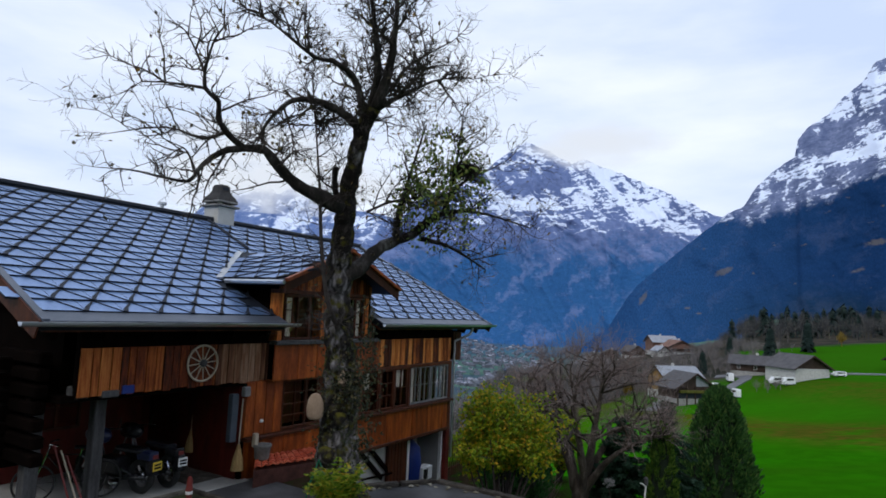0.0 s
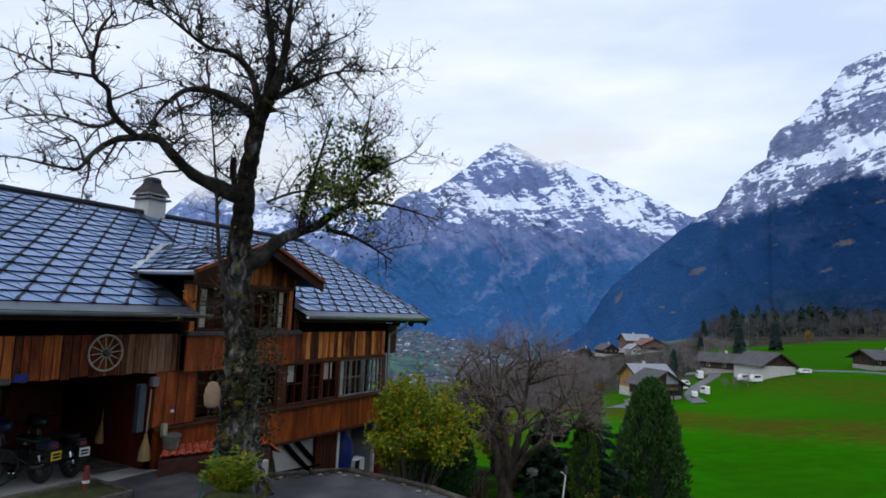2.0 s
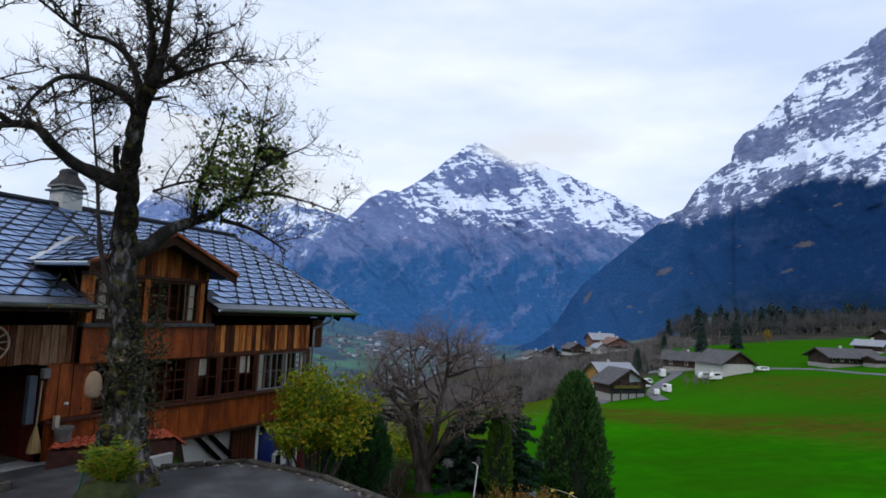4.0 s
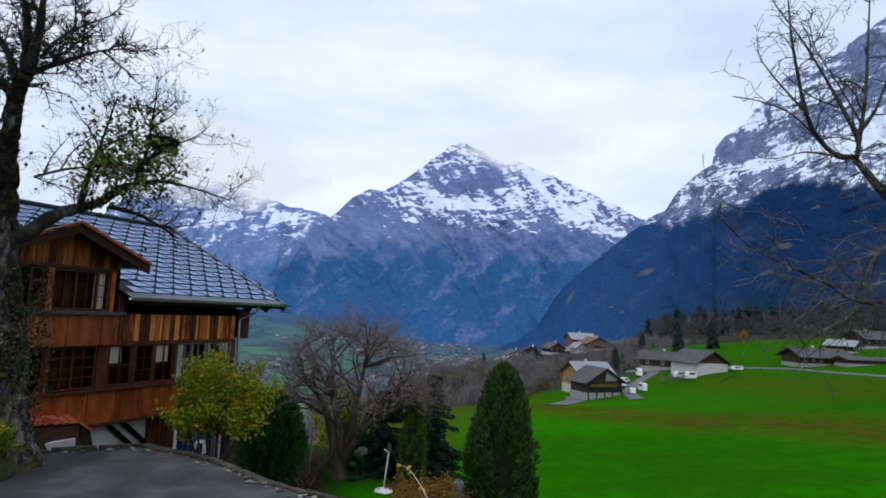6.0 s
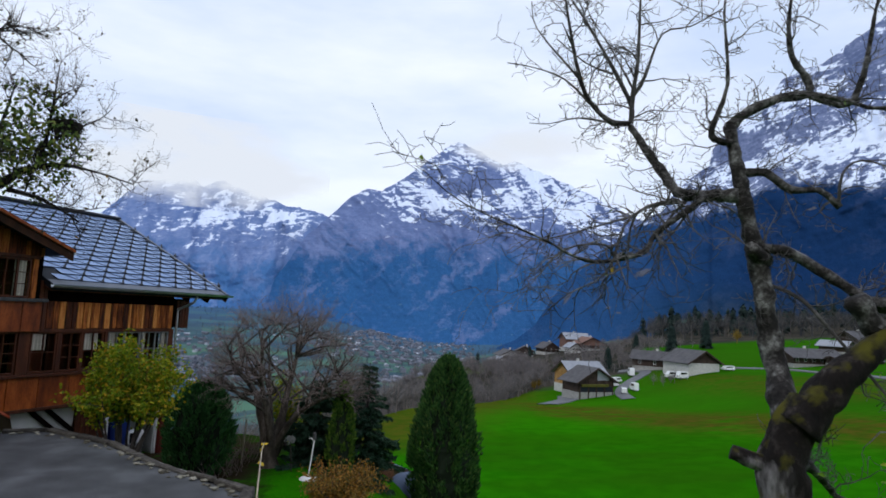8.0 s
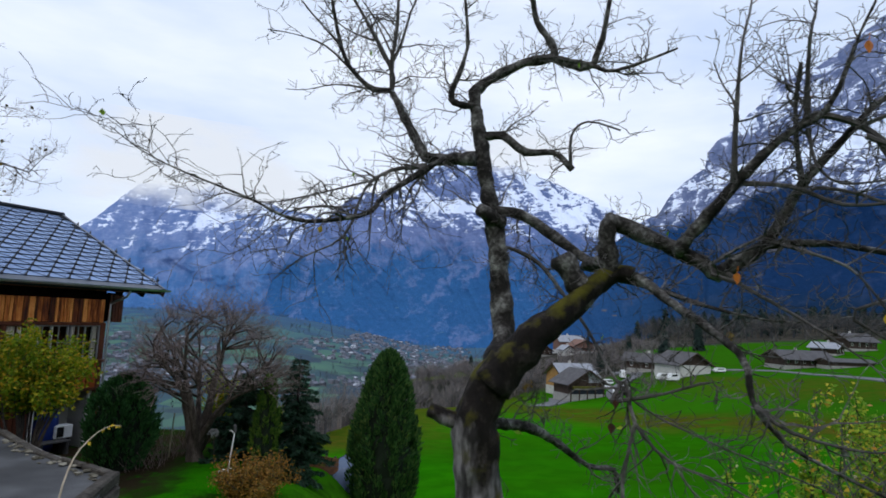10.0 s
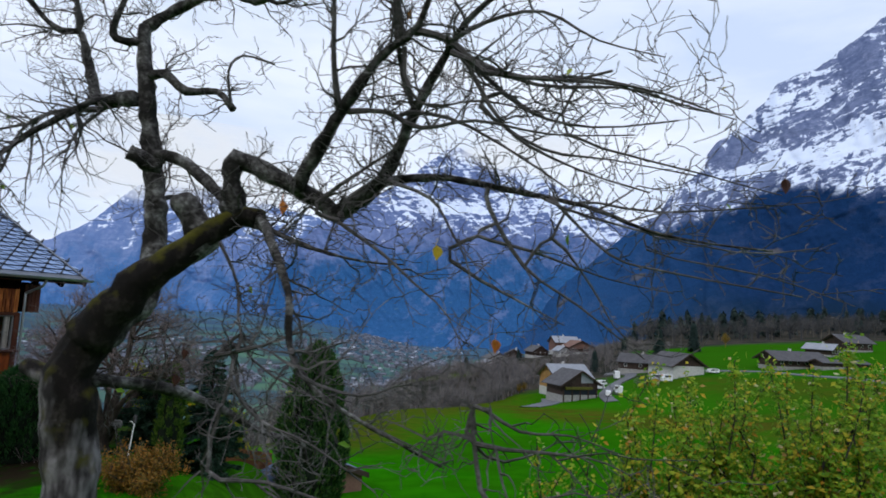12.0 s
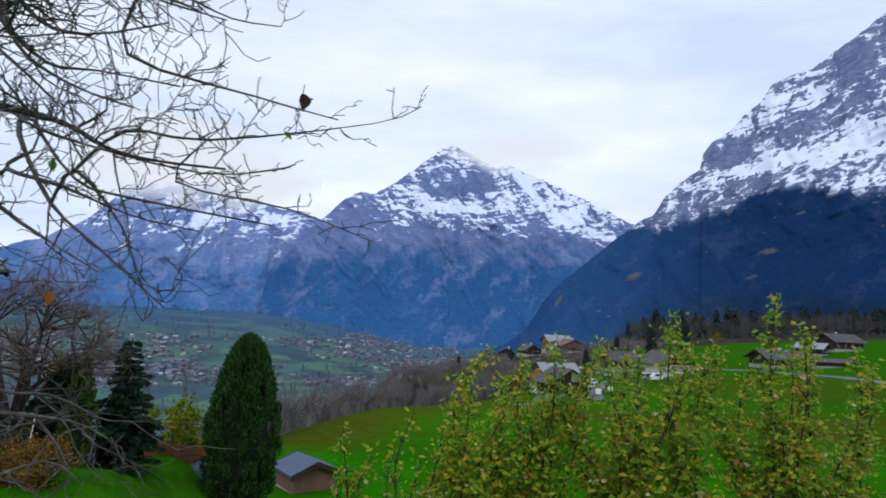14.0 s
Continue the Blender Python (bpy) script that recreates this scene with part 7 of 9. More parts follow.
part("sheet", Geo().add([(0.4, -4.9, 6.3), (5.2, -4.9, 6.3), (5.2, -4.9, 7.2), (0.4, -4.9, 9.9), (0.4, -4.8, 6.3), (5.2, -4.8, 6.3), (5.2, -4.8, 7.2), (0.4, -4.8, 9.9)],
                        [(0, 1, 2, 3), (7, 6, 5, 4), (0, 4, 5, 1), (1, 5, 6, 2), (2, 6, 7, 3), (3, 7, 4, 0)]), M["far_slate"], barn, "blue-grey sheet in the gable")
part("ledge", Geo().box(-6.0, 4.5, -5.6, -4.7, 4.2, 5.1, 0.05), M["moss_far"], barn, "mossy lean-to roof across the front")
farmhouse("long_barn", "wide dark barn on a white plinth", 109.0, 226.5, 15, 13.0, 14, 3.9, 3.9, "far_dark", "far_roof", 3.5, "white", 0, 1.3, 0.2, chimney=False)
farmhouse("long_barn", "long low barn with a weathered grey roof", 103.5, 245.0, 60, 8.6, 17, 3.8, 2.7, "far_dark", "far_roof", 0.8, "concrete", 3, 1.0, 0.0, 3)
farmhouse("brown_farmhouse", "wide brown farmhouse with log walls", 155.5, 231.0, 100, 10, 21, 3.4, 2.5, "far_dark", "far_roof", 0.6, "concrete", 3, 1.6, 0.0, 6)
farmhouse("low_shed", "long low dark shed below the farmhouse", 169.0, 224.0, 100, 5.5, 20, 1.9, 0.9, "far_dark", "far_roof", 0.4, "concrete", 0, 0.8, 0.0, chimney=False)
farmhouse("brown_farmhouse", "small brown farmhouse with a pale roof edge", 187.5, 261.5, 38, 9.5, 10, 3.0, 2.0, "far_dark", "far_slate", 0.6, "concrete", 3, 1.2)
farmhouse("brown_farmhouse", "dark brown farmhouse on the slope", 212.0, 280.0, 102, 11, 16, 4.4, 3.0, "far_dark", "far_roof", 0.8, "concrete", 3, 1.3, 0.2, 4)
farmhouse("white_chalet", "white chalet under a broad grey roof", 57.5, 337.0, 12, 10, 9, 3.6, 2.3, "white", "far_roof", 0.6, "white", 4, 1.5, 0.6, balcony=True)
farmhouse("white_chalet", "low white chalet with a wide eave", 52.5, 329.0, 20, 9, 7, 2.6, 1.3, "white", "far_slate", 0.6, "white", 3, 1.2, 0.2)
farmhouse("brown_chalet", "small brown chalet on the hillside", 68.5, 347.0, -8, 9, 8, 3.6, 2.4, "far_dark", "far_roof", 1.2, "white", 3, balcony=True)
farmhouse("brown_chalet", "brown chalet with a steep dark roof", 81.5, 349.0, 18, 9, 9, 3.4, 2.8, "far_dark", "far_roof", 1.0, "white", 3, balcony=True)
farmhouse("brown_chalet", "little reddish chalet by the far field", 38.5, 352.0, 14, 7, 7, 2.4, 1.6, "far_red", "far_roof", 0.6, "white", 2)
farmhouse("red_roofed_chalet", "chalet with a pale and red-brown roof", 104.0, 348.0, 12, 14, 12, 4.0, 3.2, "far_red", "far_red", 1.2, "white", 4, balcony=True)
farmhouse("pale_roofed_chalet", "chalet with a pale grey roof behind a red-brown one", 99.0, 358.0, 100, 10, 14, 6.6, 3.0, "far_red", "far_slate", 1.2, "white", 3)
farmhouse("white_chalet", "small white chalet beside a larger roof", 93.0, 338.0, 20, 6, 6, 3.4, 2.0, "white", "far_slate", 0.6, "white", 2)
M["shed_roof"] = grainy("blue_grey_sheet_roof", [(0.3, (0.05, 0.075, 0.13)), (0.7, (0.09, 0.125, 0.2))], 0.8, rough=0.6, metal=0.2, bump=0.1)
farmhouse("field_shed", "brown plank field shed with a blue-grey metal roof", 5.6, 67.6, 34, 4.6, 4.4, 2.2, 0.9, "far_red", "shed_roof", 0.4, "concrete", 0, 0.5, -0.3, chimney=False)


def van(name, label, x, y, turn, s=1.0, tall=2.4):
    z = ground_z(x, y) + 0.08
    v = thing(name, label, "car", (x, y, z), turn)
    L, W, H = 4.6 * s, 1.9 * s, tall
    g = Geo()
    prof = [(-L / 2, 0.4), (-L / 2, H * 0.92), (-L / 2 + 0.25, H), (L * 0.28, H), (L * 0.38, H * 0.62), (L / 2, H * 0.5), (L / 2, 0.4)]
    n = len(prof)
    g.v = [(px, sgn * W / 2 * (0.93 if pz > H * 0.6 else 1), pz) for sgn in (-1, 1) for px, pz in prof]
    g.f = [tuple(range(n))[::-1], tuple(range(n, 2 * n))] + [(i, (i + 1) % n, n + (i + 1) % n, n + i) for i in range(n)]
    part("body", g, M["carpaint"], v)
    part("side_glass", Geo().box(-L * 0.35, L * 0.26, -W * 0.478, W * 0.478, H * 0.6, H * 0.86), M["darkglass"], v)
    for wx in (-L * 0.3, L * 0.3):
        for wy in (-W * 0.46, W * 0.46):
            t = part("wheel", Geo().tube([(wx, wy - 0.1, 0.32), (wx, wy + 0.1, 0.32)], 0.32, 14), M["tyre"], v)
            part("rim", Geo().tube([(wx, wy - 0.11, 0.32), (wx, wy + 0.11, 0.32)], 0.18, 10), M["zinc"], t)
    return v


van("camper_van", "white camper van parked by the barn", 101.0, 215.5, 200, 0.95, 2.6)
van("camper_van", "second white camper van behind the first", 99.5, 221.0, 196, 0.95, 2.4)
van("white_van", "tall white van parked on the lane", 84.0, 214.5, 95, 0.85, 2.8)
for label, x, y, turn, size, tall in (("white car parked beside the chalet", 81.0, 227.0, 40, 1.0, 2.2), ("pale car parked on the lane beside the chalet", 83.5, 232.0, 42, 1.0, 2.0),
                                     ("white car at the barn's corner", 80.0, 213.0, 75, 0.95, 1.9),
                                     ("white van on the lane by the barns", 91.0, 238.0, 80, 1.0, 3.0), ("small white car below the barn", 120.6, 222.0, 190, 0.95, 1.7)):
    tagged(van("parked_car", label, x, y, turn, size, tall), label, "car", "cars parked at the farms")


def lane(name, label, pts, width):
    """A paved strip that lies on the meadow."""
    g = Geo()
    course = sm([(x, y, 0, 0) for x, y in pts])
    for i, (p, r) in enumerate(course):
        d = (course[min(i + 1, len(course) - 1)][0] - course[max(i - 1, 0)][0]).normalized()
        s = Vector((-d.y, d.x, 0)) * width / 2
        for q in (p - s, p + s):
            g.v.append((q.x, q.y, ground_z(q.x, q.y) + 0.25))
        for q in (p + s, p - s):
            g.v.append((q.x, q.y, ground_z(q.x, q.y) - 0.4))
    n = len(course)
    for i in range(n - 1):
        for k in range(4):
            g.f.append((4 * i + k, 4 * i + (k + 1) % 4, 4 * i + 4 + (k + 1) % 4, 4 * i + 4 + k))
    tagged(part(name, g, M["road"]), label, "road", kind="structure")


lane("road", "narrow grey lane between the farms", [(77, 199), (78.5, 210), (81, 219), (86, 227.5), (92, 233.5), (97, 239), (96, 246), (90, 250)], 4.2)
lane("road_upper", "grey road past the brown farmhouse", [(119, 233), (125, 229), (131, 226), (140, 219.5), (142, 206), (141, 192), (138, 171), (134, 150), (128, 120)], 3.6)
lane("road_yard", "paved yard before the barn", [(50, 196), (55, 203), (60, 210), (62, 219)], 7.0)


def far_wood(name, label, spots, rng, h0, h1, mat, evergreen, dense=70):
    """Many far trees in one body: round crowns of fine shoots, or tiers of needles."""
    g = Geo()
    for x, y in spots:
        z = ground_z(x, y) - 0.5
        h = rng.uniform(h0, h1)
        if evergreen:
            r = h * rng.uniform(0.15, 0.22)
            for k in range(dense):
                t = rng.random() ** 0.8
                a = rng.random() * 6.283
                rr = r * (1 - t) * rng.uniform(0.5, 1.1) + 0.1
                c = Vector((x + rr * math.cos(a), y + rr * math.sin(a), z + h * (0.05 + 0.92 * t)))
                o = Vector((math.cos(a), math.sin(a), -0.5)) * h * 0.09
                s = Vector((-math.sin(a), math.cos(a), 0)) * h * 0.05
                g.add([tuple(c - o * 0.8 + Vector((0, 0, h * 0.06))), tuple(c + o + s), tuple(c + o - s)], [(0, 1, 2)])
        else:
            g.tube([(x, y, z), (x + rng.gauss(0, 0.2), y, z + h * 0.55)], [h * 0.022, h * 0.01], 4, False)
            wide = h * rng.uniform(0.26, 0.42)
            for k in range(dense):
                # a limb from the stem out to the crown's shell, with fine shoots at its end
                a, e = rng.random() * 6.283, math.asin(rng.uniform(-0.45, 1.0))
                q = Vector((x + wide * math.cos(a) * math.cos(e) * rng.uniform(0.5, 1), y + wide * math.sin(a) * math.cos(e), z + h * (0.58 + 0.42 * math.sin(e) * rng.uniform(0.6, 1))))
                p = Vector((x, y, z + h * rng.uniform(0.25, 0.5))).lerp(q, rng.uniform(0.1, 0.55))
                s = Vector((rng.gauss(0, 1), rng.gauss(0, 1), rng.gauss(0, 1))).normalized() * h * 0.008
                g.add([tuple(p + s), tuple(p - s), tuple(q)], [(0, 1, 2)])
                for j in range(2):
                    o = Vector((rng.gauss(0, 1), rng.gauss(0, 1), rng.gauss(0.4, 1))) * h * 0.075
                    g.add([tuple(q.lerp(p, 0.3 * j) + s * 0.6), tuple(q.lerp(p, 0.3 * j) - s * 0.6), tuple(q + o)], [(0, 1, 2)])
    tagged(part(name, g, mat), label, "woods", kind="stuff")


def woods():
    rng = random.Random(77)
    # bare-tree greys kept pale and bluish to paint in the mist over them
    bare = leaf_material("misted_bare_wood", [(0.0, (0.085, 0.083, 0.092)), (0.5, (0.155, 0.142, 0.145)), (1.0, (0.23, 0.195, 0.175))], 0.9)
    green = leaf_material("far_spruce_green", [(0.0, (0.006, 0.014, 0.012)), (0.6, (0.015, 0.03, 0.026)), (1.0, (0.03, 0.05, 0.04))], 0.9)
    dusk = leaf_material("grey_winter_wood", [(0.0, (0.03, 0.034, 0.042)), (0.5, (0.06, 0.062, 0.066)), (0.9, (0.105, 0.095, 0.085)), (1.0, (0.16, 0.14, 0.1))], 0.9)
    gold = leaf_material("far_autumn_gold", [(0.0, (0.15, 0.09, 0.015)), (1.0, (0.3, 0.2, 0.03))], 0.9)
    spots = [(rng.uniform(98, 250), rng.uniform(2, 26)) for i in range(330)]
    far_wood("ravine_wood", "grey-brown bare trees in the ravine below the meadow", [(along(y, CREST) - s / 0.83, y) for y, s in spots], rng, 6.0, 10.0, bare, False)
    far_wood("ravine_wood", "bare trees on the far bank of the ravine", [(rng.uniform(-30, 62), rng.uniform(258, 312)) for i in range(330)], rng, 6.0, 11.0, bare, False)
    spots = [(rng.uniform(150, 600), rng.uniform(0, 1)) for i in range(620)]
    far_wood("hill_wood", "bare grey-brown trees along the top of the meadow", [(x, 336 + 0.1 * x + 170 * v) for x, v in spots], rng, 9, 17, dusk, False)
    far_wood("hill_spruces", "dark spruces behind the farms", [(rng.uniform(170, 600), rng.uniform(390, 600)) for i in range(150)], rng, 10, 20, green, True, 120)
    far_wood("farm_trees", "bare trees between the far chalets", [(x, y) for x, y in ((rng.uniform(44, 150), rng.uniform(244, 365)) for i in range(420)) if (x > 92 or y < 322) and not (x > 118 and y < 312)], rng, 4.0, 7.5, bare, False)
    far_wood("bank_trees", "low bare bushes along the near bank of the lane", [(rng.uniform(91, 98), rng.uniform(210, 222)) for i in range(5)] + [(95, 217)], rng, 3.0, 6.0, bare, False)
    for x, y, h in ((89.3, 262, 9), (128, 290, 13.5), (149, 300, 14), (121, 318, 9), (41, 332, 8), (70, 340, 6)):
        far_wood("far_spruce", "single dark spruce by the farms", [(x, y)], rng, h, h + 1, green, True, 420)
    # added out of view: dims the chalet's front and its window reflections
    far_wood("hedge_wood", "unseen wood added behind the path to dim the chalet's front and panes", [(rng.uniform(-25, 45), rng.uniform(-45, -14)) for i in range(170)], rng, 7, 14, green, True, 120)
    far_wood("golden_tree", "golden autumn tree below the wood", [(176, 322)], rng, 7, 8, gold, False, 300)
    far_wood("golden_tree", "golden autumn bush beside the ravine", [(54, 240), (56, 241)], rng, 4, 5, gold, False, 300)


woods()


def village():
    rng = random.Random(99)
    wall, roof = Geo(), Geo()
    made = 0
    while made < 1500:
        az, r = radians(rng.uniform(-42, 5)), 860 * (2.3 ** rng.random())
        x, y = 12 + r * math.sin(az), r * math.cos(az)
        c = noise.noise(Vector((x * 0.004, y * 0.0022, 2.0))) + 0.5 * noise.noise(Vector((x * 0.011, y * 0.006, 5.0)))
        if c < -0.42 + 0.75 * rng.random() or ground_z(x, y) > -60:
            continue
        made += 1
        z = ground_z(x, y) - 0.5
        w, d, h = rng.uniform(2.2, 4.6), rng.uniform(2.4, 5.6), rng.uniform(2.5, 5.5)
        m = Matrix.Translation((x, y, z)) @ Matrix.Rotation(rng.random() * 3.14, 4, "Z")
        wall.box(-w, w, -d, d, 0, h, 0, m)
        e = w * 1.15
        rv = [(-e, -d * 1.1, h - 0.3), (e, -d * 1.1, h - 0.3), (e, d * 1.1, h - 0.3), (-e, d * 1.1, h - 0.3), (0, -d * 1.1, h + w * 0.5), (0, d * 1.1, h + w * 0.5)]
        roof.add([tuple(m @ Vector(v)) for v in rv], [(0, 1, 4), (2, 3, 5), (1, 2, 5, 4), (3, 0, 4, 5), (3, 2, 1, 0)])
    # low-contrast blue-greys: valley haze is put into wall, roof and tree colours
    walls = leaf_material("hazed_village_wall", [(0.0, (0.11, 0.12, 0.15)), (0.5, (0.155, 0.165, 0.2)), (0.85, (0.2, 0.22, 0.27)), (0.94, (0.34, 0.37, 0.43)), (1.0, (0.52, 0.56, 0.62))], 0.9)
    roofs = leaf_material("hazed_village_roof", [(0.0, (0.09, 0.105, 0.135)), (0.5, (0.13, 0.14, 0.175)), (0.85, (0.17, 0.18, 0.23)), (0.95, (0.28, 0.3, 0.36)), (1.0, (0.45, 0.48, 0.54))], 0.8)
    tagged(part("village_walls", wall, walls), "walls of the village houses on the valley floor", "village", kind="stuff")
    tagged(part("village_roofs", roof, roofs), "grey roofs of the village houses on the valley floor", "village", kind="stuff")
    spots = []
    while len(spots) < 1500:
        az, r = radians(rng.uniform(-42, 8)), rng.uniform(420, 2400)
        x, y = 12 + r * math.sin(az), r * math.cos(az)
        if noise.noise(Vector((x * 0.006, y * 0.003, 7.0))) > -0.05:
            spots.append((x, y))
    far_wood("valley_wood", "dark trees scattered between the valley meadows", spots, rng, 5, 12, leaf_material("hazed_valley_tree", [(0.0, (0.04, 0.066, 0.085)), (0.6, (0.065, 0.092, 0.11)), (1.0, (0.11, 0.12, 0.12))], 0.9), True, 26)


village()

# ---- yard, carport and garden ----
HM = pose(0.716, 21.618, 0, 0, 0, 63.5)


def at_house(x, y, z):
    """A place given along and into the chalet's front."""
    return tuple(HM @ Vector((x, y, z)))


def ring(g, c, axis, r, t, n=28, k=8):
    """A round hoop of radius r and thickness t about an axis through c."""
    axis = Vector(axis).normalized()
    u = axis.orthogonal().normalized()
    w = axis.cross(u)
    vs, fs = [], []
    for i in range(n):
        a = 2 * math.pi * i / n
        d = u * math.cos(a) + w * math.sin(a)
        for j in range(k):
            b = 2 * math.pi * j / k
            vs.append(tuple(Vector(c) + d * (r + t * math.cos(b)) + axis * t * math.sin(b)))
    for i in range(n):
        for j in range(k):
            fs.append((i * k + j, ((i + 1) % n) * k + j, ((i + 1) % n) * k + (j + 1) % k, i * k + (j + 1) % k))
    g.add(vs, fs)
    return g


M["straw"] = grainy("straw", [(0.3, (0.22, 0.13, 0.05)), (0.7, (0.45, 0.3, 0.13))], 6, (8, 8, 0.8), rough=0.9, bump=0.5)
M["palewood"] = grainy("bleached_wood", [(0.3, (0.3, 0.24, 0.17)), (0.7, (0.52, 0.44, 0.34))], 5, (3, 3, 0.6), rough=0.85, bump=0.3)
M["beige"] = grainy("beige_old_wood", [(0.3, (0.2, 0.135, 0.09)), (0.7, (0.33, 0.24, 0.17))], 6, rough=0.9, bump=0.3)
M["black"] = grainy("black_enamel", [(0.3, (0.006, 0.006, 0.008)), (0.7, (0.018, 0.018, 0.022))], 3, rough=0.25, bump=0, spec=0.5)
M["chrome"] = grainy("chrome", [(0.3, (0.6, 0.6, 0.62)), (0.7, (0.75, 0.75, 0.77))], 3, rough=0.12, metal=1.0, bump=0)
M["bluebin"] = grainy("blue_plastic", [(0.3, (0.008, 0.02, 0.13)), (0.7, (0.015, 0.04, 0.22))], 3, rough=0.45, bump=0.1)
M["redpaint"] = grainy("faded_red_paint", [(0.3, (0.12, 0.018, 0.016)), (0.7, (0.2, 0.035, 0.03))], 3, rough=0.5, bump=0.05)
M["yellowpaint"] = grainy("yellow_plastic", [(0.3, (0.55, 0.38, 0.03)), (0.7, (0.7, 0.5, 0.05))], 3, rough=0.5, bump=0.05)
M["bed_moss"] = grainy("mossy_bed_earth", [(0.3, (0.02, 0.017, 0.01)), (0.55, (0.035, 0.045, 0.012)), (0.75, (0.07, 0.08, 0.02))], 6, rough=0.95, bump=0.8, fine=30)
M["fern"] = leaf_material("yellow_green_fern", [(0.0, (0.05, 0.12, 0.01)), (0.5, (0.17, 0.27, 0.02)), (0.85, (0.36, 0.36, 0.03)), (1.0, (0.42, 0.24, 0.03))], thin=0.35)
M["ivy"] = leaf_material("dull_ivy_leaf", [(0.0, (0.012, 0.016, 0.009)), (0.6, (0.03, 0.036, 0.016)), (1.0, (0.09, 0.07, 0.03))])
M["navy"] = grainy("navy_enamel", [(0.3, (0.008, 0.012, 0.04)), (0.7, (0.015, 0.022, 0.07))], 3, rough=0.3, bump=0, spec=0.5)
M["hose"] = grainy("green_hose", [(0.3, (0.01, 0.12, 0.07)), (0.7, (0.02, 0.2, 0.12))], 3, rough=0.5, bump=0)


def wagon_wheel():
    wh = thing("wagon_wheel", "pale wooden wagon wheel hung on the boards", "wheel", at_house(-9.7, -0.08, 3.62), 63.5)
    part("rim", ring(Geo(), (0, 0, 0), (0, 1, 0), 0.335, 0.02, 36), M["palewood"], wh, smooth=True)
    part("hub", Geo().tube([(0, -0.07, 0), (0, -0.04, 0), (0, 0.03, 0)], [0.045, 0.07, 0.07], 14), M["greywood"], wh)
    for k in range(12):
        a = 2 * math.pi * k / 12 + 0.1
        part("spoke", Geo().tube([(0.06 * math.cos(a), 0, 0.06 * math.sin(a)), (0.32 * math.cos(a), 0, 0.32 * math.sin(a))], [0.012, 0.009], 6), M["palewood"], wh)


wagon_wheel()


M["kerbwood"] = grainy("rotten_grey_timber", [(0.3, (0.02, 0.017, 0.014)), (0.5, (0.06, 0.052, 0.044)), (0.68, (0.13, 0.12, 0.1))], 5, (1, 1, 2), rough=0.95, bump=1.0, fine=20, per_object=0.25)


M["pale_stone"] = grainy("pale_rubble_and_leaves", [(0.3, (0.07, 0.062, 0.045)), (0.5, (0.16, 0.145, 0.11)), (0.7, (0.27, 0.25, 0.2))], 14, rough=0.95, bump=0.6, per_object=0.5)


def kerb_stones():
    rng = random.Random(3)
    kerb = thing("kerb", "low kerb of old grey timber and stone round the yard", "kerb", (0, 0, 0), kind="structure")
    pts = [(-1.5, 13.6), (-0.6, 13.95), (0.9, 14.8), (2.7, 13.8), (4.3, 12.3), (6.2, 11.0)]
    for (ax, ay), (bx, by) in zip(pts, pts[1:]):
        d = Vector((bx - ax, by - ay, 0))
        n = max(1, round(d.length / 0.9))
        for i in range(n):
            a = Vector((ax, ay, YARD_Z)) + d * (i / n)
            b = Vector((ax, ay, YARD_Z)) + d * ((i + 1) / n - 0.02)
            h = rng.uniform(0.06, 0.13)
            part("kerb_timber", Geo().beam(a + Vector((0, 0, h / 2 - 0.02)), b + Vector((0, 0, h / 2 - 0.03 + rng.uniform(-0.03, 0.03))), rng.uniform(0.09, 0.2), h, 0.02), M["kerbwood"], kerb)
        # loose stones and leaves along the inner side
        for i in range(int(d.length * 9)):
            p = Vector((ax, ay, YARD_Z)) + d * rng.random() + Vector((rng.gauss(-0.1, 0.06), -abs(rng.gauss(0.16, 0.09)), 0))
            s = rng.uniform(0.02, 0.075)
            pebble = Geo().lathe([(s * 0.6, 0), (s, s * 0.3), (s * 0.5, s * 0.6)], 6, tuple(p))
            pebble.v = [tuple(Vector(q) + Vector((rng.gauss(0, 0.2), rng.gauss(0, 0.2), rng.gauss(0, 0.06))) * s) for q in pebble.v]
            part("kerb_stone", pebble, M["pale_stone"], kerb)
    for k in range(5):
        part("kerb_timber", Geo().beam((6.2 + 0.02 * (k % 2), 11.05, 0.3 + 0.22 * k), (6.45, 9.5, 0.3 + 0.22 * k), 0.2, 0.2, 0.03), M["kerbwood"], kerb)
    # retaining wall below the kerb
    g = Geo()
    for (ax, ay), (bx, by) in zip(pts, pts[1:]):
        g.beam((ax, ay + 0.02, 0.2), (bx, by + 0.02, 0.2), 0.22, 2.0)
    part("retaining_wall", g, M["stone"], kerb)


kerb_stones()


M["oldbrick"] = grainy("dark_old_brick", [(0.3, (0.03, 0.01, 0.008)), (0.7, (0.1, 0.035, 0.025))], 6, rough=0.9, bump=0.5)


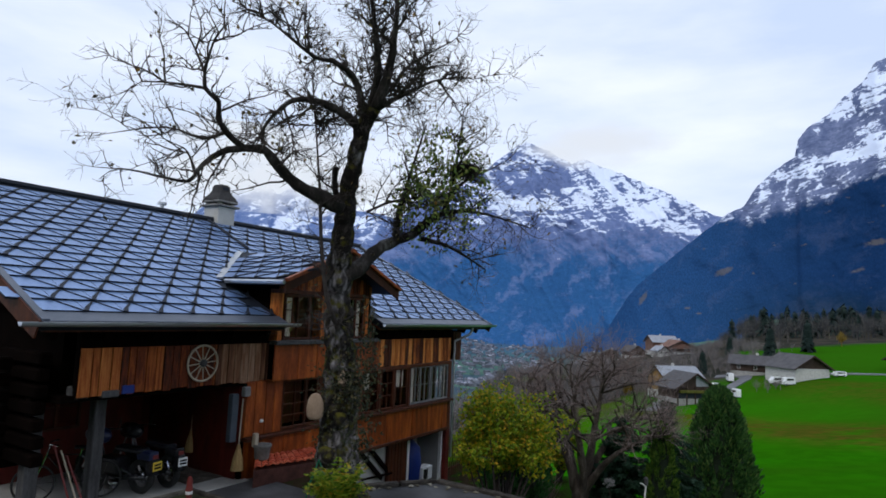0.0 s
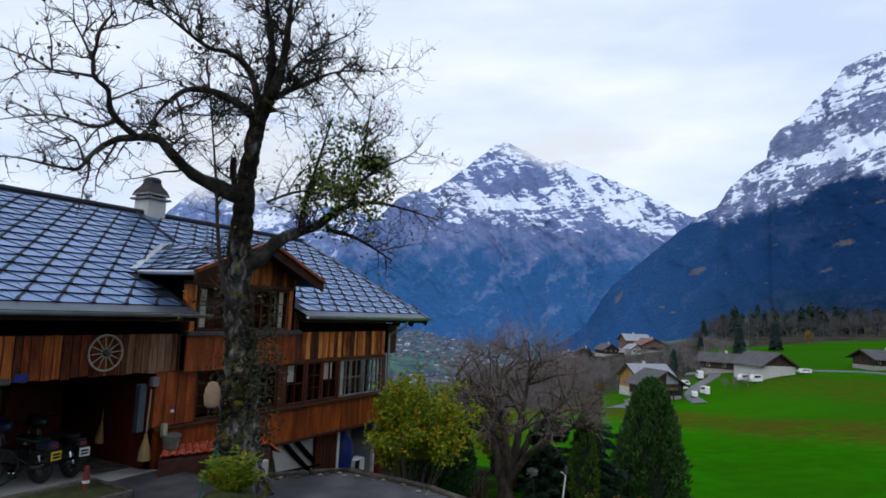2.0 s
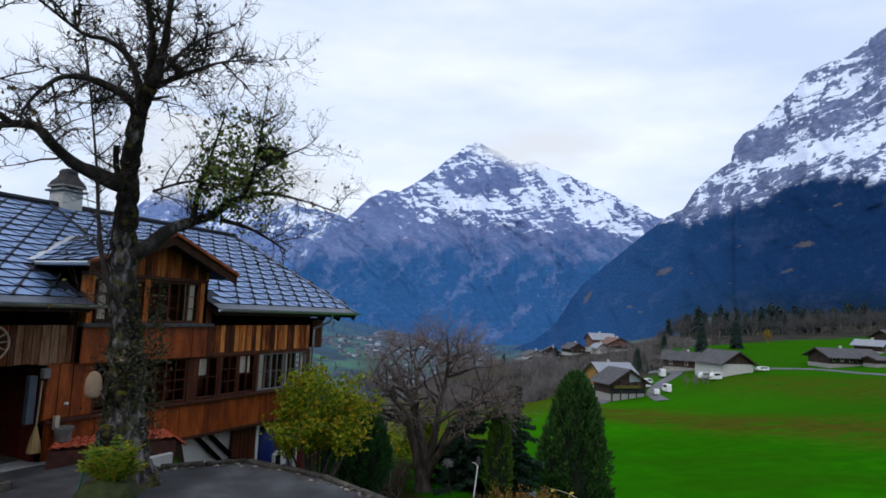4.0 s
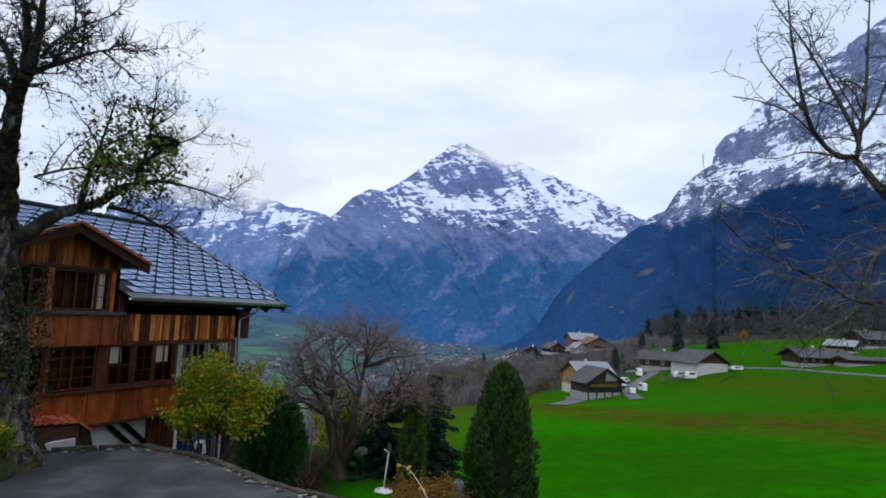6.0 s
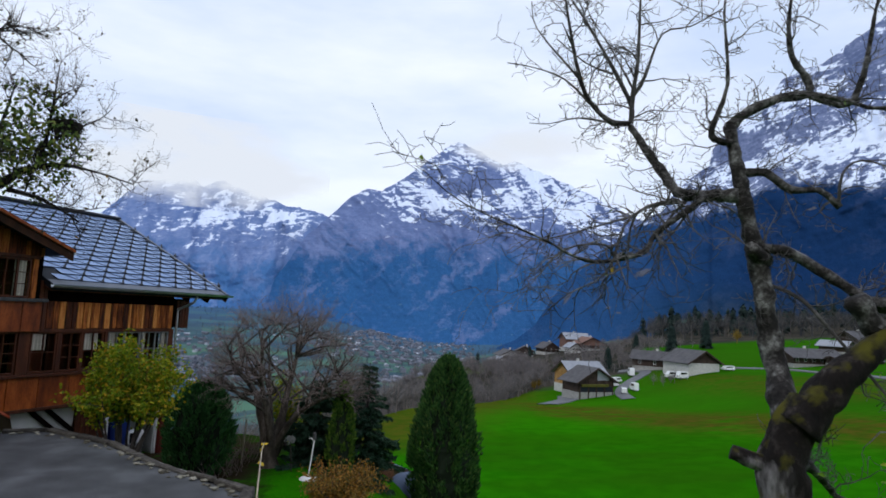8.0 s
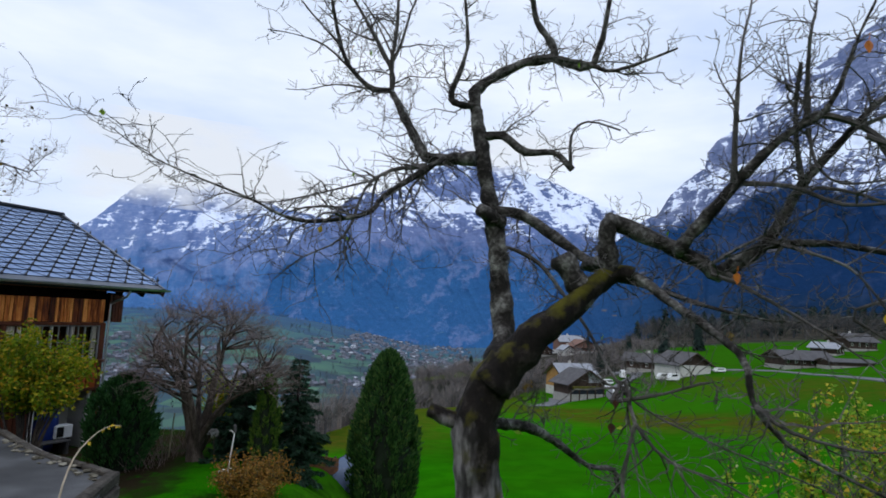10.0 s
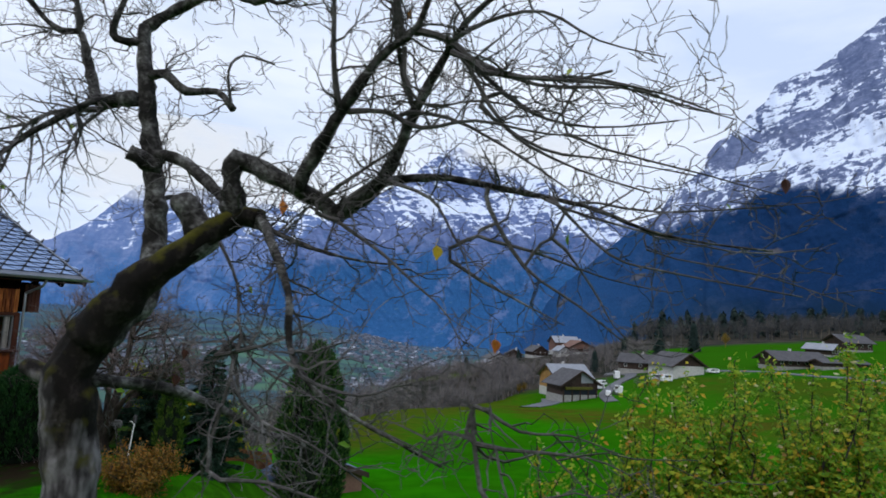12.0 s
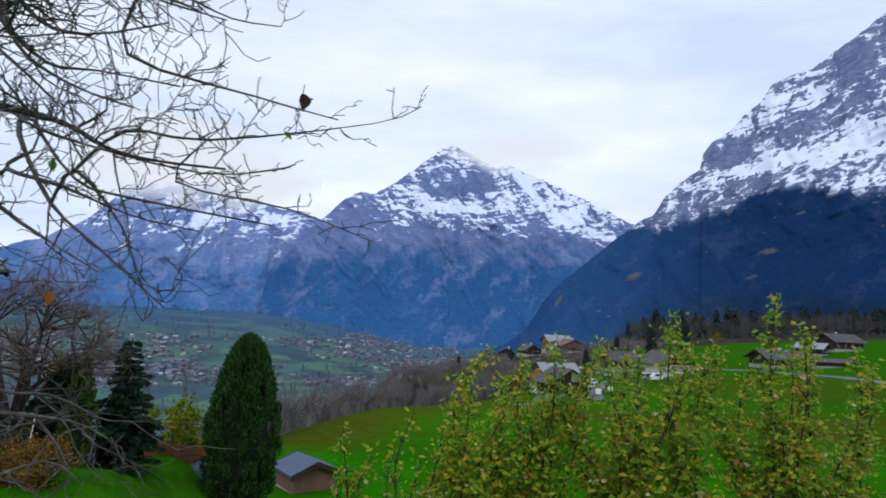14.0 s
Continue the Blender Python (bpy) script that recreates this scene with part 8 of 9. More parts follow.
def cellar_roof():
    cr = thing("cellar_roof", "low red clay-tiled cellar roof against the chalet", "roof", (0.716, 21.618, 0), 63.5)
    quad = [Vector(p) for p in ((-8.75, -0.62, 1.57), (-5.72, -0.66, 1.34), (-5.62, -0.06, 1.47), (-8.2, -0.06, 1.6))]
    part("side_wall", Geo().add([tuple(p - Vector((0, 0, h))) for h in (0.05, 0.75) for p in quad], [(0, 1, 2, 3), (7, 6, 5, 4), (0, 4, 5, 1), (1, 5, 6, 2), (2, 6, 7, 3), (3, 7, 4, 0)]), M["oldbrick"], cr)
    part("plaster_wall", Geo().box(-7.5, -5.85, -0.76, -0.6, 0.7, 1.04, 0.015), M["white"], cr, "low whitewashed wall under the tiles")
    nc, nr = 15, 4
    for r in range(nr):
        for c in range(nc):
            def q(u, v):
                return quad[0].lerp(quad[1], u).lerp(quad[3].lerp(quad[2], u), v)
            u0, u1 = c / nc + 0.004, (c + 1) / nc - 0.004
            v0, v1 = r / nr - 0.03, (r + 1) / nr
            g = Geo()
            vs = []
            for u, hu in ((u0, 0.02), ((u0 + u1) / 2, 0.05), (u1, 0.02)):
                vs += [tuple(q(u, v0) + Vector((0, 0, hu + 0.03))), tuple(q(u, v1) + Vector((0, 0, hu)))]
            vs += [(x, y, z - 0.03) for x, y, z in vs]
            g.add(vs, [(0, 2, 3, 1), (2, 4, 5, 3), (0, 6, 8, 2), (2, 8, 10, 4), (0, 1, 7, 6), (4, 10, 11, 5)])
            part("clay_tile", g, M["tile_red"], cr)
    hip = [Vector(p) for p in ((-5.72, -0.66, 1.34), (-5.27, -0.55, 1.06), (-5.2, -0.06, 1.1), (-5.62, -0.06, 1.47))]
    part("hip_tile", Geo().add([tuple(p + Vector((0, 0, h))) for h in (0.06, 0.0) for p in hip], [(0, 1, 2, 3), (7, 6, 5, 4), (0, 4, 5, 1), (1, 5, 6, 2), (2, 6, 7, 3), (3, 7, 4, 0)]), M["tile_red"], cr)


cellar_roof()


def lower_storey():
    part("stair_wall", Geo().box(-5.0, -2.05, 0.34, 0.5, -0.9, 1.08), M["white"], chalet, "white rendered wall behind the stair")
    for x in (-4.35, -3.9):
        part("stair_string", Geo().beam((x, 0.26, 1.1), (x + 1.15, 0.26, 0.12), 0.06, 0.12, 0.01), M["dark"], chalet, "black slanting stair timber")
    part("stair_rail", Geo().beam((-5.2, 0.2, 0.35), (-2.8, 0.2, 0.2), 0.04, 0.05), M["dark"], chalet)
    door = part("cellar_door", Geo().box(-3.0, -2.05, 0.24, 0.3, -0.85, 1.06, 0.008), M["brown"], chalet, "plain brown plank door")
    boards(-3.0, -2.05, 0.24, -0.85, 1.06, 0.14, 0.2, M["brown"], door)
    part("door_jamb", Geo().box(-2.05, -1.93, 0.2, 0.45, -0.9, 1.08, 0.008), M["whitepaint"], chalet)
    part("door_jamb", Geo().box(-0.3, -0.22, 0.1, 0.2, -0.9, 1.08, 0.006), M["whitepaint"], chalet)
    part("corner_post_lower", Geo().box(-0.2, 0.02, -0.02, 0.2, -0.9, 1.1, 0.012), M["red"], chalet, "dark red corner post")
    part("store_wall", Geo().box(-1.93, -0.3, 1.1, 1.2, -0.9, 1.08, 0.008), M["concrete"], chalet, "plain grey back wall of the open store")
    part("store_wall", Geo().box(-0.3, -0.2, 0.2, 1.2, -0.9, 1.08, 0.008), M["concrete"], chalet, "plain grey side wall of the open store")
    bin_ = thing("blue_bag", "blue plastic sack beside the cellar door", "bag", at_house(-1.28, 0.6, -0.8), 63.5)
    part("sack", Geo().lathe([(0.2, 0.0), (0.32, 0.15), (0.36, 0.9), (0.3, 1.4), (0.1, 1.62)], 14), M["bluebin"], bin_, smooth=True)
    box = thing("heat_pump", "off-white metal box with a dark vent by the wall", "appliance", at_house(-0.95, 0.3, -0.8), 63.5)
    part("stand", Geo().box(-0.22, 0.22, -0.13, 0.13, 0.0, 0.45, 0.01), M["dark"], box)
    part("casing", Geo().box(-0.27, 0.27, -0.16, 0.16, 0.45, 0.84, 0.02), M["whitepaint"], box)
    part("vent", Geo().box(-0.25, -0.03, -0.18, -0.15, 0.49, 0.8, 0.005), M["black"], box)
    bench = thing("garden_bench", "low grey bench below the wall", "bench", at_house(-1.5, -0.1, -0.8), 63.5)
    part("seat", Geo().box(-0.5, 0.5, -0.2, 0.2, 0.42, 0.47, 0.01), M["greywood"], bench)
    for x in (-0.4, 0.4):
        part("leg", Geo().box(x - 0.04, x + 0.04, -0.18, 0.18, 0.0, 0.42, 0.01), M["greywood"], bench)


lower_storey()


def carport():
    part("carport_post", Geo().box(-11.32, -11.12, 0.55, 0.75, 1.2, 3.15, 0.015), M["greywood"], chalet, "weathered silver-grey post")
    part("carport_post", Geo().box(-12.25, -12.02, 0.8, 1.0, 1.2, 3.2, 0.015), M["greywood"], chalet, "weathered silver-grey post")
    part("carport_beam", Geo().beam((-12.4, 0.6, 3.14), (-8.5, 0.6, 3.14), 0.16, 0.14, 0.012), M["dark"], chalet)
    rng = random.Random(8)
    # crossed log ends at the near corner
    for i in range(7):
        z = 2.1 + 0.26 * i
        part("log_end", Geo().beam((-12.9 + 0.1 * rng.random(), 1.2, z), (-12.0, 1.2, z), 0.2, 0.2, 0.03), M["dark"], chalet)
        part("log_end", Geo().beam((-12.35, 0.35 - 0.1 * rng.random(), z + 0.13), (-12.35, 3.0, z + 0.13), 0.2, 0.2, 0.03), M["dark"], chalet)
    part("log_end", Geo().box(-12.0, -11.75, 0.05, 0.3, 3.12, 3.34, 0.02), M["greywood"], chalet)
    part("log_end", Geo().box(-11.6, -11.3, -0.06, 0.2, 3.14, 3.26, 0.02), M["greywood"], chalet)
    door = part("entrance_door", Geo().box(-9.75, -8.85, 2.92, 3.0, 1.2, 3.05, 0.01), M["red"], chalet, "dark red plank door")
    part("door_frame", Geo().box(-9.85, -9.75, 2.9, 3.0, 1.2, 3.1, 0.01), M["brown"], door)
    window_unit(-11.6, -10.2, 2.1, 3.0, 2.96, 3, 2, M["brown"], None, 0.2)
    part("carport_floor", Geo().box(-12.2, -8.4, -0.15, 3.0, 1.16, 1.225, 0.01), M["concrete"], chalet, "pale concrete floor slab")
    part("meter_box", Geo().box(-8.86, -8.7, -0.02, 0.12, 2.0, 2.95, 0.012), M["flashing"], chalet, "blue-grey meter box")
    plaque = thing("blue_plaque", "small blue enamel plaque on the boards", "sign", at_house(-11.15, -0.04, 3.25), 63.5)
    part("plate", Geo().box(-0.11, 0.11, -0.015, 0.0, -0.07, 0.07, 0.004), M["bluebin"], plaque)
    lamp = thing("wall_lamp", "white lantern under the eaves by the carport", "lamp", at_house(-8.62, -0.12, 2.9), 63.5)
    part("shade", Geo().box(-0.08, 0.08, -0.06, 0.06, 0.0, 0.2, 0.02), M["dullwhite"], lamp)
    part("bracket", Geo().box(-0.03, 0.03, 0.02, 0.14, 0.2, 0.25, 0.005), M["black"], lamp)
    for x, y, z, s in ((-8.68, -0.08, 1.45, 1.0), (-8.6, 1.5, 1.56, 0.9)):
        br = thing("broom", "straw broom hung on the wall", "broom", at_house(x, y, z), 63.5)
        part("head", Geo().lathe([(0.13 * s, 0.0), (0.1 * s, 0.22 * s), (0.045 * s, 0.42 * s), (0.03, 0.5 * s)], 10), M["straw"], br)
        part("handle", Geo().tube([(0, 0, 0.45 * s), (0.03, 0, 1.4 * s)], 0.014, 6), M["palewood"], br)
    pot = thing("stone_pot", "grey stone pot on the cellar roof", "pot", at_house(-8.25, -0.3, 1.62), 63.5)
    part("bowl", Geo().lathe([(0.13, 0.0), (0.15, 0.03), (0.16, 0.2), (0.19, 0.26), (0.19, 0.3), (0.15, 0.3), (0.14, 0.2)], 16), M["stone"], pot, smooth=True)
    part("spout", Geo().box(-0.16, -0.06, 0.05, 0.15, 0.25, 0.52, 0.01), M["palewood"], pot)
    knob = thing("door_bell", "small white bell push on the panel", "bell", at_house(-8.1, -0.06, 2.32), 63.5)
    part("button", Geo().lathe([(0.045, 0), (0.05, 0.03), (0.02, 0.06)], 10), M["whitepaint"], knob)
    for k, (dx, mat) in enumerate(((0.0, "redpaint"), (0.12, "palewood"), (0.22, "redpaint"))):
        pole = thing("tool_handle", "red and pale tool handle leaning on the post", "tool", at_house(-11.75 + dx, 0.6, 1.22), 63.5)
        part("shaft", Geo().tube([(0.12, -0.2, 0.0), (-0.1, 0.15, 1.1 - 0.1 * k)], 0.016, 6), M[mat], pole)
    cone = thing("garden_gnome", "small red and white garden ornament", "ornament", at_house(-10.15, -0.55, 1.2), 63.5)
    part("body", Geo().lathe([(0.055, 0.0), (0.06, 0.05), (0.045, 0.16), (0.065, 0.27), (0.05, 0.36), (0.052, 0.42), (0.03, 0.5)], 12), M["redpaint"], cone)
    part("collar", Geo().lathe([(0.06, 0.0), (0.062, 0.05), (0.058, 0.09)], 12, (0, 0, 0.2)), M["whitepaint"], cone)
    bed = thing("stone_bed", "small grass bed edged with stone in the yard", "flower bed", at_house(-10.75, -0.75, 1.2), 63.5)
    for a, b in (((-0.95, -0.6), (0.95, -0.6)), ((0.95, -0.6), (0.95, 0.6)), ((0.95, 0.6), (-0.95, 0.6)), ((-0.95, 0.6), (-0.95, -0.6))):
        part("edging", Geo().beam((*a, 0.07), (*b, 0.07), 0.1, 0.16, 0.015), M["kerbwood"], bed)
    part("turf", Geo().box(-0.9, 0.9, -0.55, 0.55, 0.0, 0.1, 0.02), M["bed_moss"], bed)


carport()


def motorbike(name, label, at, turn, tank, plate):
    b = thing(name, label, "motorcycle", at, turn, "motorcycles in the carport")
    for nm, x in (("rear_wheel", -0.68), ("front_wheel", 0.72)):
        w = part(nm, ring(Geo(), (x, 0, 0.31), (0, 1, 0), 0.25, 0.06, 26, 8), M["tyre"], b, smooth=True)
        r = Geo().tube([(x, -0.03, 0.31), (x, 0.03, 0.31)], 0.07, 10)
        for k in range(5):
            a = 2 * math.pi * k / 5
            r.beam((x, 0, 0.31), (x + 0.2 * math.cos(a), 0, 0.31 + 0.2 * math.sin(a)), 0.025, 0.03)
        part("rim", r, M["chrome"], w)
    part("engine", Geo().box(-0.22, 0.24, -0.15, 0.15, 0.24, 0.6, 0.04), M["black"], b)
    part("frame", Geo().tube([(-0.68, 0.1, 0.31), (-0.15, 0.12, 0.45), (0.3, 0.08, 0.3), (0.45, 0, 0.9)], 0.022, 6).tube([(-0.68, -0.1, 0.31), (-0.15, -0.12, 0.45), (0.3, -0.08, 0.3), (0.45, 0, 0.9)], 0.022, 6), M["black"], b)
    part("tank", Geo().lathe([(0.05, -0.3), (0.13, -0.2), (0.16, 0.0), (0.15, 0.16), (0.08, 0.27)], 12), tank, b, smooth=True)
    b.children[-1].matrix_basis = pose(0.15, 0, 0.8, 0, 84, 0)
    part("seat", Geo().box(-0.75, -0.08, -0.13, 0.13, 0.72, 0.82, 0.035), M["black"], b)
    part("tail", Geo().box(-1.0, -0.62, -0.1, 0.1, 0.62, 0.78, 0.03), tank, b)
    part("rear_fender", Geo().box(-1.05, -0.85, -0.08, 0.08, 0.36, 0.66, 0.02), M["black"], b)
    for y in (-0.1, 0.1):
        part("fork", Geo().tube([(0.72, y, 0.31), (0.45, y, 0.98)], 0.022, 8), M["chrome"], b)
        part("mirror_stalk", Geo().tube([(0.38, y * 3.2, 1.02), (0.36, y * 3.6, 1.22)], 0.008, 6), M["black"], b)
        part("mirror", Geo().lathe([(0.07, 0), (0.075, 0.02), (0.04, 0.04)], 12, (0, 0, 0)), M["chrome"], b)
        b.children[-1].matrix_basis = pose(0.36, y * 3.8, 1.25, 0, -90, 0)
    part("handlebar", Geo().tube([(0.3, -0.38, 1.0), (0.42, -0.15, 1.02), (0.42, 0.15, 1.02), (0.3, 0.38, 1.0)], 0.014, 8), M["chrome"], b)
    part("headlight", Geo().lathe([(0.03, 0), (0.09, 0.06), (0.1, 0.14)], 14), M["chrome"], b, smooth=True)
    b.children[-1].matrix_basis = pose(0.5, 0, 0.92, 0, 90, 0)
    part("exhaust", Geo().tube([(0.1, 0.14, 0.3), (-0.3, 0.16, 0.27), (-0.95, 0.18, 0.36)], [0.022, 0.04, 0.045], 10), M["black"], b, smooth=True)
    p = part("number_plate", Geo().box(-1.075, -1.06, -0.1, 0.1, 0.46, 0.62, 0.004), plate, b, "pale number plate with plain dark bars")
    part("plate_bar", Geo().box(-1.079, -1.075, -0.075, 0.075, 0.55, 0.585).box(-1.079, -1.075, -0.075, 0.075, 0.495, 0.53), M["black"], p)
    part("kick_stand", Geo().tube([(0, 0.12, 0.3), (0.02, 0.26, 0.0)], 0.012, 6), M["black"], b)
    part("tail_lamp", Geo().box(-1.02, -0.99, -0.06, 0.06, 0.66, 0.73, 0.008), M["redpaint"], b)


motorbike("motorcycle", "black motorcycle parked in the carport", at_house(-9.8, 1.25, 1.225), 63.5 + 92, M["black"], M["whitepaint"])
motorbike("motorcycle", "dark blue scooter-like motorcycle parked beside another", at_house(-10.4, 1.3, 1.225), 63.5 + 98, M["navy"], M["yellowpaint"])


mat = thing("door_mat", "dark brown mat on the carport floor", "mat", at_house(-9.0, 1.3, 1.225), 63.5)
part("weave", Geo().box(-0.4, 0.4, -0.9, 0.7, 0.0, 0.018, 0.006), M["kerbwood"], mat)


def bicycle():
    b = thing("bicycle", "old bicycle leaning in the carport", "bicycle", at_house(-11.3, 1.2, 1.225), 63.5 + 150)
    for x in (-0.5, 0.52):
        w = part("wheel", ring(Geo(), (x, 0, 0.33), (0, 1, 0), 0.31, 0.018, 28, 6), M["tyre"], b)
        sp = Geo()
        for k in range(10):
            a = 2 * math.pi * k / 10
            sp.tube([(x, 0, 0.33), (x + 0.3 * math.cos(a), 0, 0.33 + 0.3 * math.sin(a))], 0.003, 3, False)
        part("spokes", sp, M["chrome"], w)
    part("frame", Geo().tube([(-0.5, 0, 0.33), (-0.05, 0, 0.3), (0.36, 0, 0.8), (-0.15, 0, 0.78), (-0.05, 0, 0.3)], 0.016, 6).tube([(-0.5, 0, 0.33), (-0.15, 0, 0.78)], 0.012, 6), M["black"], b)
    part("fork", Geo().tube([(0.52, 0, 0.33), (0.36, 0, 0.8), (0.33, 0, 0.98)], 0.014, 6), M["chrome"], b)
    part("handlebar", Geo().tube([(0.2, -0.26, 1.0), (0.33, -0.12, 1.0), (0.33, 0.12, 1.0), (0.2, 0.26, 1.0)], 0.012, 6), M["chrome"], b)
    part("saddle", Geo().box(-0.3, -0.04, -0.07, 0.07, 0.88, 0.93, 0.02), M["black"], b)
    part("seat_post", Geo().tube([(-0.14, 0, 0.75), (-0.17, 0, 0.9)], 0.012, 6), M["chrome"], b)


bicycle()


def trunk_dressing():
    rng = random.Random(14)
    hive = thing("wooden_disc", "pale oval wooden board hung on the tree trunk", "ornament", (-1.1, 12.1, 2.84))
    part("disc", Geo().lathe([(0.1, 0.0), (0.155, 0.06), (0.17, 0.2), (0.15, 0.36), (0.09, 0.46), (0.03, 0.49)], 16), M["beige"], hive, smooth=True)
    hive.scale = (0.9, 0.45, 0.92)
    box = thing("bird_feeder", "small grey bark feeder on the trunk", "ornament", (-0.66, 12.18, 3.42))
    part("board", Geo().lathe([(0.03, 0), (0.09, 0.06), (0.07, 0.16), (0.02, 0.27)], 10), M["beige"], box)
    ivy = Geo()
    for i in range(1000):
        z = rng.uniform(1.9, 5.0)
        a = rng.uniform(-3.14, 0.6) if rng.random() < 0.8 else rng.random() * 6.28
        r = 0.36 + abs(rng.gauss(0, 0.1)) * (1.5 if 2.3 < z < 3.8 else 0.8)
        leaf_quads(ivy, Vector((-0.72 + r * math.cos(a), 12.62 + r * math.sin(a), z)), rng, 0.06, 0.5)
    # denser tufts with shoots of their own
    for i in range(11):
        a, z = rng.uniform(-1.7, 0.5), rng.uniform(2.2, 4.3)
        c = Vector((-0.72 + 0.42 * math.cos(a), 12.55 + 0.42 * math.sin(a), z))
        for k in range(70):
            leaf_quads(ivy, c + Vector((rng.gauss(0, 0.13), rng.gauss(0, 0.1), rng.gauss(0, 0.17))), rng, 0.075, 0.5)
    tagged(part("ivy", ivy, M["ivy"]), "thin ivy clinging round the old trunk", "ivy", kind="stuff")
    mound = thing("mossy_stone", "rough mossy stone mound at the foot of the tree", "stone", (-0.6, 11.98, 1.15))
    k = Geo().lathe([(0.5, 0.0), (0.47, 0.16), (0.36, 0.3), (0.2, 0.36), (0.02, 0.37)], 22)
    k.v = [tuple(Vector(v) * (1 + 0.22 * noise.noise(Vector(v) * 3.1) + 0.08 * noise.noise(Vector(v) * 9))) for v in k.v]
    part("rock", k, M["bed_moss"], mound, smooth=True)
    fern = thing("fern", "yellow-green fern clump at the foot of the tree", "plant", (-0.6, 11.95, 1.44))
    f = Geo()
    for i in range(85):
        a = rng.random() * 6.28
        d = Vector((math.cos(a), math.sin(a) * 0.8, 0))
        foot = d * rng.uniform(0.0, 0.14)
        L, up = rng.uniform(0.55, 0.9), rng.uniform(0.7, 1.9)
        spine = []
        for k in range(9):
            t = k / 8
            spine.append(foot + d * (L * (0.78 - 0.22 * up) * t) + Vector((0, 0, L * up * (t - 0.5 * t * t))) + Vector((rng.gauss(0, 0.006), rng.gauss(0, 0.006), 0)))
        f.tube(spine, [0.006 * (1 - 0.8 * k / 8) for k in range(9)], 3, False)
        across = Vector((-d.y, d.x, 0)).normalized()
        for k in range(1, 9):
            for sgn in (-1, 1):
                ln = 0.12 * math.sin(math.pi * (0.12 + 0.85 * k / 9)) * rng.uniform(0.7, 1.2)
                q = spine[k] + (across * sgn + d * 0.35 + Vector((0, 0, rng.gauss(-0.1, 0.2)))) * ln
                w = (spine[k] - spine[k - 1]).normalized() * 0.026
                mid = spine[k].lerp(q, 0.45)
                f.add([tuple(spine[k]), tuple(mid + w), tuple(q), tuple(mid - w)], [(0, 1, 2), (0, 2, 3)])
    tagged(part("fronds", f, M["fern"], fern), kind="stuff")
    hose = thing("garden_hose", "green hose leaning against the trunk", "hose", (-1.0, 12.1, 1.2))
    part("tube", Geo().tube([(-0.25, 0.1, 0.0), (-0.15, 0.1, 0.5), (0.0, 0.1, 0.95), (0.12, 0.05, 0.7), (0.3, 0.05, 0.3), (0.5, 0, 0.02)], 0.016, 6), M["hose"], hose)
    nest = Geo()
    for i in range(500):
        a, b = rng.random() * 6.28, rng.gauss(0, 0.5)
        p = Vector((1.28 + 0.28 * math.cos(a) * rng.uniform(0.3, 1), 13.45 + 0.28 * math.sin(a) * rng.uniform(0.3, 1), 7.6 + rng.gauss(0, 0.06)))
        d = Vector((-math.sin(a), math.cos(a), b * 0.4)) * rng.uniform(0.1, 0.25)
        nest.tube([tuple(p - d), tuple(p + d)], 0.006, 3, False)
    tagged(part("nest", nest, M["twig"]), "dark twig nest in the crown", "nest")


trunk_dressing()


M["fencewood"] = grainy("orange_brown_board", [(0.3, (0.12, 0.04, 0.015)), (0.7, (0.3, 0.11, 0.04))], 3, (0.5, 3, 3), rough=0.8, bump=0.4, per_object=0.2)


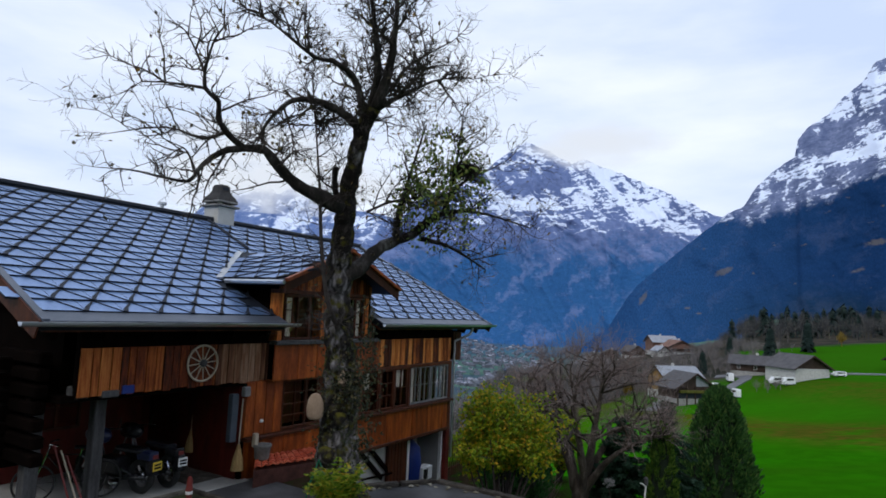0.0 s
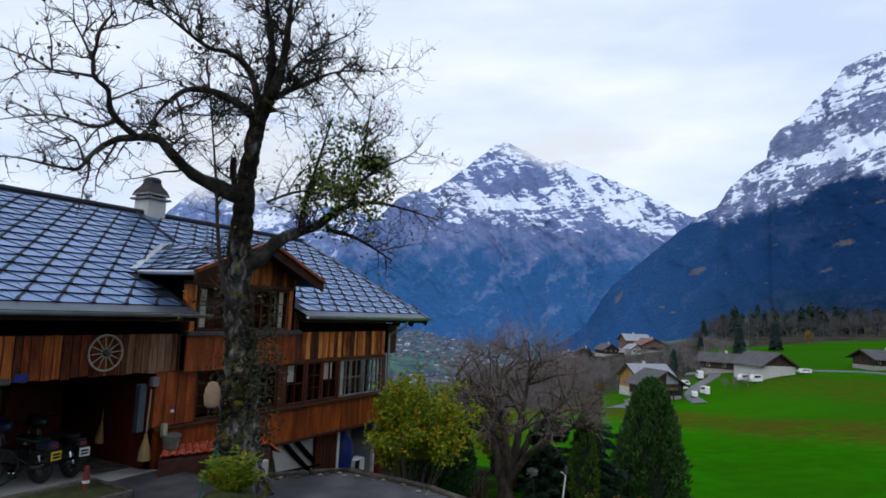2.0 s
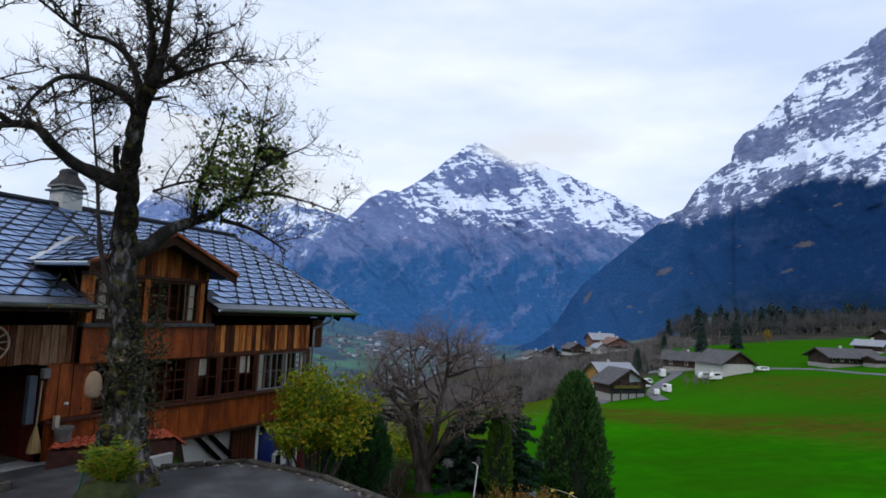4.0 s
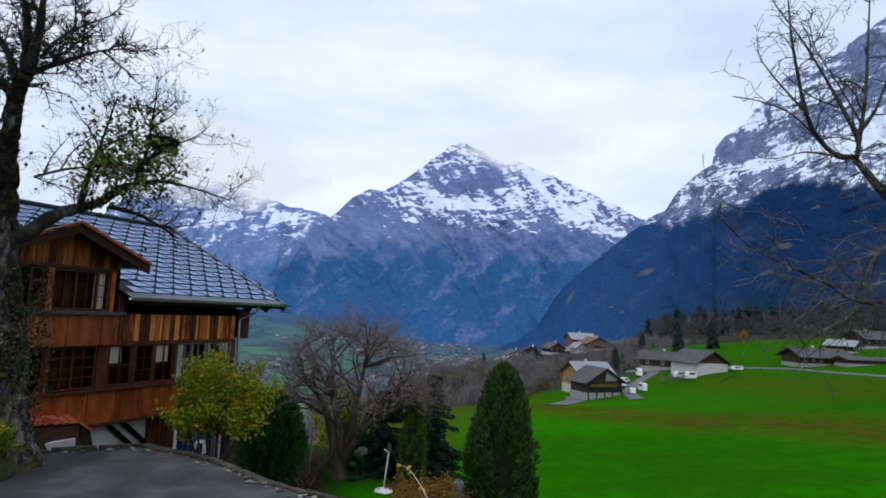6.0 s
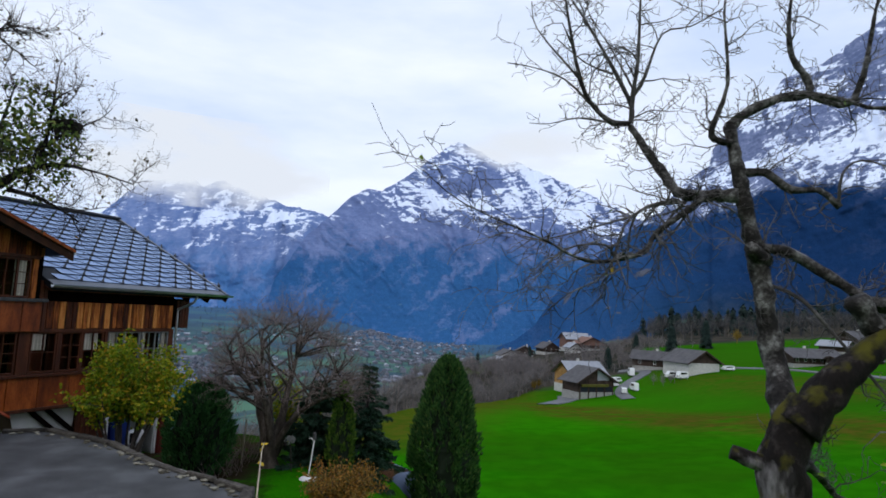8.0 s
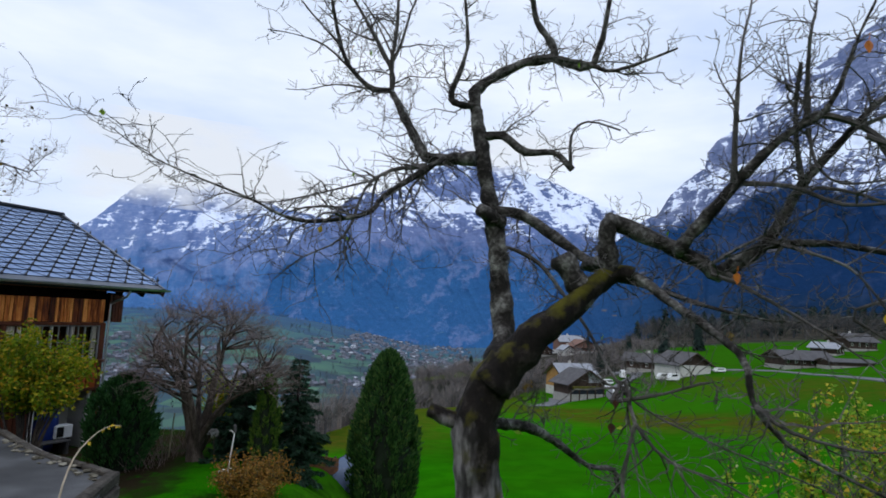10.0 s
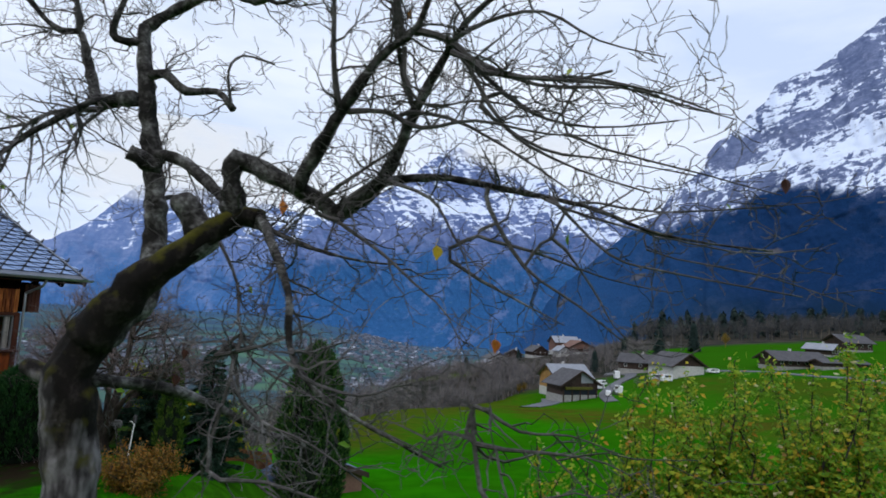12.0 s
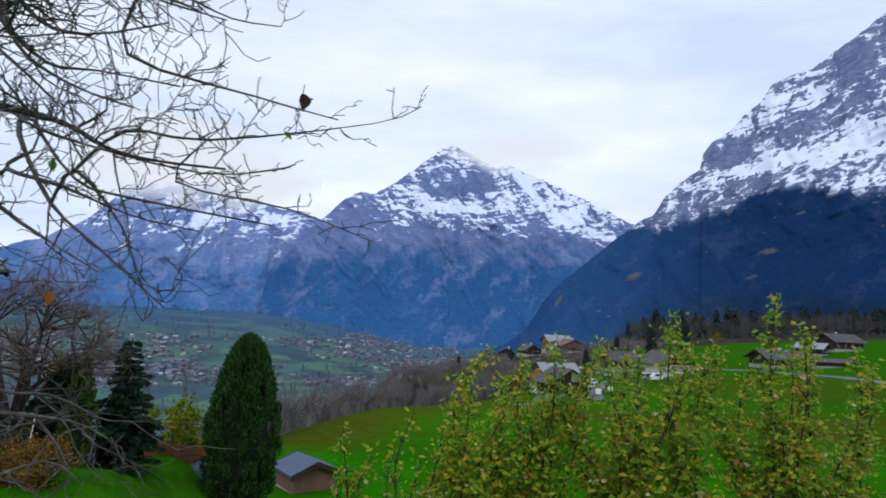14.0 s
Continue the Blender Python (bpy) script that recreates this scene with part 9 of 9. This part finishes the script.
def garden():
    rng = random.Random(41)
    lp = thing("parasol_stand", "white parasol stand with a bare pole on the lawn", "parasol stand", (5.98, 18.25, ground_z(5.98, 18.25)))
    part("base", Geo().lathe([(0.02, 0.11), (0.07, 0.1), (0.22, 0.05), (0.26, 0.0)][::-1], 20), M["whitepaint"], lp)
    part("pole", Geo().tube([(0, 0, 0.08), (0.1, 0, 1.1)], 0.019, 8), M["whitepaint"], lp)
    part("head", Geo().lathe([(0.03, 0), (0.05, 0.02), (0.05, 0.18), (0.02, 0.22)], 10, (0.1, 0, 1.05)), M["greywood"], lp)
    part("hook", Geo().tube([(0.09, 0, 1.02), (0.0, 0.02, 1.1), (-0.05, 0.02, 1.09)], 0.014, 6), M["whitepaint"], lp)
    cane = thing("arching_cane", "thin pale arching cane with yellow leaves", "plant", (7.12, 7.75, ground_z(7.12, 7.75)))
    top = Vector((7.12, 7.75, ground_z(7.12, 7.75)))
    bow = [Vector(q) - top for q in ((7.12, 7.75, top.z - 0.05), (7.08, 7.85, 1.75), (7.0, 8.23, 2.13), (6.83, 9.0, 2.24), (6.68, 9.7, 2.22), (6.53, 10.41, 2.1))]
    c = sm([(*q, 0.013 - 0.0018 * k) for k, q in enumerate(bow)])
    part("stem", Geo().tube([q for q, r in c], [r for q, r in c], 6), M["palewood"], cane)
    for k in (8, 11, 12, 14):
        g = Geo()
        for j in range(2):
            leaf_quads(g, c[k][0], rng, 0.065, 1.5)
        part("leaf", g, M["leaf_gold"], cane, "withered yellow leaf")
    head = thing("hydrangea", "dried white flower head on a thin stem", "plant", (5.38, 18.98, ground_z(5.38, 18.98)))
    part("stem", Geo().tube([(0, 0, -0.05), (-0.05, 0, 0.45), (-0.1, 0.04, 0.82)], 0.012, 5), M["twig"], head)
    g = Geo()
    for j in range(170):
        d = Vector((rng.gauss(0, 1), rng.gauss(0, 1), rng.gauss(0, 1))).normalized() * rng.uniform(0.08, 0.15)
        leaf_quads(g, Vector((-0.1, 0.04, 0.88)) + Vector((d.x, d.y, d.z * 0.8)), rng, 0.06)
    part("bloom", g, M["dullwhite"], head, "papery off-white blossom")
    for x, y, h in ((3.6, 20.3, 1.3),):
        st = thing("garden_stake", "thin pale garden stake", "stake", (x, y, ground_z(x, y)))
        part("shaft", Geo().tube([(0, 0, 0), (0.06, 0, h)], 0.02, 6), M["palewood"], st)
    # slatted fence beyond the chalet's corner
    fe = thing("slat_fence", "brown upright slat fence by the chalet's corner", "fence", at_house(1.0, 0.5, -0.8), 63.5)
    for k in range(7):
        part("slat", Geo().box(k * 0.14, k * 0.14 + 0.07, -0.02, 0.0, 0.1, 1.25, 0.006), M["brown"], fe)
    for z in (0.3, 1.0):
        part("rail", Geo().box(0, 0.93, 0.0, 0.05, z, z + 0.07, 0.006), M["brown"], fe)
    # board fence and golden tree below the lawn
    bf = thing("board_fence", "low orange-brown board fence at the lawn's edge", "fence", (7.1, 22.1, -1.44), 76.7)
    for k in range(4):
        a, b = rng.uniform(-0.1, 0.05), rng.uniform(4.1, 4.25)
        part("board", Geo().beam((a, 0, 0.1 + 0.165 * k - 0.26 * a), (b, 0, 0.1 + 0.165 * k - 0.26 * b + rng.uniform(-0.02, 0.02)), 0.035, 0.15, 0.008), M["fencewood"], bf)
    for k, h in enumerate((0.75, 0.95, 1.0, 0.8, 0.75)):
        part("post", Geo().box(k * 1.0 - 0.035, k * 1.0 + 0.035, 0.02, 0.09, -0.35 - 0.26 * k, h - 0.26 * k, 0.01), M["greywood"], bf)
    tarp = thing("tarpaulin", "pale blue tarpaulin over a low heap behind the fence", "tarpaulin", (8.45, 25.2, ground_z(8.45, 25.2)), 70)
    g = Geo()
    for i in range(13):
        for j in range(9):
            u, v = i / 6 - 1, j / 4 - 1
            g.v.append((1.25 * u, 0.6 * v, 0.75 * max(0.0, 1 - u * u) ** 0.5 * max(0.0, 1 - v * v) ** 0.5 + 0.06 * noise.noise(Vector((u * 3, v * 3, 4)))))
    g.f = [(i * 9 + j, i * 9 + j + 1, i * 9 + j + 10, i * 9 + j + 9) for i in range(12) for j in range(8)]
    part("sheet", g, M["shed_roof"], tarp, smooth=True)
    # dry stems and low plants along the house bed
    g = Geo()
    for i in range(110):
        x, y = rng.uniform(2.9, 4.0), rng.uniform(18.4, 21.8)
        z = ground_z(x, y)
        d = Vector((rng.gauss(0, 0.5), rng.gauss(0, 0.5), 1)) * rng.uniform(0.15, 0.75)
        g.tube([(x, y, z), (x + d.x * 0.5, y + d.y * 0.5, z + d.z * 0.55), (x + d.x, y + d.y, z + d.z)], 0.007, 3, False)
    tagged(part("dry_stems", g, M["twig_red"]), "dry brown stems of faded garden plants", "plants", kind="stuff")


garden()
leafy_bush("golden_bush", "yellow autumn tree below the lawn", (2.2, 38.0, ground_z(2.2, 38.0)), (2.1, 2.0, 11.0), 9, M["leaf_lime"], 52, 16, 0.2, low=0.5, spacing=0.24)
leafy_bush("garden_shrub", "yellow-leaved shrub behind the bare tree", (4.4, 22.6, -0.7), (0.9, 0.8, 2.2), 6, M["leaf_lime"], 53, 10, 0.11, low=0.2, spacing=0.16)
